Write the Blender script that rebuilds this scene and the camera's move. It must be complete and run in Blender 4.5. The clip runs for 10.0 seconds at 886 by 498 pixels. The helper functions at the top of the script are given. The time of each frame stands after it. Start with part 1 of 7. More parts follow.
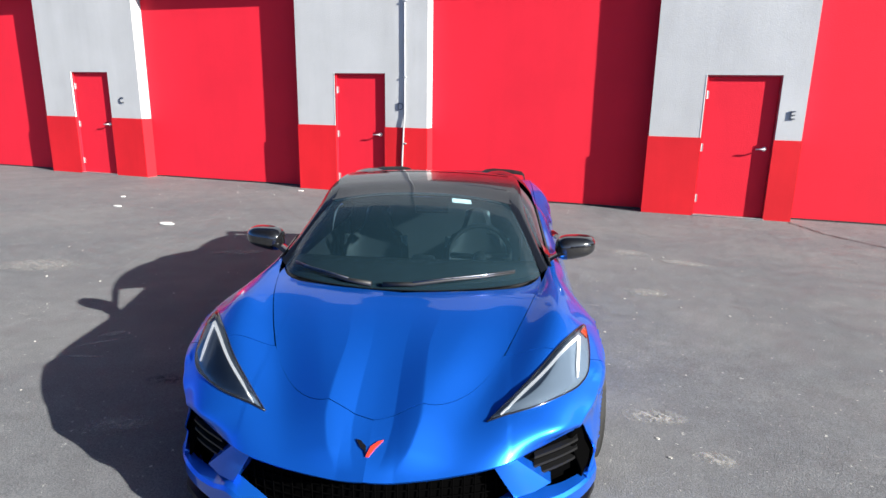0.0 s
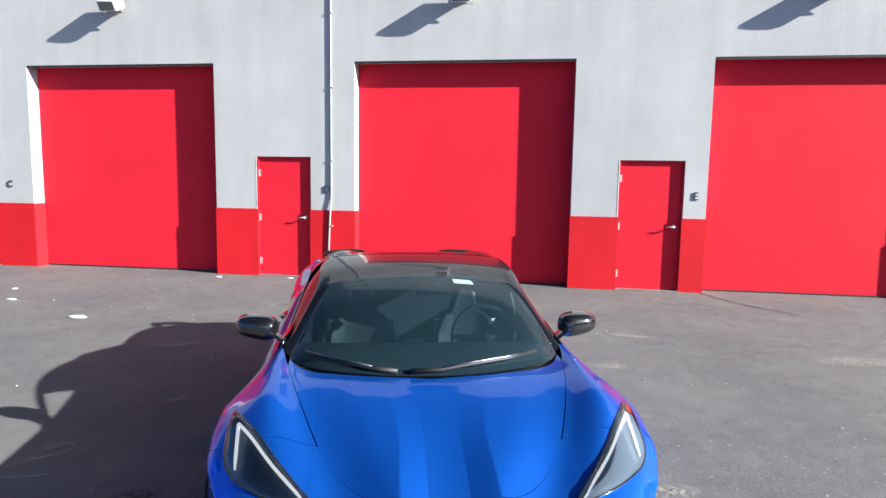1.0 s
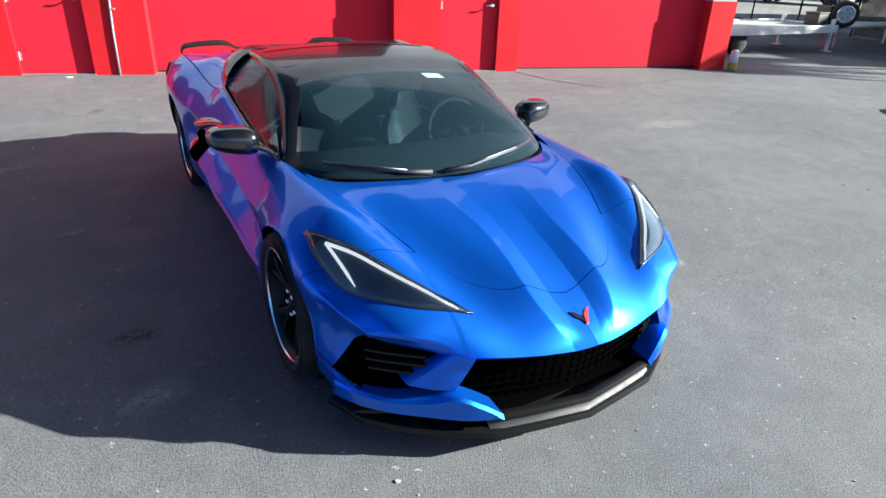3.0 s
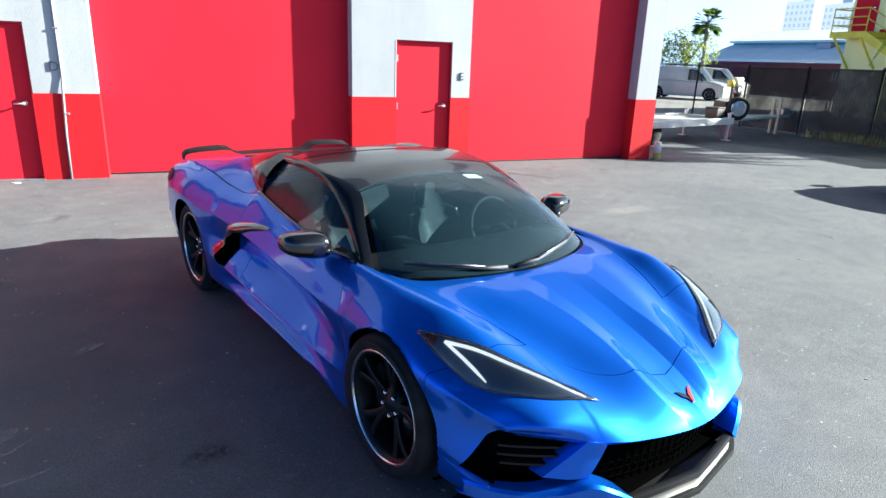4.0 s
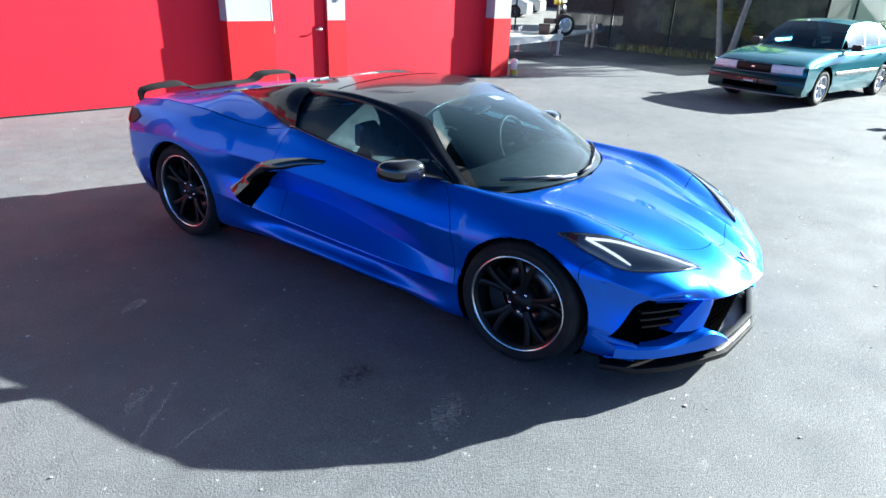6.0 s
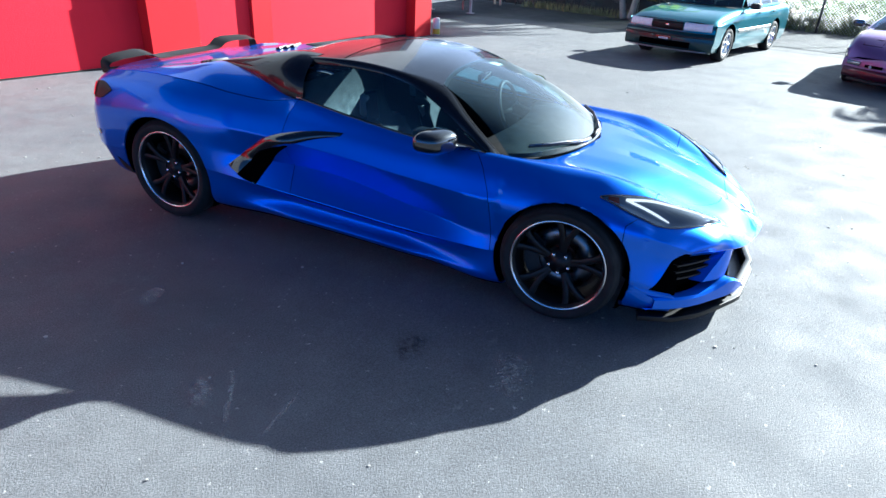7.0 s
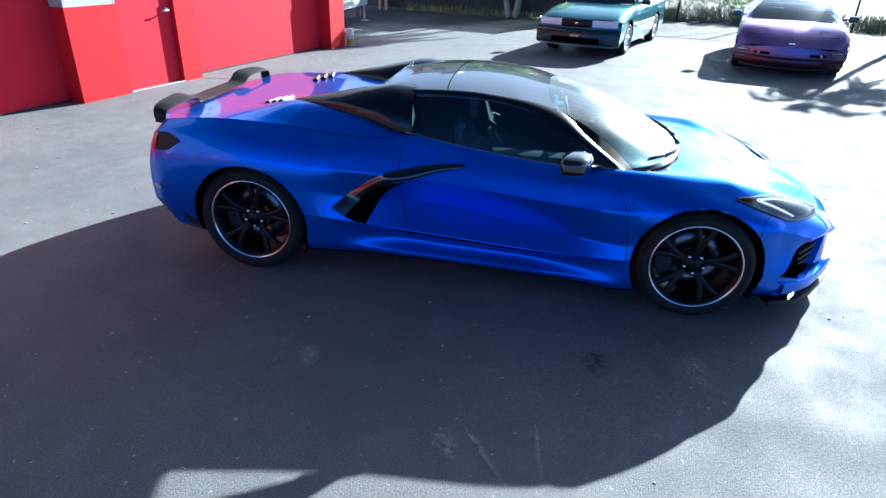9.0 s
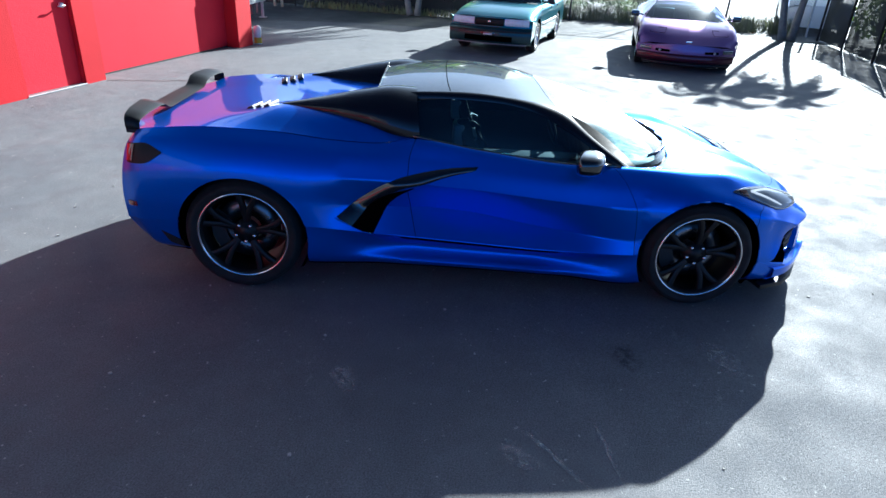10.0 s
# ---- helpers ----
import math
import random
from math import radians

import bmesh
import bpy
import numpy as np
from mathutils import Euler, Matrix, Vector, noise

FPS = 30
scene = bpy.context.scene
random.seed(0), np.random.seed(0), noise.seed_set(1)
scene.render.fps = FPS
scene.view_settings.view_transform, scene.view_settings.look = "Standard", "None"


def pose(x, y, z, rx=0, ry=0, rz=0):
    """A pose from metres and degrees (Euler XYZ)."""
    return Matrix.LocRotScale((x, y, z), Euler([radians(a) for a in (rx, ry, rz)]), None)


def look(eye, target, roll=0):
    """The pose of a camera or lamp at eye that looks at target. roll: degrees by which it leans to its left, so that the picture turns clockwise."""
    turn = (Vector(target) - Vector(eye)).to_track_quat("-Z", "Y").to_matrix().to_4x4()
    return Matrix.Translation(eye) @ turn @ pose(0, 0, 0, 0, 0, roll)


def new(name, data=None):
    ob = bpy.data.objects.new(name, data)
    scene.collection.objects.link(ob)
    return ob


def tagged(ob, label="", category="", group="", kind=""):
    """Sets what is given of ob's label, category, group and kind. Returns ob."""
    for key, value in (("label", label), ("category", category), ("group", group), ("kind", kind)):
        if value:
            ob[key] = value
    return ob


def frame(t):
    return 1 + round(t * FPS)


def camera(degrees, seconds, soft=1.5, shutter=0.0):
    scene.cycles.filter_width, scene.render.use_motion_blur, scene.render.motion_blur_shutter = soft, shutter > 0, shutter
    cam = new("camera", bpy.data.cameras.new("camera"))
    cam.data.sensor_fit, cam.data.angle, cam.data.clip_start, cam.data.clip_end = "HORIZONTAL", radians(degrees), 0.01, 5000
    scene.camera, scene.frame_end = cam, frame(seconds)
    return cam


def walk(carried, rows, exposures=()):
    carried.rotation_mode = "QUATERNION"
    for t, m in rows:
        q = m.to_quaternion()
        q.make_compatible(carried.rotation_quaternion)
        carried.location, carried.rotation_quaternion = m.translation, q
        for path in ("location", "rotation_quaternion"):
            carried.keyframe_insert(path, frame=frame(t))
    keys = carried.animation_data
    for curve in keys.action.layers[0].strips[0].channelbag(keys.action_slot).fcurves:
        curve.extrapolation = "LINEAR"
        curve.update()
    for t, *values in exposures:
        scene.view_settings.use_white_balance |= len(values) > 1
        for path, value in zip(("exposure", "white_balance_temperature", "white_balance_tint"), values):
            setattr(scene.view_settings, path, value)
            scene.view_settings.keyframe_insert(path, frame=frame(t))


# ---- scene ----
cam = camera(71.3, 10.0)
PATH = [
    (0, (0.047, 0.09, 1.725), (-0.569, 1.93, 1.24), 0.9),
    (0.5, (-0.276, 0.034, 1.702), (-0.731, 1.948, 1.347), 1.0),
    (1, (-0.595, -0.004, 1.706), (-0.888, 1.962, 1.484), 0.9),
    (1.5, (-0.917, -0.084, 1.695), (-1.049, 1.894, 1.426), 0.8),
    (1.7, (-1.072, -0.102, 1.689), (-1.122, 1.862, 1.312), 0.8),
    (2, (-1.192, -0.048, 1.667), (-1.133, 1.863, 1.081), 1.2),
    (2.5, (-1.517, 0.031, 1.686), (-1.219, 1.832, 0.87), 1.7),
    (2.7, (-1.656, 0.019, 1.707), (-1.278, 1.782, 0.841), 2.0),
    (3.8, (-2.508, 0.167, 1.802), (-1.806, 1.894, 1.078), 2.5),
    (4, (-2.655, 0.191, 1.795), (-1.895, 1.945, 1.206), 2.1),
    (4.5, (-3.045, 0.225, 1.765), (-2.163, 1.975, 1.366), 1.5),
    (5, (-3.382, 0.391, 1.733), (-2.364, 2.076, 1.383), 1.5),
    (5.5, (-3.715, 0.537, 1.739), (-2.594, 2.083, 1.146), 1.9),
    (6, (-4.059, 0.676, 1.806), (-2.829, 2.039, 1.014), 2.2),
    (6.2, (-4.175, 0.759, 1.815), (-2.9, 2.052, 0.978), 2.5),
    (7.3, (-4.77, 1.357, 1.877), (-3.313, 2.398, 0.987), 2.9),
    (7.5, (-4.894, 1.475, 1.902), (-3.413, 2.485, 1.014), 2.7),
    (8, (-5.114, 1.796, 1.897), (-3.578, 2.721, 1.012), 2.8),
    (8.5, (-5.242, 2.152, 1.918), (-3.678, 3.028, 1.032), 2.4),
    (9, (-5.401, 2.494, 1.947), (-3.764, 3.233, 1.067), 1.5),
    (9.5, (-5.501, 2.85, 1.917), (-3.787, 3.389, 1.04), 2.3),
    (10, (-5.55, 3.201, 1.929), (-3.799, 3.611, 1.054), 3.0),
]
EXPOSURES = [(0.0, 1.75, 6500, 8), (2.5, 1.92, 6300, 4), (4.5, 2.3, 6150, 0), (6.0, 2.42, 5900, 0), (7.5, 2.37, 5550, 2), (9.0, 2.25, 5450, 1), (10.0, 1.97, 5500, 2)]
walk(cam, [(t, look(eye, target, roll)) for t, eye, target, roll in PATH], EXPOSURES)

# ---- light ----
SUN_TO = Vector((1.0, -0.28, 0.42)).normalized()
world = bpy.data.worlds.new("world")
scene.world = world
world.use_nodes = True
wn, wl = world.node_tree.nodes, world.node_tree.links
sky = wn.new("ShaderNodeTexSky")
sky.sky_type = "NISHITA"
sky.sun_disc = False
sky.sun_elevation = math.asin(SUN_TO.z)
sky.sun_rotation = math.atan2(SUN_TO.x, SUN_TO.y)
sky.dust_density, sky.air_density, sky.ozone_density = 0.0, 0.34, 6.0
sky.altitude = 8000
wn["Background"].inputs["Strength"].default_value = 0.05
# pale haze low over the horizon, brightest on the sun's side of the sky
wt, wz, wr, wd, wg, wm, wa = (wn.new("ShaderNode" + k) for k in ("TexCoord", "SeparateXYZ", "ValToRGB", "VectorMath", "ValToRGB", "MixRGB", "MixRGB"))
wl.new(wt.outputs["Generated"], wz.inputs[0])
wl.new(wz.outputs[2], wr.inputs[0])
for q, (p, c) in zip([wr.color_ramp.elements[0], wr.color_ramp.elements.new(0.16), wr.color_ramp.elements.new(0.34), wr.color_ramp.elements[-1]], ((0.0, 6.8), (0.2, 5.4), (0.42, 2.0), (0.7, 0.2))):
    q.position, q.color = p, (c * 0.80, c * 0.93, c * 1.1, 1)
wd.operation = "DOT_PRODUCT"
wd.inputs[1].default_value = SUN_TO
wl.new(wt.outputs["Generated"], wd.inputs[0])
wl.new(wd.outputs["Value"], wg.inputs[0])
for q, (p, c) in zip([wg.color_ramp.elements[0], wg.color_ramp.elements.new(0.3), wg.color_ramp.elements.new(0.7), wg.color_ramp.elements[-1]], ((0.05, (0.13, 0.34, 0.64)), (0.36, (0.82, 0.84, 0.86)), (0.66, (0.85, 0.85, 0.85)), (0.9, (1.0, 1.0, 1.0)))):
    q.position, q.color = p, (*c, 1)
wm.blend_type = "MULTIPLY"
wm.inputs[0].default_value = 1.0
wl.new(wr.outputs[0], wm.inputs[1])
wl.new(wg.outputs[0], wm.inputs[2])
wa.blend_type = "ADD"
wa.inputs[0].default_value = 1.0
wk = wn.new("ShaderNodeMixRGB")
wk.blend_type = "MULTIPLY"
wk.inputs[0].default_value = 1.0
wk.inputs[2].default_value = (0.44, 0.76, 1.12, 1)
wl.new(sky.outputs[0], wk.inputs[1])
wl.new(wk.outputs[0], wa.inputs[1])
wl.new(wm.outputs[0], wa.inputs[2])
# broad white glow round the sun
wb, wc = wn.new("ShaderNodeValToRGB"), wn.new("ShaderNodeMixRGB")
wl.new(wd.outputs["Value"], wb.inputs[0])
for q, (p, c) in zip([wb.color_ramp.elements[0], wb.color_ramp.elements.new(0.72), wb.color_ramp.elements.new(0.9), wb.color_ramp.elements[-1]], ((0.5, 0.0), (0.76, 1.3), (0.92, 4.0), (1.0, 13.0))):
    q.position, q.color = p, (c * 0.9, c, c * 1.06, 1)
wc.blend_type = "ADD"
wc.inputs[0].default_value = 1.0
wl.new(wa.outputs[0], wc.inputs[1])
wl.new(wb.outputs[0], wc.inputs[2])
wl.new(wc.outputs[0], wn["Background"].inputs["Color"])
sun = new("sun", bpy.data.lights.new("sun", "SUN"))
sun.data.energy, sun.data.angle, sun.data.color = 5.0, radians(0.55), (1.0, 0.95, 0.87)
sun.matrix_world = look(SUN_TO * 60, (0, 0, 0))


# ---- materials ----
def mat(name, color, rough=0.5, metal=0.0, **more):
    m = bpy.data.materials.new(name)
    m.use_nodes = True
    b = m.node_tree.nodes["Principled BSDF"]
    b.inputs["Base Color"].default_value = (*color, 1)
    b.inputs["Roughness"].default_value = rough
    b.inputs["Metallic"].default_value = metal
    for k, v in more.items():
        b.inputs[k.replace("_", " ")].default_value = v
    return m


def nz(m, scale, detail=4.0, rough=0.55, stretch=(1, 1, 1), coord="Object"):
    """A noise texture on the object's coordinates."""
    n, l = m.node_tree.nodes, m.node_tree.links
    t, mp, tx = n.new("ShaderNodeTexCoord"), n.new("ShaderNodeMapping"), n.new("ShaderNodeTexNoise")
    mp.inputs["Scale"].default_value = stretch
    tx.inputs["Scale"].default_value, tx.inputs["Detail"].default_value, tx.inputs["Roughness"].default_value = scale, detail, rough
    l.new(t.outputs[coord], mp.inputs[0])
    l.new(mp.outputs[0], tx.inputs[0])
    return tx.outputs[0]


def ramp(m, fac, stops):
    r = m.node_tree.nodes.new("ShaderNodeValToRGB")
    m.node_tree.links.new(fac, r.inputs[0])
    e = r.color_ramp.elements
    while len(e) < len(stops):
        e.new(0.5)
    for q, (p, c) in zip(e, stops):
        q.position, q.color = p, (*c, 1) if len(c) == 3 else c
    return r.outputs[0]


def grey(v):
    return (v, v, v)


def mixc(m, mode, fac, a, b):
    x = m.node_tree.nodes.new("ShaderNodeMix")
    x.data_type, x.blend_type = "RGBA", mode
    for sock, val in ((x.inputs[0], fac), (x.inputs[6], a), (x.inputs[7], b)):
        if isinstance(val, (int, float)):
            sock.default_value = val
        elif isinstance(val, tuple):
            sock.default_value = (*val, 1)
        else:
            m.node_tree.links.new(val, sock)
    return x.outputs[2]


def put(m, socket, out):
    m.node_tree.links.new(out, m.node_tree.nodes["Principled BSDF"].inputs[socket])


def bump(m, height, strength=0.3, distance=0.01):
    b = m.node_tree.nodes.new("ShaderNodeBump")
    b.inputs["Strength"].default_value, b.inputs["Distance"].default_value = strength, distance
    m.node_tree.links.new(height, b.inputs["Height"])
    put(m, "Normal", b.outputs[0])


def varied(name, color, rough=0.6, metal=0.0, amount=0.25, scale=3.0, fine=60.0, relief=0.15, dist=0.004, **more):
    """A surface with broad stains, fine grain and relief."""
    m = mat(name, color, rough, metal, **more)
    broad = ramp(m, nz(m, scale, 5), [(0.3, grey(1 - amount)), (0.7, grey(1.0))])
    grain = ramp(m, nz(m, fine, 3), [(0.3, grey(1 - amount * 0.5)), (0.7, grey(1.0))])
    c = mixc(m, "MULTIPLY", 1.0, mixc(m, "MULTIPLY", 1.0, color, broad), grain)
    put(m, "Base Color", c)
    put(m, "Roughness", ramp(m, nz(m, scale * 1.7, 4), [(0.3, grey(max(rough - 0.12, 0.02))), (0.7, grey(min(rough + 0.1, 1)))]))
    if relief:
        bump(m, nz(m, fine, 4), relief, dist)
    return m


def asphalt_mat(name, base, patch):
    m = mat(name, base, 0.85, 0, Specular_IOR_Level=0.3)
    stone = nz(m, 130, 3, 0.7)
    c = mixc(m, "MIX", ramp(m, nz(m, 0.55, 6, 0.62), [(0.40, grey(0)), (0.62, grey(1))]), base, patch)
    c = mixc(m, "MULTIPLY", 1.0, c, ramp(m, nz(m, 6, 5, 0.65), [(0.3, grey(0.84)), (0.72, grey(1.1))]))
    c = mixc(m, "MULTIPLY", 1.0, c, ramp(m, stone, [(0.33, grey(0.62)), (0.68, grey(1.3))]))
    smear = ramp(m, nz(m, 0.9, 7, 0.6, (1.0, 1.9, 1)), [(0.62, grey(0)), (0.78, grey(0.25))])
    c = mixc(m, "MIX", smear, c, (0.27, 0.265, 0.255))
    scuff = ramp(m, nz(m, 2.3, 8, 0.72, (1.0, 2.6, 1)), [(0.64, grey(0)), (0.74, grey(0.65))])
    c = mixc(m, "MIX", scuff, c, (0.34, 0.34, 0.33))
    speck = ramp(m, nz(m, 26, 4, 0.6), [(0.66, grey(0)), (0.72, grey(0.8))])
    c = mixc(m, "MIX", speck, c, (0.42, 0.42, 0.40))
    oil = ramp(m, nz(m, 1.1, 3, 0.5), [(0.70, grey(0)), (0.76, grey(0.6))])
    c = mixc(m, "MIX", oil, c, (0.035, 0.035, 0.037))
    put(m, "Base Color", c)
    put(m, "Roughness", ramp(m, nz(m, 3, 4), [(0.3, grey(0.62)), (0.7, grey(0.92))]))
    bump(m, mixc(m, "ADD", 0.5, stone, nz(m, 9, 3)), 0.42, 0.012)
    return m


def wall_paint(name, color, amount=0.14, streak=0.1):
    m = mat(name, color, 0.78, 0, Specular_IOR_Level=0.2)
    a = ramp(m, nz(m, 0.8, 6, 0.6), [(0.3, grey(1 - amount)), (0.7, grey(1.0))])
    b = ramp(m, nz(m, 2.2, 6, 0.6, (1, 1, 0.12)), [(0.35, grey(1 - streak)), (0.65, grey(1.0))])
    put(m, "Base Color", mixc(m, "MULTIPLY", 1.0, mixc(m, "MULTIPLY", 1.0, color, a), b))
    bump(m, mixc(m, "ADD", 0.4, nz(m, 55, 4, 0.65), nz(m, 7, 3)), 0.35, 0.008)
    return m


def car_paint(name, color, flake=0.12, metal=0.35, rough=0.28):
    m = mat(name, color, rough, metal, Coat_Weight=1.0, Coat_Roughness=0.03, Coat_IOR=1.33)
    m.node_tree.nodes["Principled BSDF"].inputs["Specular Tint"].default_value = (*[0.4 + 0.6 * c / max(color) for c in color], 1)
    sp = ramp(m, nz(m, 1400, 2, 0.5), [(0.4, grey(1 - flake)), (0.65, grey(1 + flake))])
    put(m, "Base Color", mixc(m, "MULTIPLY", 1.0, color, sp))
    put(m, "Coat Roughness", ramp(m, nz(m, 2.5, 5), [(0.35, grey(0.02)), (0.75, grey(0.07))]))
    return m


ASPHALT = asphalt_mat("asphalt", (0.118, 0.124, 0.136), (0.150, 0.154, 0.162))
ASPHALT_OLD = asphalt_mat("old asphalt", (0.06, 0.064, 0.072), (0.10, 0.102, 0.108))
GREY_WALL = wall_paint("grey wall paint", (0.43, 0.44, 0.455))
RED_WALL = wall_paint("red wall paint", (0.58, 0.011, 0.02), 0.2, 0.12)
RED_DOOR = wall_paint("red door paint", (0.63, 0.013, 0.033), 0.12, 0.05)
TRIM_RED = varied("red metal paint", (0.58, 0.011, 0.026), 0.4, 0, 0.15)
BLUE = car_paint("blue metallic paint", (0.009, 0.128, 0.66), metal=0.74, rough=0.36)
BLACK_GLOSS = mat("gloss black", (0.006, 0.006, 0.007), 0.12, 0, Coat_Weight=1.0, Coat_Roughness=0.03)
ROOF_BLACK = mat("black roof paint", (0.005, 0.006, 0.009), 0.24, 0, Specular_IOR_Level=0.16, Coat_Weight=0.6, Coat_Roughness=0.03, Coat_IOR=1.4)
BLACK_MATT = varied("black plastic", (0.012, 0.012, 0.013), 0.55, 0, 0.3, 8, 220)
# near-zero colour without gloss: the deep shade of cavities is put into the colour
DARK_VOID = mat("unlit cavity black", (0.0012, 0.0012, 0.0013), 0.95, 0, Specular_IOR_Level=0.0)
RUBBER = varied("tyre rubber", (0.006, 0.006, 0.0065), 0.85, 0, 0.3, 6, 120)
SILVER = mat("bright machined metal", (0.75, 0.75, 0.76), 0.22, 1.0)
STEEL = varied("brushed steel", (0.2, 0.2, 0.21), 0.35, 1.0, 0.25, 12, 150, 0.05)
CHROME = mat("chrome", (0.85, 0.85, 0.86), 0.06, 1.0)
GALV = varied("galvanised steel", (0.42, 0.43, 0.45), 0.5, 0.7, 0.3, 5, 90)
WHITE_PAINT = varied("white paint", (0.72, 0.72, 0.7), 0.5, 0, 0.2, 4, 60)
LEATHER_GREY = varied("pale grey leather", (0.16, 0.168, 0.165), 0.5, 0, 0.15, 8, 180, 0.2)
LEATHER_DARK = varied("dark grey leather", (0.011, 0.012, 0.014), 0.6, 0, 0.2, 8, 180, 0.2, Specular_IOR_Level=0.12)
LIGHT_BAR = mat("white light bar", (0.85, 0.85, 0.85), 0.2, 0, Emission_Color=(1, 1, 1, 1), Emission_Strength=0.2)
AMBER = mat("amber lens", (0.3, 0.035, 0.01), 0.15, 0, Coat_Weight=1.0)
RED_LENS = mat("red lamp lens", (0.16, 0.004, 0.006), 0.12, 0, Coat_Weight=1.0)
HEAD_HOUSING = mat("smoked headlamp housing", (0.13, 0.17, 0.22), 0.3, 0.3)
SATIN_BLACK = mat("satin black", (0.004, 0.004, 0.0045), 0.45, 0, Specular_IOR_Level=0.3)
PAPER = varied("white paper", (0.85, 0.85, 0.84), 0.7, 0, 0.06)
REFLECTOR = mat("lamp reflector", (0.22, 0.24, 0.27), 0.2, 0.9)


def glass_mat(name, tint, clear, sky_film=0.0, glare=0.0):
    """Thin pane: mostly see-through, with a real glossy face."""
    m = bpy.data.materials.new(name)
    m.use_nodes = True
    n, l = m.node_tree.nodes, m.node_tree.links
    n.clear()
    out, mix, tr, gl, fr = (n.new(k) for k in ("ShaderNodeOutputMaterial", "ShaderNodeMixShader", "ShaderNodeBsdfTransparent", "ShaderNodeBsdfGlossy", "ShaderNodeFresnel"))
    tr.inputs[0].default_value = (*[c * clear for c in tint], 1)
    gl.inputs["Roughness"].default_value = 0.01
    gl.inputs["Color"].default_value = (0.95, 0.97, 1, 1)
    fr.inputs[0].default_value = 1.42
    hz, gm = n.new("ShaderNodeBsdfGlossy"), n.new("ShaderNodeMixShader")
    hz.inputs["Roughness"].default_value = 0.3
    gm.inputs[0].default_value = glare
    l.new(gl.outputs[0], gm.inputs[1])
    l.new(hz.outputs[0], gm.inputs[2])
    l.new(fr.outputs[0], mix.inputs[0])
    l.new(tr.outputs[0], mix.inputs[1])
    l.new(gm.outputs[0], mix.inputs[2])
    if sky_film:
        # bluish film: slight dust plus the sky's pale reflection put into the pane's colour
        film, df = n.new("ShaderNodeMixShader"), n.new("ShaderNodeBsdfDiffuse")
        df.inputs[0].default_value = (0.16, 0.42, 0.60, 1)
        film.inputs[0].default_value = sky_film
        l.new(mix.outputs[0], film.inputs[1])
        l.new(df.outputs[0], film.inputs[2])
        l.new(film.outputs[0], out.inputs[0])
    else:
        l.new(mix.outputs[0], out.inputs[0])
    return m


GLASS = glass_mat("tinted car glass", (0.48, 0.80, 0.92), 0.74, 0.03, 0.6)
LENS = glass_mat("clear lamp lens", (0.95, 0.97, 1.0), 0.9)
PANE = glass_mat("window glass", (0.5, 0.55, 0.6), 0.5)


# ---- mesh helpers ----
def link_mesh(name, bm, material, parent=None, label="", smooth=True, angle=35):
    me = bpy.data.meshes.new(name)
    if smooth:
        for f in bm.faces:
            f.smooth = True
        lim = radians(angle)
        for e in bm.edges:
            if len(e.link_faces) == 2 and e.calc_face_angle(0) > lim:
                e.smooth = False
    bm.to_mesh(me)
    bm.free()
    for m in material if isinstance(material, (list, tuple)) else [material]:
        me.materials.append(m)
    ob = new(name, me)
    if parent:
        ob.parent = parent
    if label:
        ob["label"] = label
    return ob


def part(name, bm, material, parent, label="", angle=35):
    return link_mesh(name, bm, material, parent, label, True, angle)


def thing(name, label, category, m=None, group="", kind=""):
    e = new(name)
    e.empty_display_size = 0.1
    if m is not None:
        e.matrix_basis = m
    return tagged(e, label, category, group, kind)


def solid(name, bm, material, label, category="", group="", kind="", m=None, angle=35):
    ob = link_mesh(name, bm, material, None, "", True, angle)
    if m is not None:
        ob.matrix_basis = m
    return tagged(ob, label, category, group, kind)


def box(bm, x0, x1, y0, y1, z0, z1, bevel=0.0, seg=2):
    r = bmesh.ops.create_cube(bm, size=1.0, matrix=Matrix.Translation(((x0 + x1) / 2, (y0 + y1) / 2, (z0 + z1) / 2)) @ Matrix.Diagonal((x1 - x0, y1 - y0, z1 - z0, 1)))
    if bevel:
        es = {e for v in r["verts"] for e in v.link_edges}
        bmesh.ops.bevel(bm, geom=list(es), offset=bevel, segments=seg, affect="EDGES", profile=0.6)
    return bm


def boxes(*rows, bevel=0.0):
    bm = bmesh.new()
    for r in rows:
        box(bm, *r, bevel=bevel)
    return bm


def tube(bm, pts, radius, n=8, cap=True):
    """A tube along points; radius may be a list."""
    pts = [Vector(p) for p in pts]
    rad = radius if isinstance(radius, (list, tuple)) else [radius] * len(pts)
    rings, side = [], None
    for i, p in enumerate(pts):
        d = (pts[min(i + 1, len(pts) - 1)] - pts[max(i - 1, 0)]).normalized()
        ref = Vector((0, 0, 1)) if abs(d.z) < 0.9 else Vector((1, 0, 0))
        a = d.cross(ref).normalized() if side is None else (side - d * side.dot(d)).normalized()
        side = a
        b = d.cross(a)
        rings.append([bm.verts.new(p + (a * math.cos(t) + b * math.sin(t)) * rad[i]) for t in (2 * math.pi * k / n for k in range(n))])
    for r, s in zip(rings, rings[1:]):
        for k in range(n):
            bm.faces.new((r[k], r[(k + 1) % n], s[(k + 1) % n], s[k]))
    if cap:
        bm.faces.new(rings[0][::-1])
        bm.faces.new(rings[-1])
    return bm


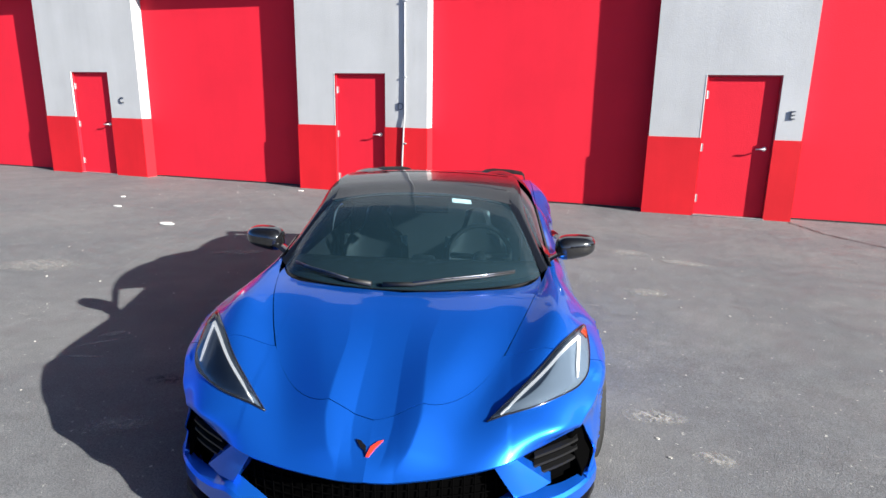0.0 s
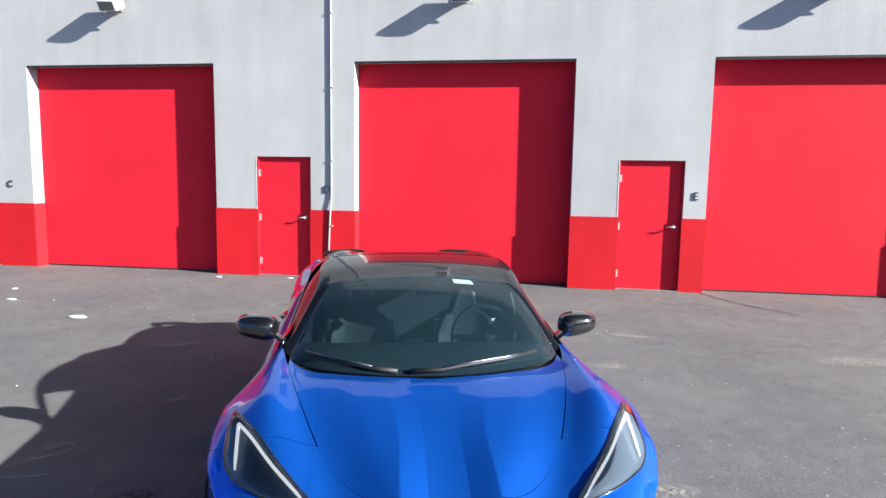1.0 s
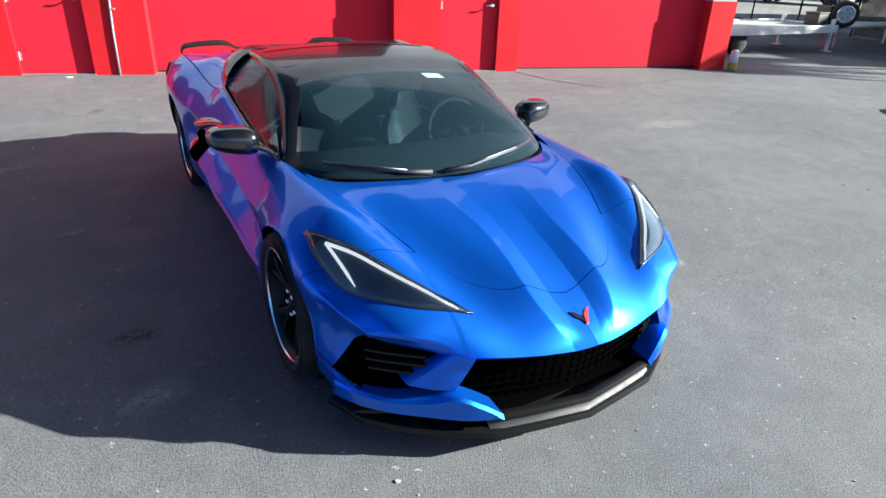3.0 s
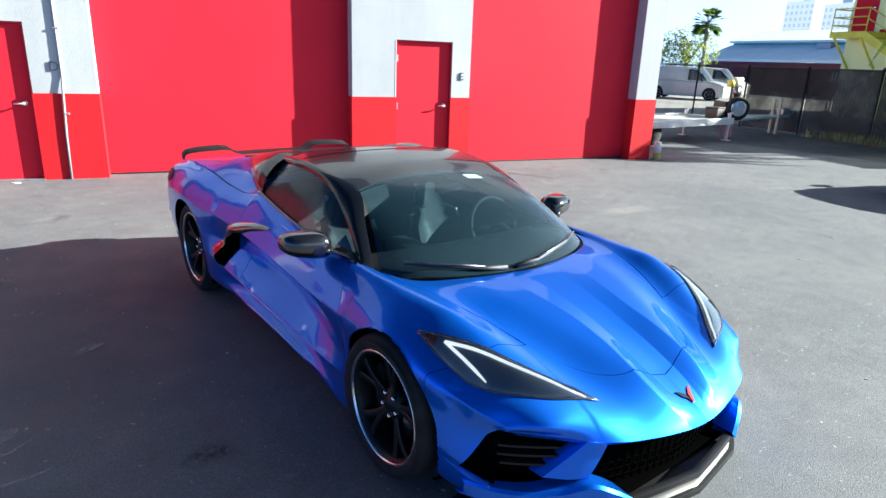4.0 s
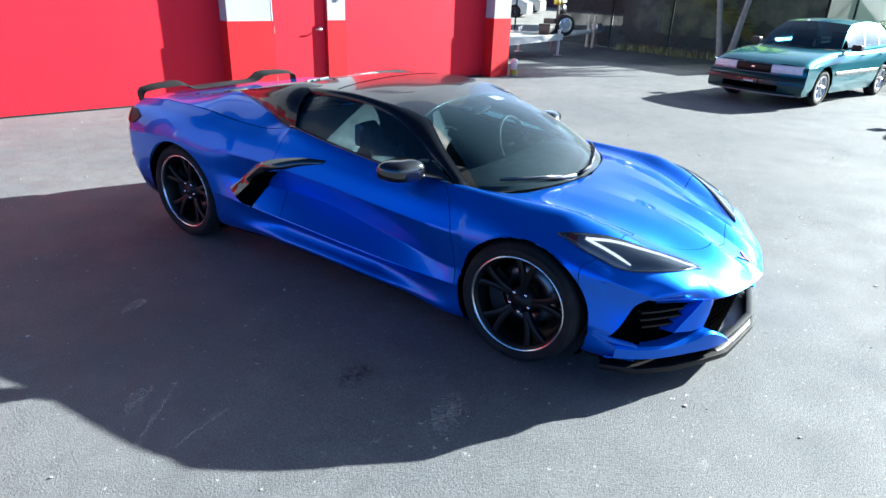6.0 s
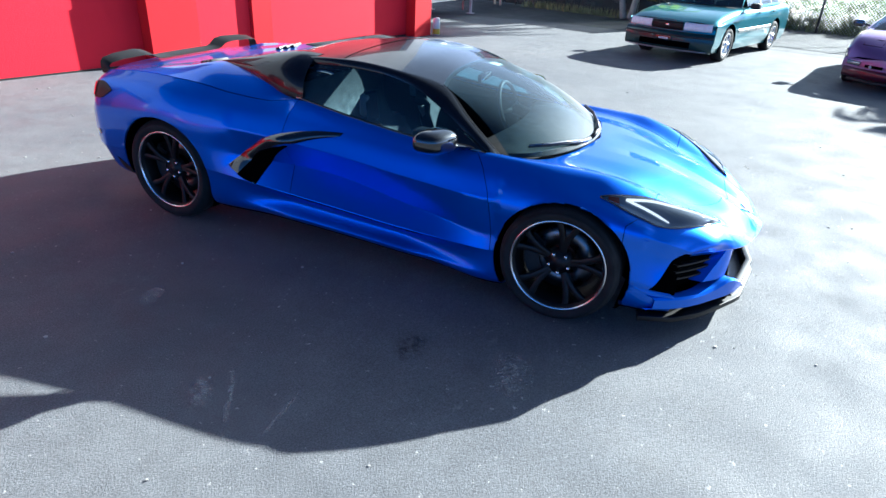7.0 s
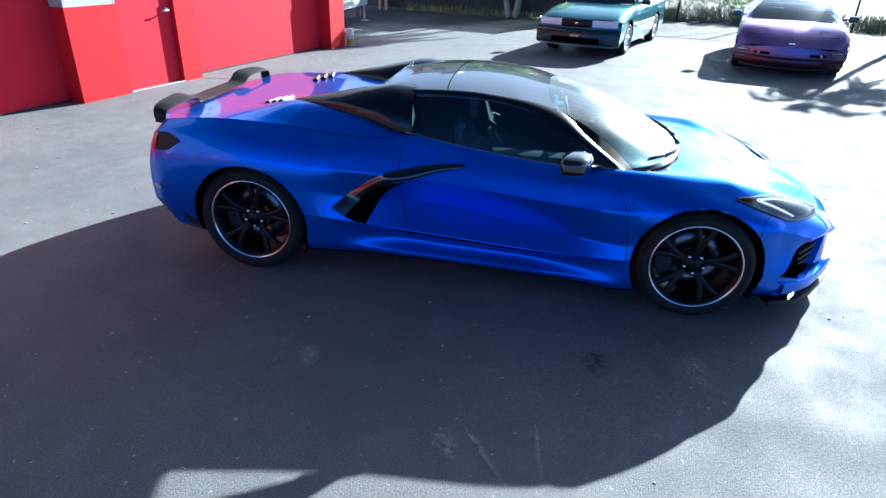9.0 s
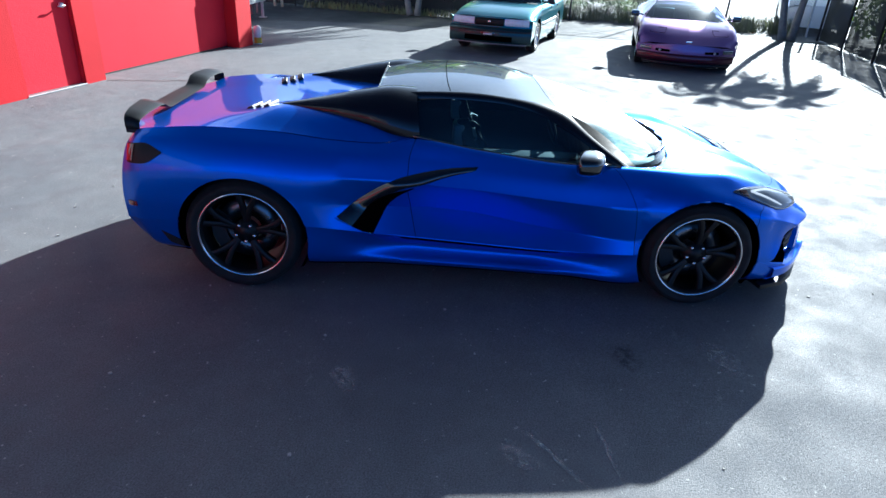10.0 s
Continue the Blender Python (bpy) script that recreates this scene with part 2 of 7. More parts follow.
def lathe(bm, prof, n=48, axis="y", m=None, close=False):
    """Turn a profile of (radius, along) about an axis."""
    rings = []
    for r, a in prof:
        ring = []
        for k in range(n):
            t = 2 * math.pi * k / n
            p = Vector((r * math.cos(t), a, r * math.sin(t))) if axis == "y" else Vector((r * math.cos(t), r * math.sin(t), a))
            ring.append(bm.verts.new(m @ p if m else p))
        rings.append(ring)
    pairs = list(zip(rings, rings[1:])) + ([(rings[-1], rings[0])] if close else [])
    for a, b in pairs:
        for k in range(n):
            bm.faces.new((a[k], a[(k + 1) % n], b[(k + 1) % n], b[k]))
    return bm


def disc(bm, r, a, n=32, axis="y", m=None):
    vs = []
    for k in range(n):
        t = 2 * math.pi * k / n
        p = Vector((r * math.cos(t), a, r * math.sin(t))) if axis == "y" else Vector((r * math.cos(t), r * math.sin(t), a))
        vs.append(bm.verts.new(m @ p if m else p))
    bm.faces.new(vs)
    return bm


def grid(bm, rows, flip=False):
    """Quads over a net of points, row by row."""
    vs = [[bm.verts.new(p) for p in r] for r in rows]
    for a, b in zip(vs, vs[1:]):
        for k in range(len(a) - 1):
            q = (a[k], a[k + 1], b[k + 1], b[k])
            bm.faces.new(q[::-1] if flip else q)
    return vs


def thicken(bm, t):
    """Give an open sheet a thickness along its normals."""
    bm.normal_update()
    bmesh.ops.solidify(bm, geom=list(bm.faces), thickness=t)
    return bm


def prism(bm, outline, a0, a1, axis="y"):
    """An outline of two coordinates drawn out along an axis."""
    def at(u, v, a):
        return {"y": (u, a, v), "z": (u, v, a), "x": (a, u, v)}[axis]
    lo = [bm.verts.new(at(u, v, a0)) for u, v in outline]
    hi = [bm.verts.new(at(u, v, a1)) for u, v in outline]
    bm.faces.new(lo)
    bm.faces.new(hi[::-1])
    n = len(outline)
    for k in range(n):
        bm.faces.new((lo[k], hi[k], hi[(k + 1) % n], lo[(k + 1) % n]))
    bmesh.ops.recalc_face_normals(bm, faces=list(bm.faces))
    return bm


def soften(bm, offset, seg=2, angle=30):
    bm.normal_update()
    es = [e for e in bm.edges if len(e.link_faces) == 2 and e.calc_face_angle(0) > radians(angle)]
    bmesh.ops.bevel(bm, geom=es, offset=offset, segments=seg, affect="EDGES", profile=0.6)
    return bm


class Spline:
    """Monotone cubic through knots (x, a, b, ...) with rising x."""

    def __init__(self, knots):
        k = np.array(knots, float)
        self.xs = k[:, 0].tolist()
        h = np.diff(k[:, 0])
        self.rows = []
        for c in range(1, k.shape[1]):
            y = k[:, c]
            d = np.diff(y) / h
            m = np.zeros(len(y))
            for i in range(1, len(y) - 1):
                if d[i - 1] * d[i] > 0:
                    w1, w2 = 2 * h[i] + h[i - 1], h[i] + 2 * h[i - 1]
                    m[i] = (w1 + w2) / (w1 / d[i - 1] + w2 / d[i])
            m[0], m[-1] = d[0], d[-1]
            self.rows.append((y.tolist(), m.tolist()))

    def at(self, x):
        xs = self.xs
        i = min(max(bisect_left(xs, x) - 1, 0), len(xs) - 2)
        h = xs[i + 1] - xs[i]
        t = min(max((x - xs[i]) / h, 0.0), 1.0)
        a, b, c, d = (1 + 2 * t) * (1 - t) ** 2, t * (1 - t) ** 2 * h, t * t * (3 - 2 * t), t * t * (t - 1) * h
        return [a * y[i] + b * m[i] + c * y[i + 1] + d * m[i + 1] for y, m in self.rows]


SPLINES = {}


def bisect_left(xs, x):
    lo = 0
    for v in xs:
        if v >= x:
            break
        lo += 1
    return lo


def pch(knots, x):
    key = tuple(map(tuple, knots))
    if key not in SPLINES:
        SPLINES[key] = Spline(knots)
    return SPLINES[key].at(x)


# ---- ground ----
def ground_sheet(name, x0, x1, y0, y1, z, material, label, nx, ny, rough=0.006):
    bm = bmesh.new()
    rows = []
    for j in range(ny + 1):
        y = y0 + (y1 - y0) * j / ny
        rows.append([(x, y, z + rough * noise.noise((x * 0.35, y * 0.35, 0.3))) for x in (x0 + (x1 - x0) * i / nx for i in range(nx + 1))])
    grid(bm, rows)
    return solid(name, bm, material, label, "ground", kind="structure")


bm = bmesh.new()
grid(bm, [[(x, y, -0.012) for x in (-900, -60, -20, 0, 20, 60, 900)] for y in (-900, -60, -20, 0, 20, 60, 900)])
solid("ground", bm, ASPHALT_OLD, "flat dark asphalt ground reaching to the horizon", "ground", kind="structure")
# the newer pavement ends in a seam before the fence
SEAM = [(-1.7, 12.25), (0.0, 11.95), (1.5, 11.5), (3.0, 11.25), (5.0, 11.15), (7.2, 11.2), (8.9, 11.2), (10.1, 10.9), (11.1, 10.5), (12.5, 9.55), (13.5, 8.7)]


def seam_x(y):
    return pch(SEAM, min(max(y, -1.7), 13.5))[0]


bm = bmesh.new()
rows = []
for j in range(97):
    y = -14 + 27.5 * j / 96
    xe = seam_x(y) + 0.03 * noise.noise((y * 1.7, 0.2, 0.5))
    rows.append([(-26 + (xe + 26) * i / 90, y, 0.006 * noise.noise(((-26 + (xe + 26) * i / 90) * 0.35, y * 0.35, 0.3))) for i in range(91)])
grid(bm, rows)
solid("pavement", bm, ASPHALT, "grey worn asphalt forecourt with pale scuffs and stains", "pavement", kind="structure")


def crack(name, pts, width, seed):
    """A thin irregular sealed crack lying on the asphalt."""
    rnd = random.Random(seed)
    bm = bmesh.new()
    a, b = [], []
    pts = [Vector((*p, 0.0085)) for p in pts]
    line = []
    for p, q in zip(pts, pts[1:]):
        for k in range(10):
            line.append(p.lerp(q, k / 10) + Vector((rnd.uniform(-1, 1), rnd.uniform(-1, 1), 0)) * width * 1.6)
    line.append(pts[-1])
    for i, p in enumerate(line):
        d = (line[min(i + 1, len(line) - 1)] - line[max(i - 1, 0)]).normalized()
        n = Vector((-d.y, d.x, 0)) * width * rnd.uniform(0.4, 1.0)
        a.append(p + n)
        b.append(p - n)
    grid(bm, [a, b])
    return solid(name, bm, BLACK_MATT, "dark crack in the asphalt", "crack", "cracks in the asphalt", kind="structure")


crack("pavement_crack", [(2.0, 10.0), (2.3, 9.3), (2.9, 8.6)], 0.012, 1)
crack("pavement_crack", [(11.4, 5.2), (12.4, 4.1), (13.6, 3.4), (15.2, 2.7)], 0.03, 2)
crack("pavement_crack", [(12.2, 1.6), (13.0, 1.9), (14.4, 1.4)], 0.025, 3)


def chip(x, y, r, seed):
    """A flat pale scrap or paint fleck on the asphalt."""
    rnd = random.Random(seed)
    bm = bmesh.new()
    n = rnd.randint(6, 9)
    out = [(x + r * rnd.uniform(0.5, 1.1) * math.cos(6.283 * k / n), y + r * 0.6 * rnd.uniform(0.5, 1.1) * math.sin(6.283 * k / n)) for k in range(n)]
    prism(bm, out, 0.003, 0.0125, "z")
    return bm


def stain_mat(name, color, strength):
    """A worn patch whose edge breaks up into the asphalt round it."""
    m = mat(name, color, 0.9)
    n, l = m.node_tree.nodes, m.node_tree.links
    tc, mp, gr, tr, mx, mu = (n.new("ShaderNode" + k) for k in ("TexCoord", "Mapping", "TexGradient", "BsdfTransparent", "MixShader", "Math"))
    mp.inputs["Location"].default_value, mp.inputs["Scale"].default_value = (-1, -1, 0), (2, 2, 0)
    gr.gradient_type = "SPHERICAL"
    l.new(tc.outputs["Generated"], mp.inputs[0])
    l.new(mp.outputs[0], gr.inputs[0])
    mu.operation = "MULTIPLY"
    l.new(ramp(m, gr.outputs[1], [(0.0, grey(0)), (0.6, grey(strength))]), mu.inputs[0])
    l.new(ramp(m, nz(m, 22, 6, 0.7), [(0.42, grey(0)), (0.6, grey(1))]), mu.inputs[1])
    l.new(mu.outputs[0], mx.inputs[0])
    l.new(tr.outputs[0], mx.inputs[1])
    l.new(n["Principled BSDF"].outputs[0], mx.inputs[2])
    l.new(mx.outputs[0], n["Material Output"].inputs[0])
    return m


PALE_STAIN = stain_mat("pale scuffed patch", (0.38, 0.37, 0.355), 0.6)
OIL_STAIN = stain_mat("oil stain", (0.03, 0.03, 0.033), 0.55)
for x, y, rx, ry, turn, m_ in ((0.19, 3.41, 0.2, 0.1, 10, PALE_STAIN), (0.48, 3.08, 0.12, 0.08, 0, PALE_STAIN), (0.13, 5.76, 0.2, 0.14, 15, PALE_STAIN), (-0.13, 7.25, 0.24, 0.16, 0, PALE_STAIN), (0.49, 6.98, 0.3, 0.12, -5, PALE_STAIN),
                               (-5.68, 4.45, 0.5, 0.28, 20, PALE_STAIN), (-2.5, 2.34, 0.2, 0.12, 30, PALE_STAIN), (-3.54, 3.3, 0.12, 0.07, 60, PALE_STAIN), (-3.27, 4.21, 0.13, 0.07, 40, PALE_STAIN), (-2.65, 2.85, 0.15, 0.1, 20, OIL_STAIN),
                               (-3.49, 3.16, 0.24, 0.02, 50, PALE_STAIN), (-3.39, 2.93, 0.2, 0.018, 22, PALE_STAIN), (-4.2, 5.6, 0.35, 0.12, 25, PALE_STAIN), (2.6, 6.4, 0.6, 0.2, 10, PALE_STAIN)):
    bm = bmesh.new()
    grid(bm, [[(rx * (-1 + i / 4), ry * (-1 + j / 2), 0) for i in range(9)] for j in range(5)])
    solid("pavement_stain", bm, m_, "worn stain on the asphalt", "stain", "stains on the asphalt", kind="structure", m=pose(x, y, 0.0095, 0, 0, turn))

rnd = random.Random(8)
bm = bmesh.new()
for k in range(420):
    x, y = rnd.uniform(-9, 6), rnd.uniform(-1.5, 9.8)
    r = rnd.choice((0.005, 0.006, 0.008, 0.012))
    n = 5
    prism(bm, [(x + r * rnd.uniform(0.6, 1) * math.cos(6.283 * i / n), y + r * rnd.uniform(0.6, 1) * math.sin(6.283 * i / n)) for i in range(n)], 0.0, 0.003 + r * 0.3, "z")
solid("pavement_grit", bm, varied("pale grit", (0.4, 0.39, 0.37), 0.9), "pale grit and small stones scattered on asphalt", "grit", kind="stuff")
for k, (x, y, r) in enumerate([(-6.0, 6.55, 0.13), (-7.6, 7.3, 0.09), (-5.9, 9.75, 0.08), (-4.7, 9.9, 0.06), (-8.2, 8.0, 0.07)]):
    solid("pavement_scrap", chip(x, y, r, k), WHITE_PAINT, "flat pale scrap of paper on the asphalt", "litter", "scraps on the asphalt")

# ---- the garage building ----
WY, WT = 10.085, 0.247
OPENINGS = [(-15.75, -12.2, 3.62), (-9.68, -6.1, 3.62), (-3.62, -0.04, 3.62), (2.015, 5.6, 3.62)]
DOORS = [(-11.40, -10.44, 2.06), (-5.35, -4.385, 2.06), (0.69, 1.675, 2.06), (-17.4, -16.44, 2.06)]
WX0, WX1, WTOP, BAND = -26.0, 6.08, 6.4, 1.165


def wall_run(bm, z0, z1, grow=0.0):
    """The wall's stretch from z0 to z1, leaving the openings free."""
    cuts = sorted([(a + grow, b - grow, h) for a, b, h in OPENINGS + DOORS if h > z0 + 0.01])
    x = WX0
    for a, b, h in cuts + [(WX1 + grow, None, 0)]:
        if a - x > 0.01:
            box(bm, x, a, WY - grow, WY + WT, z0, z1)
        x = b
    return bm


wall = solid("wall_north", wall_run(wall_run(wall_run(bmesh.new(), BAND, 2.06), 2.06, 3.62), 3.62, WTOP), GREY_WALL, "tall pale grey stucco garage wall", "wall", kind="structure")
part("painted_base", wall_run(bmesh.new(), 0, BAND, 0.012), RED_WALL, wall, "red painted lower band of the wall")
# a thin black strip stands in for the shadow line under each lintel
bm = bmesh.new()
for a, b, h in OPENINGS:
    box(bm, a, b, WY + 0.004, WY + 0.03, h - 0.03, h - 0.001)
part("lintel_shade", bm, BLACK_MATT, wall, "thin black strip standing for the shadow under the lintels")
# side and back walls, roof and the dark inside
wall_e = solid("wall_east", boxes((WX1 - WT, WX1, WY + WT, 24, BAND, WTOP)), GREY_WALL, "pale grey stucco side wall of the garage", "wall", kind="structure")
part("painted_base", boxes((WX1 - WT, WX1 + 0.012, WY + WT, 24, 0, BAND)), RED_WALL, wall_e)
solid("roof", boxes((WX0, WX1, WY + WT, 24, WTOP - 0.6, WTOP - 0.4)), GREY_WALL, "flat roof slab behind the parapet", "roof", kind="structure")
solid("wall_back", boxes((WX0, WX1 - WT, 23.8, 24, 0, WTOP - 0.6)), GREY_WALL, "plain back wall of the garage", "wall", kind="structure")
solid("floor", boxes((WX0, WX1 - WT, WY + WT, 23.8, -0.1, 0.004)), GREY_WALL, "plain concrete garage floor", "floor", kind="structure")


def garage_door(a, b, h):
    d = thing("garage_door", "closed plain red sectional garage door in the wall", "garage door", pose((a + b) / 2, WY + WT, 0), "red garage doors")
    w, n = b - a + 0.16, 6
    bm = bmesh.new()
    rows = []
    for k in range(n * 8 + 1):
        z = (h + 0.06) * k / (n * 8)
        dent = 0.0015 if k % 8 == 0 else 0.0
        rows.append([Vector((x, dent + 0.002 * noise.noise((x * 0.9 + a, z * 0.9, 2.0)), z)) for x in (-w / 2 + w * i / 24 for i in range(25))])
    grid(bm, rows)
    thicken(bm, 0.04)
    part("leaf", bm, RED_DOOR, d)
    part("bottom_seal", boxes((-w / 2, w / 2, -0.006, 0.056, 0.001, 0.025)), BLACK_MATT, d, "black rubber seal")
    return d


for a, b, h in OPENINGS:
    garage_door(a, b, h)


def entry_door(a, b, h):
    d = thing("entry_door", "closed flush red steel door with lever handle", "door", pose((a + b) / 2, WY, 0), "red entry doors")
    w = b - a
    part("leaf", box(bmesh.new(), -w / 2 + 0.022, w / 2 - 0.022, 0.06, 0.105, 0.02, h - 0.022, 0.003, 1), RED_DOOR, d)
    fr = bmesh.new()
    box(fr, -w / 2, -w / 2 + 0.02, 0.02, 0.2, 0, h)
    box(fr, w / 2 - 0.02, w / 2, 0.02, 0.2, 0, h)
    box(fr, -w / 2 + 0.02, w / 2 - 0.02, 0.02, 0.2, h - 0.02, h)
    part("door_frame", fr, TRIM_RED, d)
    edge = bmesh.new()
    box(edge, -w / 2 - 0.013, -w / 2, -0.004, 0.03, BAND, h + 0.004)
    part("frame_edge", edge, WHITE_PAINT, d, "narrow pale strip along the left edge of the frame")
    part("threshold", box(bmesh.new(), -w / 2, w / 2, -0.02, 0.14, 0.002, 0.018, 0.004, 1), GALV, d, "dull metal threshold")
    for z in (0.26, 1.02, 1.78):
        hb = lathe(bmesh.new(), [(0.0, z - 0.06), (0.011, z - 0.06), (0.011, z + 0.06), (0.0, z + 0.06)], 10, "z", Matrix.Translation((-w / 2 + 0.02, 0.045, 0)))
        box(hb, -w / 2 + 0.01, -w / 2 + 0.05, 0.05, 0.0595, z - 0.055, z + 0.055)
        part("hinge", hb, GALV, d, "bare metal hinge")
    lv = bmesh.new()
    lathe(lv, [(0, 0.03), (0.03, 0.03), (0.032, 0.045), (0.032, 0.075)], 20, "y", Matrix.Translation((w / 2 - 0.115, 0, 1.03)))
    tube(lv, [(w / 2 - 0.115, 0.04, 1.03), (w / 2 - 0.115, -0.005, 1.03), (w / 2 - 0.13, -0.015, 1.03), (w / 2 - 0.235, -0.012, 1.026)], [0.011, 0.011, 0.011, 0.009], 10)
    part("handle", lv, varied("satin metal", (0.78, 0.78, 0.77), 0.4, 0.5, 0.1), d, "satin metal lever handle")
    return d


for a, b, h in DOORS:
    entry_door(a, b, h)


def unit_letter(ch, x):
    cu = bpy.data.curves.new("letter", "FONT")
    cu.body, cu.size, cu.extrude, cu.align_x = ch, 0.17, 0.006, "CENTER"
    ob = new("unit_letter", cu)
    ob.matrix_basis = pose(x, WY - 0.0105, 1.46, 90, 0, 0)
    cu.materials.append(STEEL)
    tagged(ob, "small dark metal unit letter " + ch + " on the wall", "letter", "unit letters")


unit_letter("C", -10.14)
unit_letter("D", -4.10)
unit_letter("E", 1.852)

# conduit down the wall beside door D
c = thing("conduit", "thin grey metal conduit running down the wall", "conduit", pose(-4.02, WY, 0))
part("pipe", tube(bmesh.new(), [(0, -0.017, 6.3), (0, -0.017, 2.0), (0.0, -0.02, 1.4), (-0.01, -0.034, 1.2), (-0.04, -0.032, 0.6), (-0.05, -0.03, 0.0)], 0.015, 10), varied("dull grey pipe", (0.34, 0.35, 0.37), 0.6, 0.2, 0.2, 5, 90), c)
for z in (5.6, 4.4, 3.2, 2.0, 0.9):
    part("clamp", box(bmesh.new(), -0.035, 0.035, -0.036 if z > BAND else -0.05, -0.001 if z > BAND else -0.013, z - 0.012, z + 0.012, 0.003, 1), GALV, c, "small metal clamp")


def wall_lamp(x, z):
    d = thing("wall_light", "pale boxy floodlight tilted out from the wall", "wall light", pose(x, WY, z), "floodlights on the wall")
    part("mount", box(bmesh.new(), -0.07, 0.07, -0.05, -0.0005, -0.02, 0.14, 0.008), GALV, d)
    tl = Matrix.Translation((0, -0.2, 0.06)) @ pose(0, 0, 0, 28, 0, 0)
    hs = box(bmesh.new(), -0.16, 0.16, -0.14, 0.12, -0.09, 0.09, 0.02)
    bmesh.ops.transform(hs, matrix=tl, verts=hs.verts)
    part("housing", hs, WHITE_PAINT, d)
    gl = box(bmesh.new(), -0.135, 0.135, -0.152, -0.139, -0.07, 0.07, 0.004, 1)
    bmesh.ops.transform(gl, matrix=tl, verts=gl.verts)
    part("lens", gl, REFLECTOR, d, "dull glass front")
    arm = tube(bmesh.new(), [(0, -0.03, 0.05), (0, -0.1, 0.0), (0.0, -0.19, -0.04)], 0.02, 8)
    tube(arm, [(-0.17, -0.2, 0.05), (-0.17, -0.16, -0.08), (0.17, -0.16, -0.08), (0.17, -0.2, 0.05)], 0.009, 6)
    part("bracket", arm, GALV, d)
    return d


for x in (-13.7, -7.82, -1.84, 3.72):
    wall_lamp(x, 4.52)
sc_ = thing("wall_camera", "small dark bullet camera on a wall bracket", "security camera", pose(5.68, WY, 4.46))
part("plate", lathe(bmesh.new(), [(0.0, -0.02), (0.05, -0.02), (0.055, -0.001), (0.0, -0.001)], 20, "y"), WHITE_PAINT, sc_, "pale mounting plate")
part("arm", tube(bmesh.new(), [(0, -0.02, 0), (0, -0.08, 0.005), (0, -0.15, 0.0)], 0.013, 8), WHITE_PAINT, sc_)
part("barrel", lathe(bmesh.new(), [(0.0, -0.31), (0.024, -0.31), (0.027, -0.30), (0.03, -0.2), (0.03, -0.15), (0.02, -0.14), (0.0, -0.14)], 18, "y"), varied("grey camera casing", (0.3, 0.31, 0.33), 0.5), sc_, "grey cylindrical casing")
part("lens", disc(bmesh.new(), 0.018, -0.312, 18), BLACK_GLOSS, sc_, "black lens")
bl = thing("bollard", "short white and yellow guard post at the building corner", "bollard", pose(6.26, 10.05, 0))
part("post", lathe(bmesh.new(), [(0, 0.0), (0.075, 0.0), (0.075, 0.3), (0.06, 0.34), (0.0, 0.36)], 20, "z"), WHITE_PAINT, bl)
part("foot_band", lathe(bmesh.new(), [(0.077, 0.02), (0.077, 0.13)], 20, "z"), varied("yellow paint", (0.6, 0.42, 0.03), 0.5), bl, "yellow band")


# ---- the blue sports car ----
from mathutils.bvhtree import BVHTree

CAR = pose(-1.0352, 2.7054, 0, 0, 0, -75.27)
sport = thing("sports_car", "low metallic blue sports car with black roof and mirrors", "car", CAR)

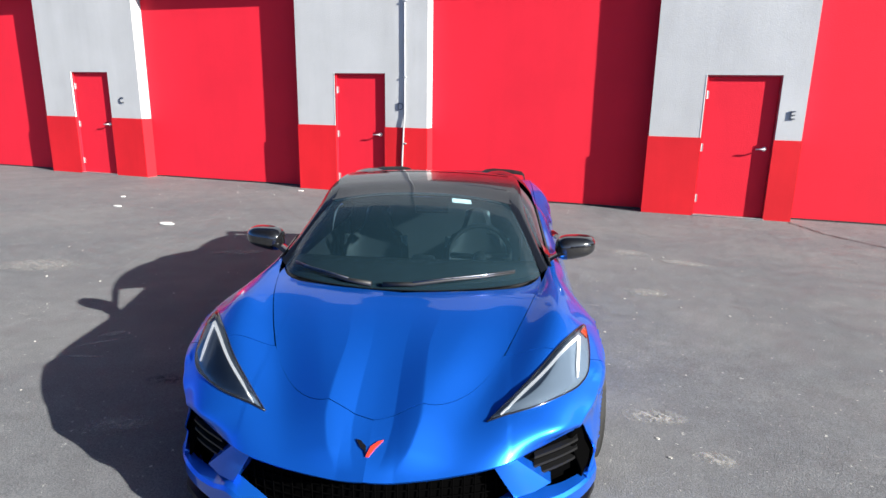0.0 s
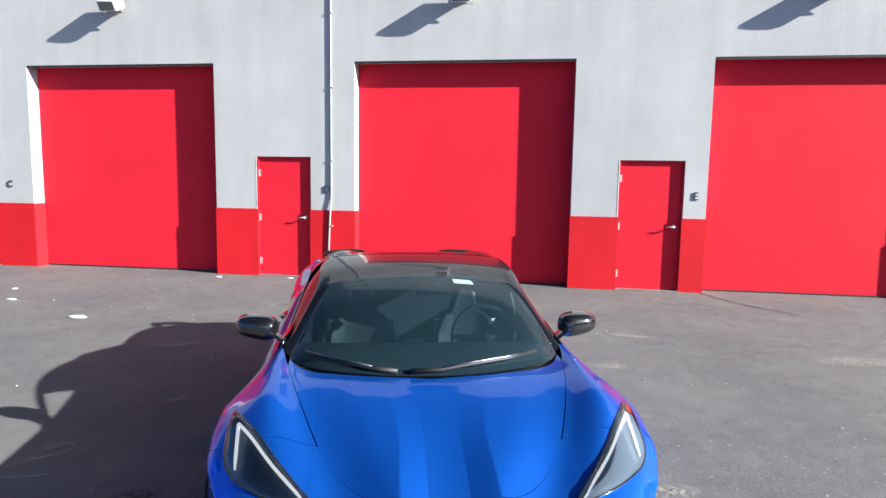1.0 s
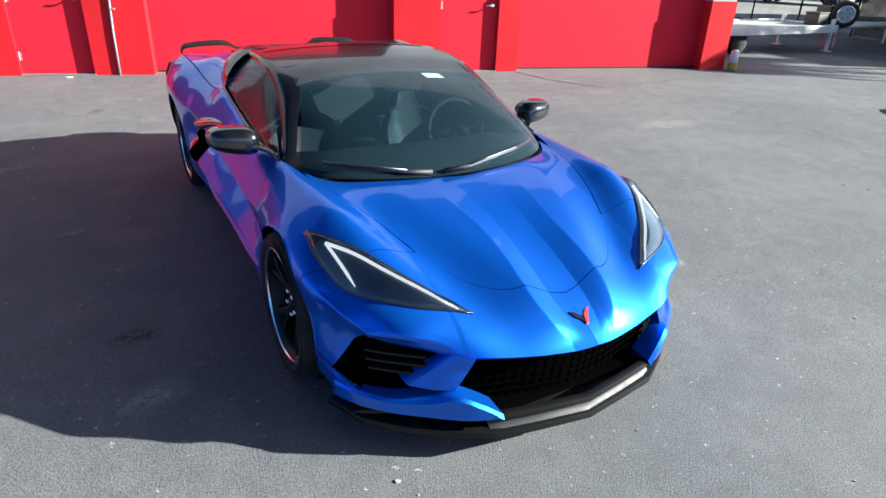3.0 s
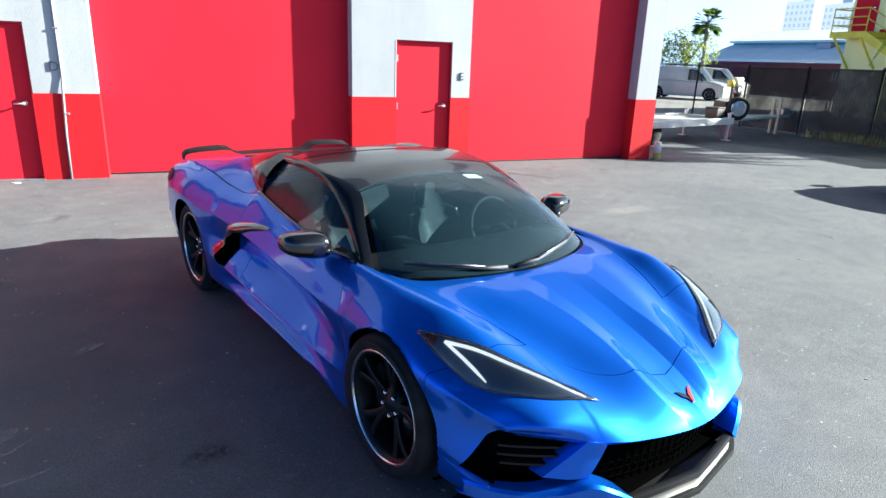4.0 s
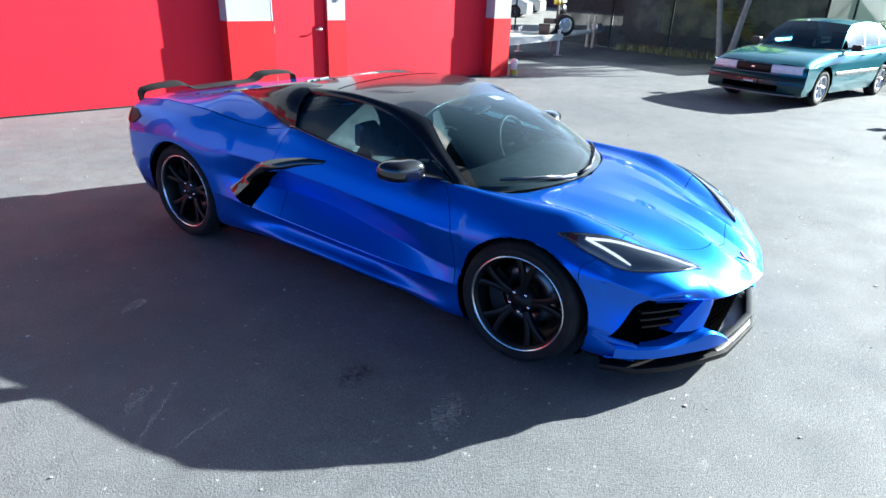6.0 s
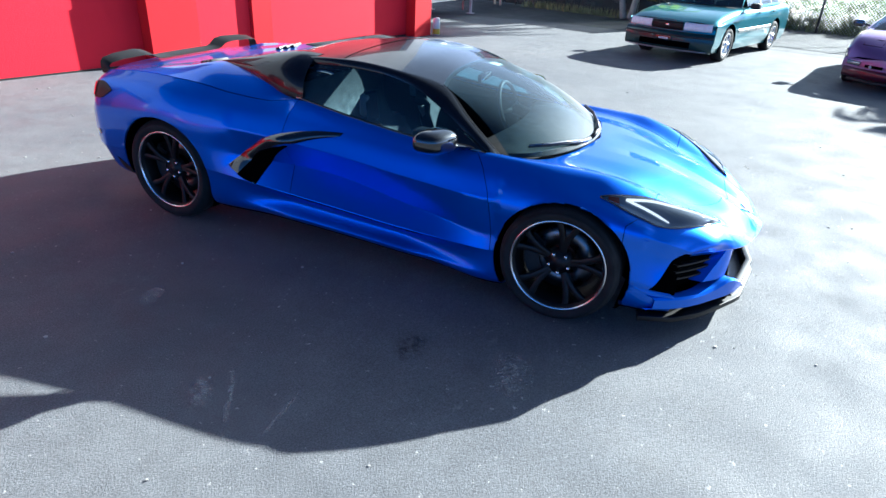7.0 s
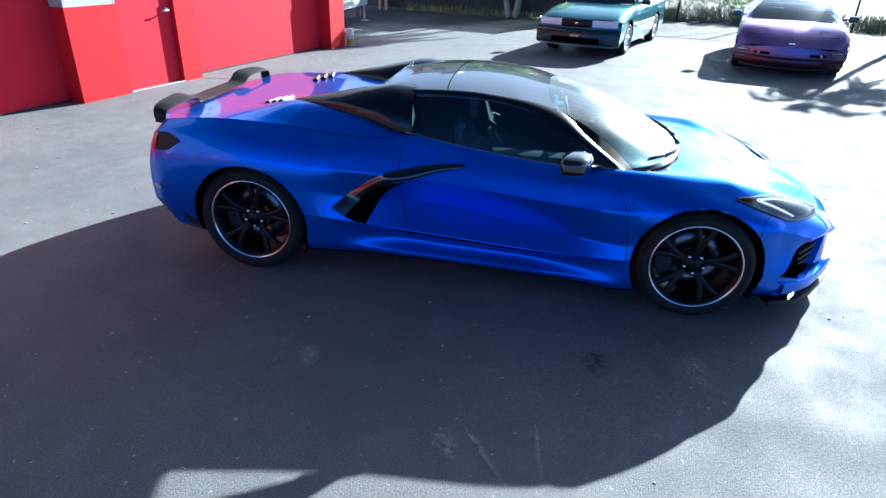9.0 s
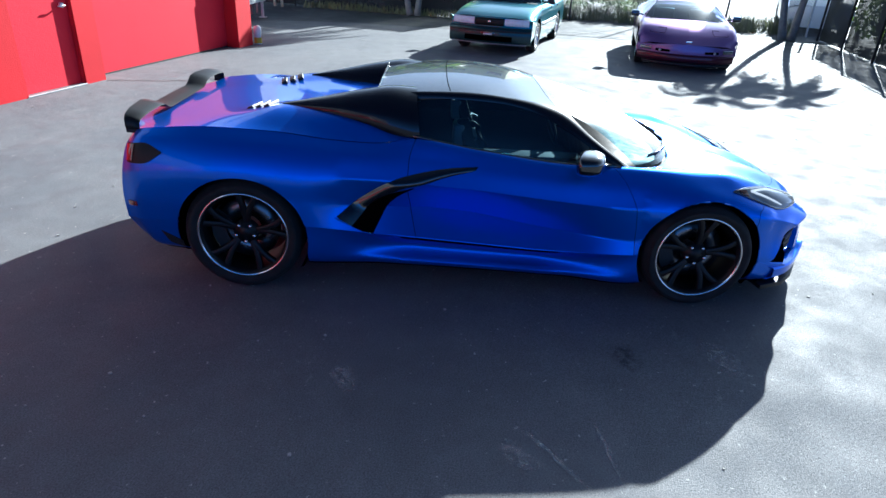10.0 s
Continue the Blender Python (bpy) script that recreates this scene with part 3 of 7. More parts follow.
# longitudinal lines of the body, from the middle of the top down to the underside: (station, shift, y, z)
COL = [
    [(-3.50, 0, 0, 0.905), (-3.2, 0, 0, 0.935), (-2.8, 0, 0, 0.975), (-2.4, 0, 0, 1.02), (-1.95, 0, 0, 1.03), (-1.0, 0, 0, 0.80), (-0.05, 0, 0, 0.792), (0.1, 0, 0, 0.772), (0.25, 0, 0, 0.742), (0.5, 0, 0, 0.663), (0.75, 0, 0, 0.56), (0.9, 0, 0, 0.482), (0.98, 0, 0, 0.43)],
    [(-3.50, 0, 0.3, 0.905), (-2.8, 0, 0.3, 0.978), (-2.4, 0, 0.3, 1.025), (-1.95, 0, 0.3, 1.03), (-1.0, 0, 0.34, 0.80), (-0.1, 0, 0.37, 0.792), (0.1, 0, 0.35, 0.772), (0.25, 0, 0.32, 0.745), (0.5, 0, 0.25, 0.676), (0.72, 0, 0.18, 0.584), (0.9, -0.012, 0.13, 0.495), (0.98, -0.015, 0.12, 0.436)],
    [(-3.50, 0.04, 0.55, 0.90), (-2.8, 0, 0.56, 0.985), (-2.5, 0, 0.56, 1.035), (-2.2, 0, 0.62, 1.02), (-1.95, 0, 0.68, 0.985), (-1.0, 0, 0.66, 0.83), (-0.34, 0, 0.69, 0.798), (-0.05, 0, 0.635, 0.786), (0.2, 0, 0.56, 0.742), (0.4, 0, 0.485, 0.676), (0.6, 0, 0.40, 0.596), (0.8, -0.01, 0.33, 0.525), (0.98, -0.05, 0.29, 0.445)],
    [(-3.50, 0.14, 0.72, 0.885), (-3.25, 0, 0.785, 0.935), (-2.9, 0, 0.80, 0.963), (-2.5, 0, 0.795, 0.948), (-2.2, 0, 0.79, 0.915), (-1.95, 0, 0.782, 0.905), (-1.72, 0, 0.762, 0.935), (-1.35, 0, 0.768, 0.888), (-0.84, 0, 0.775, 0.828), (-0.5, 0, 0.752, 0.815), (-0.15, 0, 0.735, 0.806), (0.12, 0, 0.725, 0.797), (0.31, 0, 0.70, 0.752), (0.5, 0, 0.635, 0.675), (0.7, -0.01, 0.555, 0.588), (0.85, -0.05, 0.50, 0.522), (0.98, -0.105, 0.46, 0.46)],
    [(-3.50, 0.13, 0.80, 0.845), (-3.25, 0, 0.868, 0.885), (-2.75, 0, 0.892, 0.90), (-2.3, 0, 0.875, 0.862), (-1.85, 0, 0.848, 0.84), (-1.3, 0, 0.848, 0.80), (-0.8, 0, 0.845, 0.76), (-0.45, 0, 0.83, 0.755), (-0.1, 0, 0.835, 0.758), (0.14, 0, 0.835, 0.735), (0.35, 0, 0.815, 0.672), (0.55, 0, 0.755, 0.605), (0.75, -0.035, 0.68, 0.545), (0.98, -0.22, 0.61, 0.475)],
    [(-3.50, 0.115, 0.86, 0.735), (-3.25, 0, 0.925, 0.765), (-2.75, 0, 0.963, 0.785), (-2.35, 0, 0.948, 0.745), (-1.9, 0, 0.922, 0.725), (-1.4, 0, 0.915, 0.695), (-0.9, 0, 0.912, 0.645), (-0.45, 0, 0.915, 0.615), (0.0, 0, 0.938, 0.665), (0.3, 0, 0.92, 0.615), (0.5, -0.01, 0.86, 0.56), (0.7, -0.09, 0.795, 0.515), (0.98, -0.34, 0.755, 0.49)],
    [(-3.50, 0.095, 0.87, 0.57), (-3.25, 0, 0.935, 0.59), (-2.75, 0, 0.966, 0.61), (-2.35, 0, 0.952, 0.575), (-2.0, 0, 0.875, 0.555), (-1.4, 0, 0.772, 0.50), (-0.9, 0, 0.80, 0.425), (-0.45, 0, 0.885, 0.40), (0.0, 0, 0.938, 0.50), (0.3, 0, 0.92, 0.49), (0.5, -0.02, 0.85, 0.465), (0.7, -0.12, 0.79, 0.445), (0.98, -0.39, 0.75, 0.43)],
    [(-3.50, 0.095, 0.86, 0.42), (-3.25, 0, 0.92, 0.43), (-2.75, 0, 0.955, 0.45), (-2.3, 0, 0.952, 0.435), (-1.9, 0, 0.945, 0.405), (-1.4, 0, 0.93, 0.365), (-0.9, 0, 0.912, 0.325), (-0.45, 0, 0.91, 0.315), (0.0, 0, 0.935, 0.37), (0.3, 0, 0.92, 0.35), (0.5, -0.01, 0.875, 0.31), (0.7, -0.11, 0.835, 0.3), (0.98, -0.39, 0.815, 0.3)],
    [(-3.50, 0.18, 0.80, 0.26), (-3.25, 0.03, 0.865, 0.25), (-2.75, 0, 0.915, 0.25), (-2.3, 0, 0.90, 0.19), (-1.9, 0, 0.85, 0.185), (-1.3, 0, 0.83, 0.16), (-0.8, 0, 0.84, 0.14), (-0.4, 0, 0.895, 0.125), (0.0, 0, 0.895, 0.17), (0.4, 0, 0.865, 0.17), (0.7, -0.12, 0.82, 0.17), (0.98, -0.43, 0.79, 0.17)],
    [(-3.50, 0.2, 0.55, 0.2), (-2.7, 0, 0.6, 0.15), (0.3, 0, 0.6, 0.13), (0.98, -0.4, 0.58, 0.15)],
]
BREAKS = (7,)
CACHE = {}
LINES = [Spline(k) for k in COL]
RIDGE = Spline([(0.0, 0.0, 0.23), (0.2, 0.006, 0.20), (0.45, 0.018, 0.172), (0.75, 0.042, 0.178), (0.88, 0.030, 0.148), (0.945, 0.0, 0.10)])


def columns(s):
    key = round(s, 4)
    if key not in CACHE:
        out = []
        for line in LINES:
            dx, y, z = line.at(s)
            out.append(np.array((s + dx, y, z)))
        CACHE[key] = out
    return CACHE[key]


def skin(s, v):
    """A point of the body: station s, line v (0 the middle, 9 the underside); negative v is the other side."""
    side, v = (-1 if v < 0 else 1), min(abs(v), 8.9999)
    c = columns(s)
    i = int(v)
    t = v - i
    p1, p2 = c[i], c[i + 1]
    crest = s < -1.76
    hollow = -2.15 < s < -0.36
    fold = s > 0.42
    if i == 0:
        p0 = p2 * (1, -1, 1)
    elif i in BREAKS or (i == 3 and crest) or (i in (5, 6) and hollow) or (i == 5 and fold):
        p0 = 2 * p1 - p2
    else:
        p0 = c[i - 1]
    p3 = 2 * p2 - p1 if (i + 1 in BREAKS or i + 2 > 9 or (i == 2 and crest) or (i in (4, 5) and hollow) or (i == 4 and fold)) else c[i + 2]
    a1 = np.linalg.norm(p2 - p1) + 1e-6
    d0, d3 = np.linalg.norm(p1 - p0) + 1e-6, np.linalg.norm(p3 - p2) + 1e-6
    m1 = ((p1 - p0) / d0 * a1 + (p2 - p1) / a1 * d0) / (d0 + a1) * a1
    m2 = ((p2 - p1) / a1 * d3 + (p3 - p2) / d3 * a1) / (d3 + a1) * a1
    p = (1 + 2 * t) * (1 - t) ** 2 * p1 + t * (1 - t) ** 2 * m1 + t * t * (3 - 2 * t) * p2 + t * t * (t - 1) * m2
    if v > 7 and -2.2 < s < -0.36:
        # the sill is undercut below its crease, then flares out into the skirt
        k = min(max((s + 2.2) / 0.45, 0), 1) * min(max((-0.36 - s) / 0.6, 0), 1)
        p[1] += k * (-0.075 * math.sin(math.pi * min((v - 7) / 0.75, 1)) ** 0.8 + 0.03 * min(max((v - 7.45) / 0.5, 0), 1))
    lift = 0.0
    if p[0] > 0.0 and p[1] < 0.5:
        h, yr = RIDGE.at(p[0])
        u = p[1] / yr
        e = min(max((u - 0.42) / 0.58, 0), 1)
        lift = 0.72 * h * (e if u < 1 else math.exp(-(u - 1) * 1.3))
        k = min(max((p[0] - 0.74) / 0.2, 0), 1)
        lift += 0.012 * k * max(0.0, 1 - p[1] / 0.1)
    return Vector((p[0], side * p[1], p[2] + lift))


ARCHES = ((0.008, 0.318, 0.37), (-2.718, 0.34, 0.382))


def trim_arches(bm, extra=0.0, ymin=0.7):
    """Cut the wheel openings: inner faces go, the edge is drawn onto the circle."""
    for cx, cz, r in ARCHES:
        r += extra
        inside = {v for v in bm.verts if abs(v.co.y) > ymin and (v.co.x - cx) ** 2 + (v.co.z - cz) ** 2 < r * r}
        gone = [f for f in bm.faces if all(v in inside for v in f.verts)]
        bmesh.ops.delete(bm, geom=gone, context="FACES")
        for v in bm.verts:
            if v.is_valid and abs(v.co.y) > ymin:
                d = math.hypot(v.co.x - cx, v.co.z - cz)
                if d < r and v.link_faces:
                    if v.co.z < cz:
                        v.co.x = cx + math.copysign(math.sqrt(r * r - (v.co.z - cz) ** 2), v.co.x - cx)
                    else:
                        k = r / max(d, 1e-6)
                        v.co.x, v.co.z = cx + (v.co.x - cx) * k, cz + (v.co.z - cz) * k
    bmesh.ops.delete(bm, geom=[v for v in bm.verts if not v.link_faces], context="VERTS")


def panel(name, v0, v1, lo, hi, ns, nv, material=BLUE, side=1, label="", arches=False, inset=0.0018, parent=None, thick=0.006):
    """A body panel between two stations lo(v), hi(v) and two lines, with a narrow gap round it."""
    bm = bmesh.new()
    rows = []
    for i in range(ns + 1):
        row = []
        for j in range(nv + 1):
            v = v0 + (v1 - v0) * j / nv
            a, b = lo(abs(v)) + inset, hi(abs(v)) - inset
            row.append(skin(a + (b - a) * i / ns, v * side))
        rows.append(row)
    grid(bm, rows, flip=side > 0)
    if arches:
        trim_arches(bm)
    thicken(bm, thick)
    return part(name, bm, material, parent or sport, label, 40)


def const(c):
    return lambda v: c


def knots(*kn):
    return lambda v: pch(kn, min(max(v, kn[0][0]), kn[-1][0]))[0]


def hood_front(v):
    return 0.765 - 0.04 * v if v < 1 else 0.725 - 0.32 * (1 - math.sqrt(max(0.0, 1 - (v - 1) ** 2)))


def hood_back(v):
    return pch([(0, -0.03), (1, -0.10), (1.5, -0.165), (1.75, -0.22), (1.9, -0.29), (2, -0.37)], min(v, 2))[0]


def bumper_cut(v):
    """Seam between fender and bumper: it steps back below the headlight."""
    return 0.405 - 0.10 * min(max((v - 3.7) / 1.2, 0), 1)


door_front = knots((3, -0.56), (4, -0.49), (5, -0.42), (6, -0.392), (7, -0.385))
door_back = knots((3, -1.72), (4, -1.755), (5, -1.76), (6, -1.74), (7, -1.70))

# dark inner shell that shows in the gaps
bm = bmesh.new()
for side in (1, -1):
    rows = []
    for i in range(91):
        s = -3.48 + 4.44 * i / 90
        rows.append([Vector((p.x * 0.996, p.y * 0.972, p.z - 0.02)) for p in (skin(s, side * (2.9 + 6.0 * j / 40)) for j in range(41))])
    grid(bm, rows, flip=side > 0)
rows = []
for i in range(13):
    s = 0.2 + 0.74 * i / 12
    rows.append([Vector((p.x - 0.01, p.y, p.z - 0.03)) for p in (skin(s, -3.2 + 6.4 * j / 24) for j in range(25))])
grid(bm, rows, flip=True)
rows = [[Vector((p.x, p.y, p.z - 0.03)) for p in (skin(-3.45 + 1.5 * i / 12, -3.2 + 6.4 * j / 24) for j in range(25))] for i in range(13)]
grid(bm, rows, flip=True)
trim_arches(bm, 0.02, 0.5)
part("inner_shell", bm, DARK_VOID, sport, "black inner shell behind the panel gaps")

panel("hood", -2, 2, hood_back, hood_front, 50, 420, label="blue sculpted hood with twin ridges", inset=0.0018)


def bumper_edge(v):
    """Front edge of the bumper skin, cut back round the side intakes."""
    k = min(max((v - 5.12) / 0.16, 0), 1) * min(max((7.3 - v) / 0.12, 0), 1)
    return 0.98 - (0.27 + 0.125 * (v - 5.3)) * k


bm = bmesh.new()
rows = []
for i in range(31):
    row = []
    for j in range(401):
        u = -1 + j / 200
        v = 8.4 * math.copysign(abs(u) ** 1.5, u)
        a = (hood_front(abs(v)) if abs(v) < 2 else bumper_cut(abs(v))) + 0.0018
        row.append(skin(a + (bumper_edge(abs(v)) - a) * i / 30, v))
    rows.append(row)
grid(bm, rows, flip=True)
trim_arches(bm)
thicken(bm, 0.006)
part("front_bumper", bm, BLUE, sport, "blue pointed nose and front bumper", 40)
for side in (1, -1):
    panel("front_fender", 2.03, 8.3, lambda v: door_front(v) if v > 3 else -0.56 + 0.30 * (3 - v) ** 0.8, bumper_cut, 44, 84, side=side, arches=True)
    door = panel("door", 3.0, 6.99, door_back, door_front, 40, 56, side=side, label="blue door with a hollowed side")
    panel("side_skirt", 7.0, 8.6, const(-2.345), const(-0.355), 48, 24, side=side, arches=True)
    panel("rear_fender", 3.03, 7.0, const(-3.5), door_back, 64, 64, side=side, arches=True)
    panel("rear_valance_side", 7.0, 8.3, const(-3.5), const(-3.05), 36, 16, side=side, arches=True, inset=0.0)
panel("rear_deck", -2.98, 2.98, const(-3.5), lambda v: -1.96 if v < 2 else -1.96 + 0.235 * (v - 2), 36, 72, label="blue rear deck behind the roof")

# rear fascia
bm = bmesh.new()
edge = [skin(-3.497, -8.9 + 17.8 * j / 64) for j in range(65)]
mid = Vector((-3.6, 0, 0.56))
rows = [edge]
for k in range(1, 9):
    t = k / 8
    rows.append([Vector((p.x + (-3.57 - p.x) * math.sin(t * 1.2) * 0.9, p.y * (1 - t * 0.96), mid.z + (p.z - mid.z) * (1 - t * t * 0.9))) for p in edge])
grid(bm, rows)
part("rear_bumper", bm, BLUE, sport, "blue rear bumper")

# drop points onto the body from above or from the side
pts, polys = [], []
for i in range(181):
    st = -3.5 + 4.48 * i / 180
    for j in range(241):
        pts.append(skin(st, -8.4 + 16.8 * j / 240))
        if i and j:
            q = i * 241 + j
            polys.append((q, q - 1, q - 242, q - 241))
TREE = BVHTree.FromPolygons(pts, polys)


def drop(x, y, lift=0.003):
    hit, n, _, _ = TREE.ray_cast(Vector((x, y, 1.6)), Vector((0, 0, -1)))
    if hit is None:
        hit, n, _, _ = TREE.find_nearest(Vector((x, y, 0.6)))
    n = n if n.z > 0 else -n
    return hit + n * lift


def side_drop(x, z, side, lift=0.003):
    hit, n, _, _ = TREE.ray_cast(Vector((x, side * 1.6, z)), Vector((0, -side, 0)))
    if hit is None:
        hit, n, _, _ = TREE.find_nearest(Vector((x, side * 0.95, z)))
    n = n if n.y * side > 0 else -n
    return hit + n * lift


def between(bm, up, low, n, m, at, thick=0.004, flip=False):
    """A patch between two edge lines (lists of knots t, a, b), laid by at(a, b)."""
    rows = []
    for i in range(n + 1):
        t = i / n
        a, b = pch(up, t), pch(low, t)
        rows.append([at(a[0] + (b[0] - a[0]) * j / m, a[1] + (b[1] - a[1]) * j / m) for j in range(m + 1)])
    grid(bm, rows, flip)
    thicken(bm, thick)
    return bm


# headlamps
UP = [(0, 0.15, 0.845), (0.15, 0.25, 0.79), (0.35, 0.39, 0.705), (0.6, 0.53, 0.61), (0.85, 0.66, 0.495), (1, 0.742, 0.42)]
LOW = [(0, 0.15, 0.85), (0.12, 0.25, 0.852), (0.3, 0.40, 0.835), (0.45, 0.50, 0.79), (0.6, 0.58, 0.725), (0.8, 0.675, 0.60), (1, 0.742, 0.417)]

for side in (1, -1):
    hl = part("headlight", between(bmesh.new(), UP, LOW, 40, 14, lambda x, y: drop(x, side * y, 0.004), 0.008, side > 0), HEAD_HOUSING, sport, "swept pointed headlight with white light strips")

    def strip(f0, f1, t0, t1, lift):
        rows = []
        for i in range(25):
            t = t0 + (t1 - t0) * i / 24
            p, q = np.array(pch(UP, t)), np.array(pch(LOW, t))
            rows.append([drop(*((p + (q - p) * f) * (1, side)), lift) for f in (f0, (f0 + f1) / 2, f1)])
        g = bmesh.new()
        grid(g, rows, side > 0)
        return thicken(g, 0.006)

    def ribbon(path, half, lift):
        """A narrow strip of even width laid along a path on the body."""
        rows = []
        for i, (x, y) in enumerate(path):
            q, p = path[min(i + 1, len(path) - 1)], path[max(i - 1, 0)]
            d = Vector((q[0] - p[0], q[1] - p[1])).normalized()
            w = half * min(1, 0.35 + 3.0 * (len(path) - 1 - i) / len(path))
            rows.append([drop(x + d.y * o, side * (y - d.x * o), lift) for o in (-w, 0, w)])
        g = bmesh.new()
        grid(g, rows, side < 0)
        return thicken(g, 0.006)

    long_bar = []
    for i in range(29):
        t = 0.17 + 0.77 * i / 28
        p, q = np.array(pch(UP, t)), np.array(pch(LOW, t))
        d = (q - p) / np.linalg.norm(q - p)
        long_bar.append(tuple(p + d * 0.022))
    part("light_bar", ribbon(long_bar, 0.0048, 0.012), LIGHT_BAR, hl, "white light strip along the upper edge")
    part("light_bar", ribbon([(0.27 + 0.22 * i / 12, 0.803 - 0.03 * i / 12) for i in range(13)], 0.005, 0.012), LIGHT_BAR, hl, "short white light strip")
    rim = [pch(UP, i / 30) for i in range(31)] + [pch(LOW, 1 - i / 30) for i in range(31)]
    part("headlight_edge", tube(bmesh.new(), [drop(x, side * y, 0.004) for x, y in rim], 0.004, 5), BLACK_GLOSS, hl, "black edge of the headlight")
    part("side_marker", strip(0.25, 0.8, 0.05, 0.12, 0.011), AMBER, hl, "amber side marker")
    g = bmesh.new()
    rows = []
    for i in range(31):
        t = i / 30
        p, q = np.array(pch(UP, t)), np.array(pch(LOW, t))
        rows.append([drop(*((p + (q - p) * j / 10) * (1, side)), 0.006 + 0.02 * math.sin(math.pi * j / 10) ** 0.5 * min(1, 8 * t, 8 * (1 - t))) for j in range(11)])
    grid(g, rows, side > 0)
    part("lens", g, LENS, hl, "clear lens")

# lower front: dark recess, blue lower lip, struts, splitter
def nose_x(y):
    return pch([(0, 0.975), (0.12, 0.962), (0.29, 0.928), (0.47, 0.872), (0.63, 0.768), (0.775, 0.648), (0.83, 0.58), (0.9, 0.45)], abs(y))[0]


# the recess is coloured almost black in place of its deep shade
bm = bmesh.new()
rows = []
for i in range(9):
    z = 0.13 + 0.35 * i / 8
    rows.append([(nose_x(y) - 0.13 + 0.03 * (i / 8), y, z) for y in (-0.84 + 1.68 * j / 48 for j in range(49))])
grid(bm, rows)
part("grille_back", bm, DARK_VOID, sport, "recess behind the grilles, blackened for its shade")
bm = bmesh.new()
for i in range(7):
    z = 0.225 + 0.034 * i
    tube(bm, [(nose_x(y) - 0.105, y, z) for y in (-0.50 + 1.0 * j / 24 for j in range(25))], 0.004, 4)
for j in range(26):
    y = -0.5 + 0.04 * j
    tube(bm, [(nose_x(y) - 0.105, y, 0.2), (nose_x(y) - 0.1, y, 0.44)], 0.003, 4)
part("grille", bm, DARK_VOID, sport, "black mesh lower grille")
# shelf under the nose edge
bm = bmesh.new()
rows = [[skin(0.979, -5.4 + 10.8 * j / 60) for j in range(61)]]
for b, d in ((0.004, 0.008), (0.03, 0.022), (0.04, 0.034)):
    rows.append([Vector((p.x - b, p.y * (1 - b * 0.15), p.z - d)) for p in rows[0]])
grid(bm, rows)
part("nose_underside", bm, BLUE, sport, "blue underside of the nose edge")
bm = bmesh.new()
rows = [rows[3], [Vector((p.x - 0.11, p.y * 0.985, p.z - 0.002)) for p in rows[3]]]
grid(bm, rows)
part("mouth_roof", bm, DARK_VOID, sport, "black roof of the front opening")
for side in (1, -1):
    # blue lower lip from wheel opening to the mouth corner
    rows = []
    for i in range(33):
        t = i / 32
        y = 0.875 - 0.50 * t
        x = nose_x(y) + 0.014 + 0.012 * t
        top = pch([(0, 0.25), (0.3, 0.248), (0.5, 0.262), (0.68, 0.29), (0.85, 0.255), (1, 0.205)], t)[0]
        foot = 0.18 + 0.008 * t
        deep = 0.05 + 0.06 * t
        rows.append([Vector(p) for p in ((x - deep, side * y, top + 0.008), (x - 0.012, side * y, top), (x, side * y, top - 0.01), (x - 0.004, side * y, foot + 0.01), (x - 0.03, side * y, foot), (x - deep, side * y, foot))])
    g = bmesh.new()
    grid(g, rows, side < 0)
    thicken(g, 0.004)
    part("lower_lip", g, BLUE, sport, "blue lower lip of the bumper", 30)
    # strut between mouth and side intake
    rows = []
    for i in range(13):
        t = i / 12
        z = 0.30 + 0.155 * t
        y0, y1 = 0.53 - 0.095 * t, 0.665 - 0.155 * t
        x0, x1 = nose_x(y0) - 0.025 - 0.03 * t, nose_x(y1) - 0.025 - 0.025 * t
        rows.append([Vector(p) for p in ((x0 - 0.07, side * (y0 - 0.015), z), (x0, side * y0, z), (x0 + (x1 - x0) * 0.5 + 0.012, side * (y0 + y1) / 2, z), (x1, side * y1, z), (x1 - 0.07, side * (y1 + 0.005), z))])
    g = bmesh.new()
    grid(g, rows, side > 0)
    thicken(g, 0.004)
    part("intake_strut", g, BLUE, sport, "blue strut beside the side intake", 30)
    # side intake vanes
    for k in range(3):
        z = 0.335 + 0.038 * k
        g = bmesh.new()
        pts = [(nose_x(y) - 0.08, side * y, z) for y in (0.60 + 0.018 * j for j in range(11))]
        rows = [[Vector(p) + Vector(o) for o in ((0.02, 0, -0.005), (0.02, 0, 0.004), (-0.03, 0, 0.012), (-0.03, 0, 0.003))] for p in pts]
        grid(g, rows)
        thicken(g, 0.002)
        part("intake_vane", g, SATIN_BLACK, sport)
    # surround of the side intake, its shade put into the colour, reaching round the corner
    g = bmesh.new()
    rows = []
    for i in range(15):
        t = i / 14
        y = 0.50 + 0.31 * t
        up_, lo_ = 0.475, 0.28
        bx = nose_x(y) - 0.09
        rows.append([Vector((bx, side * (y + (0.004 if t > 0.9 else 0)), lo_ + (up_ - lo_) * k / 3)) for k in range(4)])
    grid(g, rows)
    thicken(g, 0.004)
    part("intake_surround", g, DARK_VOID, sport, "surround of the side intake, blackened for its shade")
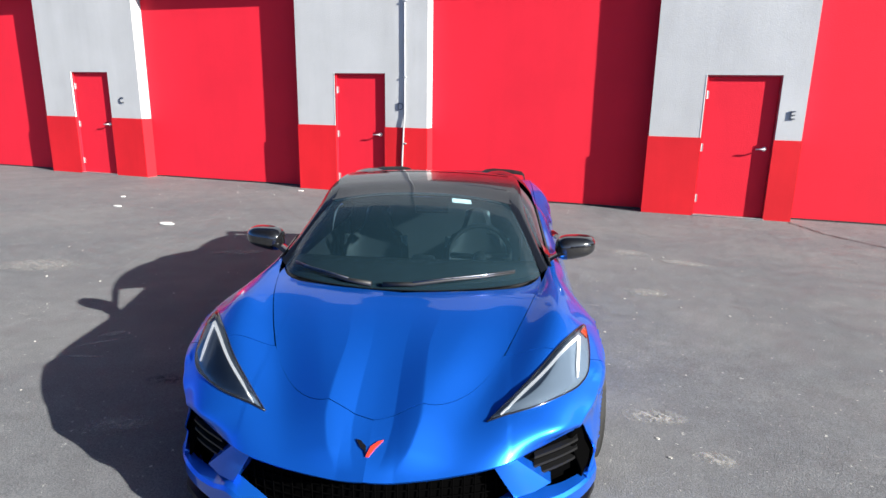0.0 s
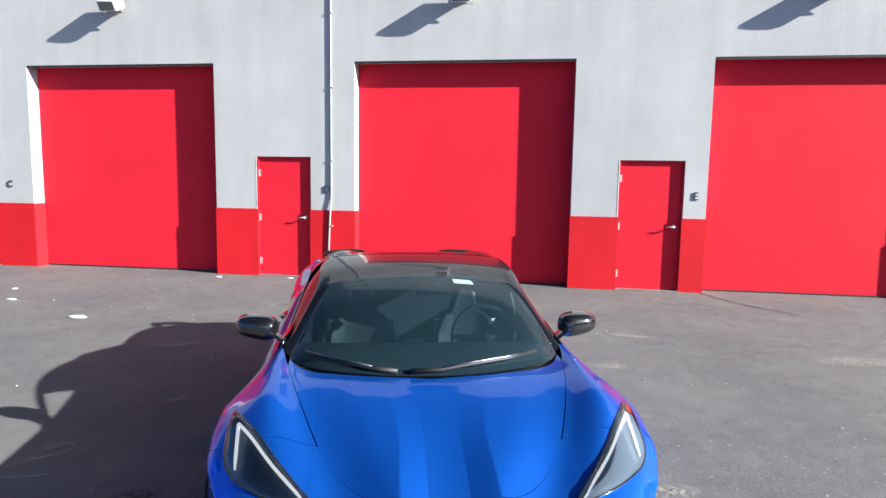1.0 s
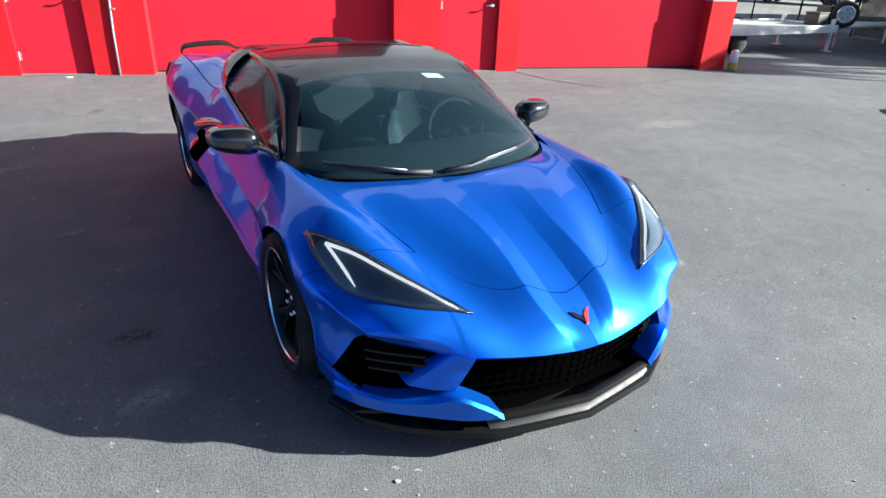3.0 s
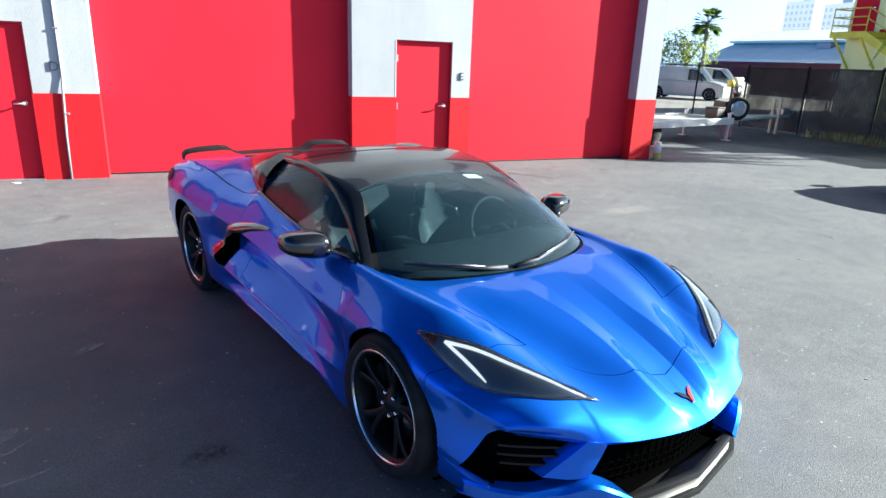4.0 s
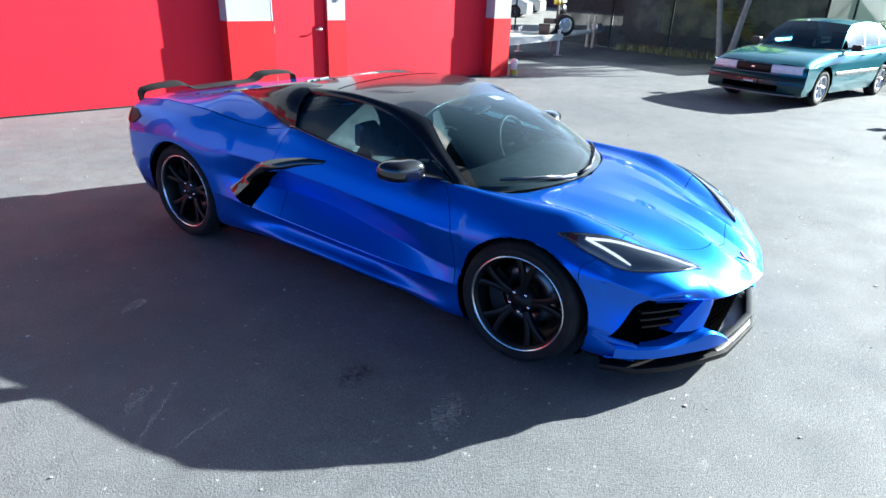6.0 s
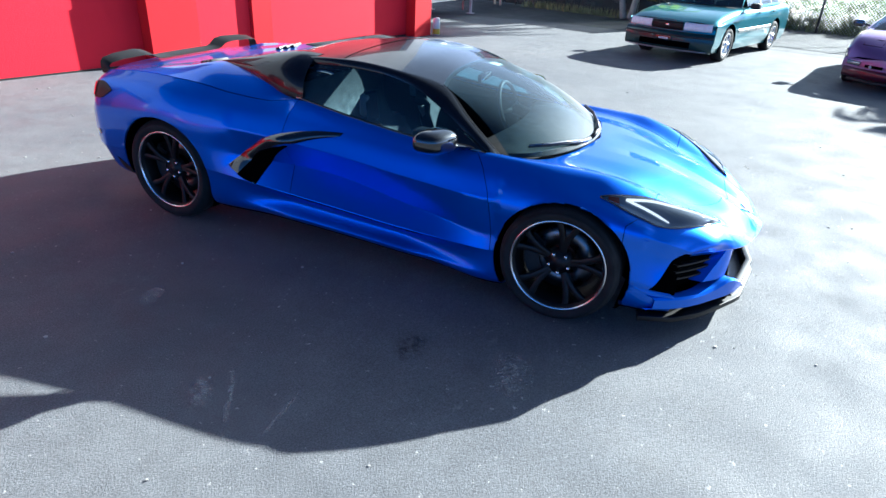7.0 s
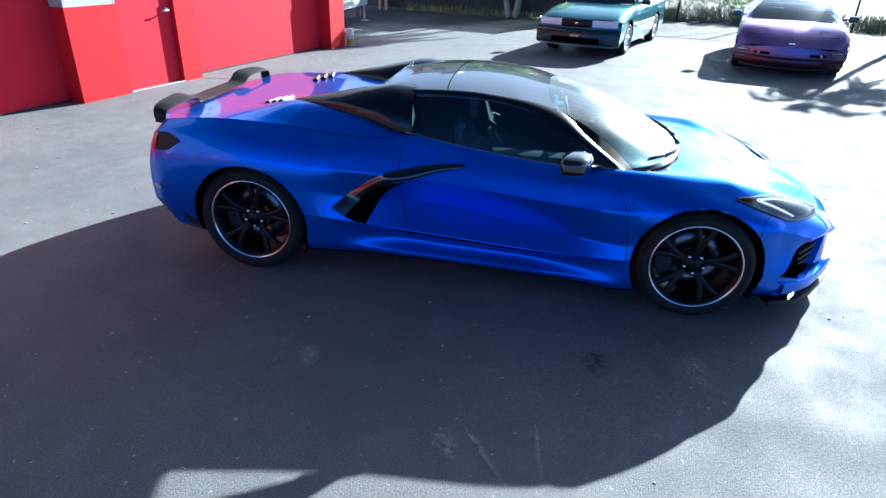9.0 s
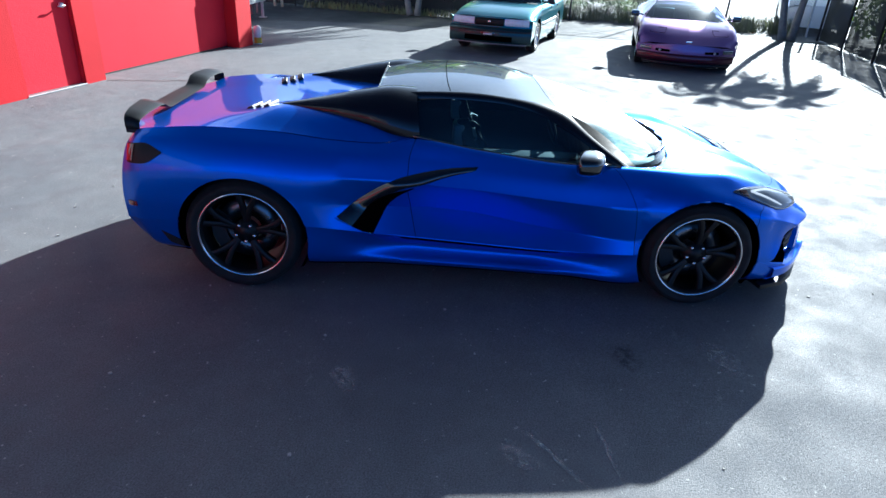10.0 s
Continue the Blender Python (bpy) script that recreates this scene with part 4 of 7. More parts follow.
# splitter
out = [(1.0, 0.0), (0.97, 0.2), (0.94, 0.38), (0.915, 0.43), (0.85, 0.54), (0.74, 0.70), (0.62, 0.82), (0.45, 0.89)]
full = [(x, -y) for x, y in out[::-1]] + out[1:] + [(0.40, 0.6), (0.40, -0.6)]
bm = prism(bmesh.new(), full, 0.105, 0.135, "z")
part("splitter", soften(bm, 0.006), SATIN_BLACK, sport, "gloss black front splitter")
up = [(0.985, 0.0), (0.953, 0.2), (0.922, 0.36), (0.9, 0.41)]
full = [(x, -y) for x, y in up[::-1]] + up[1:] + [(x - 0.035, y) for x, y in up[::-1]] + [(x - 0.035, -y) for x, y in up[1:]]
bm = prism(bmesh.new(), full, 0.172, 0.2, "z")
part("splitter_blade", soften(bm, 0.008), SATIN_BLACK, sport, "gloss black upper blade of the splitter")
bm = bmesh.new()
grid(bm, [[Vector((x + d, y, z)) for x, y in [(a, -b) for a, b in up[::-1]] + up[1:]] for d, z in ((0.0, 0.134), (-0.03, 0.155), (-0.02, 0.172))])
part("splitter_face", bm, BLACK_MATT, sport, "black face between the splitter blades")
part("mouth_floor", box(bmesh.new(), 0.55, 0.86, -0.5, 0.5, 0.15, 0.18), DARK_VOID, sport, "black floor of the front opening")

# hood badge: crossed shapes in black and red
def badge_face(pts, sx, material, name, parent, label):
    g = bmesh.new()
    vs = [g.verts.new(drop(0.905 - b * 0.9, sx * a, 0.006)) for a, b in pts]
    f = g.faces.new(vs)
    g.normal_update()
    if f.normal.z < 0:
        f.normal_flip()
    thicken(g, 0.008)
    return part(name, g, material, parent, label)


badge = badge_face([(-0.004, 0.0), (0.006, 0.0), (0.022, 0.03), (0.05, 0.068), (0.032, 0.062), (0.008, 0.04)], 1, mat("badge red", (0.55, 0.035, 0.02), 0.25), "badge", sport, "small red and black winged badge")
badge_face([(0.004, 0.004), (0.012, 0.022), (0.03, 0.036), (0.05, 0.068), (0.03, 0.062), (0.008, 0.04)], -1, BLACK_GLOSS, "badge_flag", badge, "black half of the badge")


# wheels
def wheel(x, side, r, rim, width):
    """A wheel whose outer face looks to -y before it is turned for its side."""
    y = (0.945 if x > -1 else 0.93) - width / 2
    w = part("wheel", bmesh.new(), RUBBER, sport, "black wheel with a bright rim edge")
    w.matrix_basis = pose(x, side * y, r, 0, 0, 180 if side > 0 else 0)
    h = width / 2
    g = bmesh.new()
    prof = [(rim - 0.012, -h + 0.028), (rim + 0.006, -h + 0.010), (rim + 0.03, -h + 0.002), ((r + rim) / 2 + 0.01, -h), (r - 0.028, -h + 0.006), (r - 0.010, -h + 0.018), (r, -h + 0.045),
            (r + 0.001, -0.03), (r - 0.006, -0.028), (r - 0.006, -0.018), (r + 0.001, -0.016), (r + 0.001, 0.016), (r - 0.006, 0.018), (r - 0.006, 0.028), (r + 0.001, 0.03),
            (r, h - 0.045), (r - 0.01, h - 0.018), (r - 0.03, h - 0.004), (rim + 0.02, h), (rim - 0.01, h - 0.02)]
    lathe(g, prof, 64)
    part("tyre", g, RUBBER, w, "black low-profile tyre")
    g = bmesh.new()
    lathe(g, [(rim - 0.006, -h + 0.024), (rim - 0.016, -h + 0.028), (rim - 0.022, -h + 0.05), (rim - 0.03, -h + 0.09), (rim - 0.034, h - 0.04), (rim - 0.01, h - 0.02)], 64)
    part("rim", g, SATIN_BLACK, w, "gloss black rim barrel")
    g = bmesh.new()
    lathe(g, [(rim + 0.003, -h + 0.016), (rim + 0.004, -h + 0.010), (rim - 0.007, -h + 0.012), (rim - 0.009, -h + 0.02)], 96)
    part("rim_edge", g, SILVER, w, "bright machined rim edge")
    yo = -h + 0.035
    for k in range(5):
        a = math.radians(90 + 72 * k + (11 if side > 0 else -7))
        for b in (-0.17, 0.17):
            g = bmesh.new()
            rows = []
            for i in range(9):
                t = i / 8
                rr = 0.05 + (rim - 0.065) * t
                aa = a + b * (0.55 + 0.75 * t) * (0.4 + 0.6 * t)
                half = 0.017 - 0.004 * t + 0.006 * t ** 4
                c, s = math.cos(aa), math.sin(aa)
                yy = yo + 0.016 - 0.012 * t + 0.02 * (1 - t) ** 2
                rows.append([Vector((c * rr - s * o, yy + d, s * rr + c * o)) for o, d in ((-half, 0.03), (-half, 0.004), (-half + 0.006, 0.0), (half - 0.006, 0.0), (half, 0.004), (half, 0.03))])
            grid(g, rows)
            bmesh.ops.recalc_face_normals(g, faces=g.faces)
            part("spoke", g, SATIN_BLACK, w)
    g = bmesh.new()
    lathe(g, [(0.0, yo + 0.018), (0.03, yo + 0.018), (0.034, yo + 0.024), (0.07, yo + 0.034), (0.075, yo + 0.07)], 32)
    part("hub", g, SATIN_BLACK, w, "black hub with centre cap")
    for k in range(5):
        a = math.radians(126 + 72 * k)
        g = lathe(bmesh.new(), [(0.0, yo + 0.012), (0.008, yo + 0.013), (0.0105, yo + 0.02), (0.0105, yo + 0.05)], 10, "y", Matrix.Translation((0.056 * math.cos(a), 0, 0.056 * math.sin(a))))
        part("lug_nut", g, CHROME, w, "bright lug nut")
    g = bmesh.new()
    lathe(g, [(0.08, yo + 0.10), (rim - 0.075, yo + 0.10), (rim - 0.075, yo + 0.128), (0.08, yo + 0.128)], 48, close=True)
    part("brake_disc", g, STEEL, w, "steel brake disc")
    g = bmesh.new()
    rows = []
    for i in range(11):
        a = math.radians((0 if x > -1 else 180) - 38 + 7.6 * i + (180 if x > -1 else 0))
        rows.append([Vector((math.cos(a) * q, yy, math.sin(a) * q)) for q, yy in ((rim - 0.135, yo + 0.075), (rim - 0.05, yo + 0.075), (rim - 0.045, yo + 0.1), (rim - 0.045, yo + 0.15))])
    grid(g, rows)
    thicken(g, 0.01)
    part("caliper", g, BLACK_MATT, w, "black brake caliper")
    # liner of the wheel opening
    cx, cz, cr = ARCHES[0] if x > -1 else ARCHES[1]
    g = bmesh.new()
    prof = [(cr + 0.004, 0.93), (cr + 0.012, 0.90), (cr + 0.02, 0.52), (0.0, 0.515)]
    rows = []
    for q, yy in prof:
        row = []
        for k in range(49):
            t = math.radians(-35 + 250 * k / 48)
            lx, lz = cx + q * math.cos(t), max(cz + q * math.sin(t), 0.14)
            edge = abs(side_drop(cx + (cr + 0.006) * math.cos(t), max(cz + (cr + 0.006) * math.sin(t), 0.2), side, 0).y) - 0.006
            row.append(Vector((lx, side * min(yy, edge if yy > 0.9 else edge - 0.02), lz)))
        rows.append(row)
    grid(g, rows)
    part("wheel_liner", g, DARK_VOID, sport, "black liner of the wheel opening")


for side in (1, -1):
    wheel(0.0, side, 0.327, 0.257, 0.245)
    wheel(-2.722, side, 0.345, 0.264, 0.305)

# greenhouse
def base_x(u):
    return -0.045 - 0.26 * u * u - 0.15 * abs(u) ** 10


def screen(u, w):
    """The windscreen: u across (-1 to 1), w from base to header."""
    a = abs(u)
    b = Vector((base_x(u), 0.72 * u, 0.80 - 0.004 * a ** 3))
    h = Vector((-0.93 + 0.06 * a ** 3, 0.545 * u, 1.142 - 0.05 * a ** 2.2))
    p = b.lerp(h, w)
    p.z += 0.055 * math.sin(math.pi * w) * (1 - 0.6 * a ** 3)
    p.x += 0.02 * math.sin(math.pi * w)
    return p


bm = bmesh.new()
grid(bm, [[screen(-0.965 + 1.93 * j / 40, i / 24) for j in range(41)] for i in range(25)])
ws = part("windscreen", bm, GLASS, sport, "raked tinted windscreen")
ws.visible_shadow = False
# black ceramic edge of the screen along the base and header
for w0, w1, nm in ((0.0, 0.045, "screen_base_band"), (0.965, 1.0, "screen_top_band")):
    bm = bmesh.new()
    grid(bm, [[screen(-0.96 + 1.92 * j / 40, w0 + (w1 - w0) * i / 3) + Vector((0, 0, -0.004)) for j in range(41)] for i in range(4)])
    part(nm, bm, BLACK_GLOSS, sport, "black band at the edge of the windscreen")
# cowl between hood and screen
bm = bmesh.new()
rows = []
for d, z in ((0.035, -0.012), (-0.01, -0.03), (-0.05, -0.02)):
    rows.append([Vector((base_x(u) + d, 0.71 * u, 0.80 - 0.004 * abs(u) ** 3 + z)) for u in (-0.97 + 1.94 * j / 40 for j in range(41))])
grid(bm, rows)
part("cowl", bm, BLACK_MATT, sport, "black cowl below the windscreen")

ROOF_MID = [(-1.97, 1.155), (-1.8, 1.178), (-1.45, 1.196), (-1.2, 1.183), (-0.925, 1.138)]
ROOF_EDGE = [(-1.97, 0.50, 1.13), (-1.8, 0.535, 1.155), (-1.45, 0.555, 1.172), (-1.15, 0.562, 1.150), (-0.87, 0.545, 1.092)]


def roof_pt(t, u):
    """t from back to front, u across."""
    a = abs(u)
    xm = -1.97 + (1.97 - 0.925) * t
    xe = -1.97 + (1.97 - 0.87) * t
    zm = pch(ROOF_MID, xm)[0]
    ye, ze = pch(ROOF_EDGE, xe)
    return Vector((xm + (xe - xm) * a ** 3, ye * u, zm + (ze - zm) * a ** 2.2))


bm = bmesh.new()
grid(bm, [[roof_pt(i / 30, -1 + 2 * j / 36) for j in range(37)] for i in range(31)], True)
thicken(bm, 0.02)
part("roof_panel", bm, ROOF_BLACK, sport, "gloss black hardtop roof panel")

# side rails, A-pillars, side windows
RAIL = [(-1.97, 0.50, 1.13), (-1.8, 0.535, 1.155), (-1.45, 0.555, 1.172), (-1.15, 0.562, 1.150), (-0.87, 0.545, 1.092), (-0.66, 0.625, 0.945), (-0.43, 0.715, 0.795)]
WIN_TOP = [(-1.74, 0.585, 1.118), (-1.5, 0.605, 1.138), (-1.25, 0.613, 1.128), (-1.05, 0.62, 1.09), (-0.85, 0.648, 1.0), (-0.64, 0.70, 0.878), (-0.53, 0.737, 0.812)]
BELT = [(-1.72, 0.754, 0.955), (-1.35, 0.763, 0.895), (-0.84, 0.767, 0.834), (-0.53, 0.745, 0.812)]
for side in (1, -1):
    bm = bmesh.new()
    rows = []
    for i in range(41):
        t = i / 40
        xr, xw = -1.97 + (1.97 - 0.43) * t, -1.78 + (1.78 - 0.52) * t
        r, w = pch(RAIL, xr), pch(WIN_TOP, max(xw, -1.74))
        p, q = Vector((xr, r[0], r[1])), Vector((xw, w[0], w[1]))
        rows.append([Vector((a.x, side * a.y, a.z)) for a in (p + Vector((0, -0.012, 0.0)), p + (q - p) * 0.3 + Vector((0, 0.012, 0.012)), p + (q - p) * 0.65 + Vector((0, 0.016, 0.008)), q, q + Vector((0, -0.02, -0.004)))])
    grid(bm, rows, side > 0)
    thicken(bm, 0.012)
    part("roof_rail", bm, ROOF_BLACK, sport, "gloss black roof rail and pillar", 50)
    bm = bmesh.new()
    rows = []
    for i in range(25):
        t = i / 24
        xt, xb = -1.74 + (1.74 - 0.535) * t, -1.715 + (1.715 - 0.535) * t
        a, b = pch(WIN_TOP, xt), pch(BELT, xb)
        p, q = Vector((xt, a[0] - 0.006, a[1])), Vector((xb, b[0] - 0.006, b[1] - 0.02))
        rows.append([Vector((c.x, side * (c.y + 0.022 * math.sin(math.pi * k / 8)), c.z)) for k, c in ((k, p.lerp(q, k / 8)) for k in range(9))])
    grid(bm, rows, side > 0)
    sw = part("side_window", bm, GLASS, sport, "tinted side window, closed")
    sw.visible_shadow = False
    bm = bmesh.new()
    tube(bm, [(x, side * (pch(BELT, x)[0] + 0.004), pch(BELT, x)[1] - 0.008) for x in (-1.74 + 1.21 * i / 24 for i in range(25))], 0.008, 6)
    part("window_seal", bm, BLACK_GLOSS, sport, "black seal along the window sill")
    bm = bmesh.new()
    q = [Vector((-0.50, 0.752, 0.815)), Vector((-0.70, 0.705, 0.91)), Vector((-0.72, 0.772, 0.828))]
    rows = [[q[0].lerp(q[1], t), q[0].lerp(q[1], t).lerp(q[0].lerp(q[2], t), 0.5) + Vector((0, 0.006, 0)), q[0].lerp(q[2], t)] for t in (0.02, 0.3, 0.6, 1.0)]
    grid(bm, [[Vector((c.x, side * (c.y + 0.006), c.z)) for c in r] for r in rows], side < 0)
    thicken(bm, 0.006)
    part("mirror_sail", bm, BLACK_GLOSS, sport, "black triangle at the mirror foot")
    # nacelle tapering back from the side window and the roof
    bm = bmesh.new()
    rows = []
    for i in range(29):
        t = i / 28
        x = -1.70 - 0.84 * t
        yo = pch([(0, 0.757), (0.12, 0.75), (0.4, 0.69), (0.65, 0.61), (1, 0.49)], t)[0]
        yi = pch([(0, 0.20), (0.4, 0.28), (1, 0.46)], t)[0]
        zo = pch([(0, 0.94), (0.12, 0.962), (0.4, 1.018), (0.65, 1.036), (1, 1.037)], t)[0]
        zi = 1.02 + 0.01 * t
        top = pch([(0, 1.168), (0.15, 1.175), (0.4, 1.145), (0.65, 1.10), (1, 1.04)], t)[0]
        row = []
        for j in range(19):
            k = j / 18
            f = math.sin(math.pi * min(max(k, 0), 1)) ** 0.6
            base = zo + (zi - zo) * k
            row.append(Vector((x - 0.03 * f * (1 - t), side * (yo + (yi - yo) * k), base + (top - base) * f)))
        rows.append([row[0] + Vector((0.0, -side * 0.03, -0.07))] + row)
    grid(bm, rows, side < 0)
    part("nacelle", bm, ROOF_BLACK, sport, "gloss black nacelle tapering behind the side window")
    # vents on the deck beside the nacelle
    for k in range(3):
        g = bmesh.new()
        p = drop(-2.62 - 0.055 * k, side * (0.44 - 0.02 * k), 0.0)
        box(g, -0.02, 0.02, -0.07, 0.07, -0.008, 0.014, 0.006)
        bmesh.ops.transform(g, matrix=Matrix.Translation(p) @ pose(0, 0, 0, 0, -24, side * 12), verts=g.verts)
        part("deck_vent", g, BLACK_MATT, sport, "black vent louvre on the deck")
# rear window between roof and deck
bm = bmesh.new()
grid(bm, [[Vector((-1.965 - 0.03 * (1 - k), y, 1.0 + 0.16 * k)) for y in (-0.5, -0.25, 0, 0.25, 0.5)] for k in (0, 0.5, 1)])
part("rear_window", bm, GLASS, sport, "small upright rear window")

# wipers lying along the foot of the screen
for y0, y1, y2 in ((-0.1, 0.2, 0.56), (-0.16, -0.4, -0.62)):
    pts = [screen(y / 0.72, w) + Vector((0.0, 0, 0.014)) for y, w in ((y0, 0.01), (y0 + (y1 - y0) * 0.5, 0.02), (y1, 0.045), ((y1 + y2) / 2, 0.06), (y2, 0.075))]
    wp = part("wiper", tube(bmesh.new(), pts, [0.013, 0.011, 0.009, 0.007, 0.005], 6), BLACK_MATT, sport, "black wiper lying on the screen")
    part("wiper_blade", tube(bmesh.new(), [p + Vector((0.004, 0, 0.011)) for p in pts[1:]], 0.005, 5), STEEL, wp, "bright edge of the wiper")

# mirrors
for side in (1, -1):
    g = bmesh.new()
    bmesh.ops.create_icosphere(g, subdivisions=4, radius=1.0)
    for v in g.verts:
        x, y, z = v.co
        k = (abs(x) ** 3 + abs(y) ** 3 + abs(z) ** 3) ** (-1 / 3)
        x, y, z = x * k, y * k, z * k
        sx = 0.105 if x > 0 else 0.06
        v.co = Vector((-0.755 + x * sx - 0.03 * y, side * (0.92 + y * 0.118), 0.878 + z * (0.066 - 0.01 * y) + 0.008 * y))
    if side < 0:
        bmesh.ops.reverse_faces(g, faces=g.faces)
    mr = part("side_mirror", g, BLACK_GLOSS, sport, "gloss black side mirror on a thin arm")
    g = bmesh.new()
    rows = []
    for i in range(9):
        t = i / 8
        p = Vector((-0.60 - 0.12 * t, 0.745 + 0.14 * t, 0.822 + 0.028 * t + 0.012 * math.sin(3.1 * t)))
        rows.append([Vector((p.x + dx, side * p.y, p.z + dz)) for dx, dz in ((0.055, 0), (0.02, 0.013), (-0.05, 0.01), (-0.06, 0), (-0.05, -0.01), (0.02, -0.012), (0.055, 0))])
    grid(g, rows, side < 0)
    part("mirror_arm", g, BLACK_GLOSS, mr)
    g = disc(bmesh.new(), 1.0, 0.0, 28, "y")
    bmesh.ops.transform(g, matrix=Matrix.Translation((-0.814, side * 0.92, 0.88)) @ pose(0, 0, 0, 0, 0, 90 + side * 8) @ Matrix.Diagonal((0.098, 1, 0.046, 1)), verts=g.verts)
    part("mirror_glass", g, CHROME, mr, "mirror glass")

# side scoops: black boomerang blade and the intake behind it
SC_UP = [(0, -1.355, 0.81), (0.2, -1.5, 0.802), (0.45, -1.81, 0.742), (0.7, -2.01, 0.625), (1, -2.165, 0.50)]
SC_LO = [(0, -1.375, 0.79), (0.2, -1.53, 0.755), (0.45, -1.745, 0.672), (0.7, -1.87, 0.575), (0.85, -1.925, 0.485), (1, -1.965, 0.41)]
for side in (1, -1):
    rows = []
    for i in range(37):
        t = i / 36
        a, b = pch(SC_UP, t), pch(SC_LO, t)
        row = []
        for k in range(7):
            x, z = a[0] + (b[0] - a[0]) * k / 6, a[1] + (b[1] - a[1]) * k / 6
            p = side_drop(x, z, side, 0.0)
            p.y += side * (0.004 + 0.034 * math.sin(math.pi * k / 6) ** 0.6 * min(1, t * 2.2) * (1 - 0.5 * max(0, t - 0.6)))
            row.append(p)
        rows.append(row)
    g = bmesh.new()
    grid(g, rows, side > 0)
    part("side_scoop", g, BLACK_GLOSS, sport, "gloss black boomerang trim of the side intake", 50)
    # black patch on the blade, painted as the shade inside the intake
    rows = []
    for i in range(25):
        t = 0.42 + 0.58 * i / 24
        a, b = pch(SC_UP, t), pch(SC_LO, t)
        f0 = 0.92 - 0.47 * min(1, (t - 0.42) / 0.25)
        rows.append([side_drop(a[0] + (b[0] - a[0]) * f, a[1] + (b[1] - a[1]) * f, side, 0.0) + Vector((0, side * (0.004 + 0.036 * max(0.0, math.sin(math.pi * f)) ** 0.6), 0)) for f in (f0, (f0 + 1.06) / 2, 1.06)])
    g = bmesh.new()
    grid(g, rows, side > 0)
    part("intake_hole", g, DARK_VOID, sport, "black patch for the shaded side intake opening")
    # bright lower lip of the intake
    g = bmesh.new()
    tube(g, [side_drop(-2.175 + 0.21 * i / 8, 0.492 - 0.09 * i / 8, side, 0.006) for i in range(9)], [0.003] + [0.006] * 7 + [0.003], 6)
    part("intake_lip", g, BLUE, sport, "blue lower lip of the side intake")
    # taillight at the rear corner
    g = between(bmesh.new(), [(0, -3.335, 0.862), (0.5, -3.23, 0.875), (1, -3.13, 0.838)], [(0, -3.335, 0.765), (0.5, -3.24, 0.77), (1, -3.13, 0.83)], 12, 6, lambda x, z: side_drop(x, z, side, 0.006), 0.004, side > 0)
    tl = part("taillight", g, SATIN_BLACK, sport, "dark angular taillight at the rear corner")
    g = between(bmesh.new(), [(0, -3.33, 0.858), (1, -3.285, 0.863)], [(0, -3.33, 0.775), (1, -3.295, 0.78)], 6, 4, lambda x, z: side_drop(x, z, side, 0.011), 0.003, side > 0)
    part("tail_lens", g, RED_LENS, tl, "dark red lens")
    g = between(bmesh.new(), [(0, -3.37, 0.535), (1, -3.31, 0.54)], [(0, -3.37, 0.505), (1, -3.31, 0.51)], 5, 2, lambda x, z: side_drop(x, z, side, 0.005), 0.003, side > 0)
    part("side_reflector", g, RED_LENS, sport, "small red side reflector")
    g = between(bmesh.new(), [(0, -3.2, 0.36), (1, -3.08, 0.30)], [(0, -3.16, 0.28), (1, -3.08, 0.25)], 8, 3, lambda x, z: side_drop(x, z, side, 0.006), 0.004, side > 0)
    part("rear_valance", g, BLACK_MATT, sport, "black lower rear corner")

# rear spoiler
HALF = [(0.765, 0.90), (0.77, 0.93), (0.763, 0.955), (0.74, 0.97), (0.64, 0.98), (0.46, 0.984), (0.385, 0.976), (0.335, 0.95), (0.29, 0.94), (0.15, 0.94), (0.0, 0.94)]
line = HALF + [(-y, z) for y, z in HALF[-2::-1]]
bm = bmesh.new()
rings = []
for i, (y, z) in enumerate(line):
    a = abs(y)
    low = a < 0.33
    up = min(max((1.02 - z) / 0.09, 0), 1) if a > 0.7 else 0
    x0, x1 = -3.295, -3.43 + 0.05 * (a / 0.8) ** 2 + 0.01 * up
    p, q = line[max(i - 1, 0)], line[min(i + 1, len(line) - 1)]
    ln = math.hypot(q[0] - p[0], q[1] - p[1])
    ny, nz_ = (q[1] - p[1]) / ln, -(q[0] - p[0]) / ln
    if nz_ < 0:
        ny, nz_ = -ny, -nz_
    rise = 0.03 if not low else 0.02
    ring = []
    for f, h in ((0.0, 0.0), (0.1, 0.004), (0.55, 0.007), (1.0, 0.005), (1.0, -0.004), (0.55, -0.007), (0.1, -0.004)):
        ring.append(bm.verts.new((x0 + (x1 - x0) * f, y + ny * h, z + nz_ * h + rise * f * min(1, max(0, z - 0.91) * 12))))
    rings.append(ring)
for r, s in zip(rings, rings[1:]):
    for k in range(7):
        bm.faces.new((r[k], r[(k + 1) % 7], s[(k + 1) % 7], s[k]))
bm.faces.new(rings[0])
bm.faces.new(rings[-1][::-1])
bmesh.ops.recalc_face_normals(bm, faces=bm.faces)
part("rear_spoiler", bm, SATIN_BLACK, sport, "black spoiler with raised looped ends", 40)

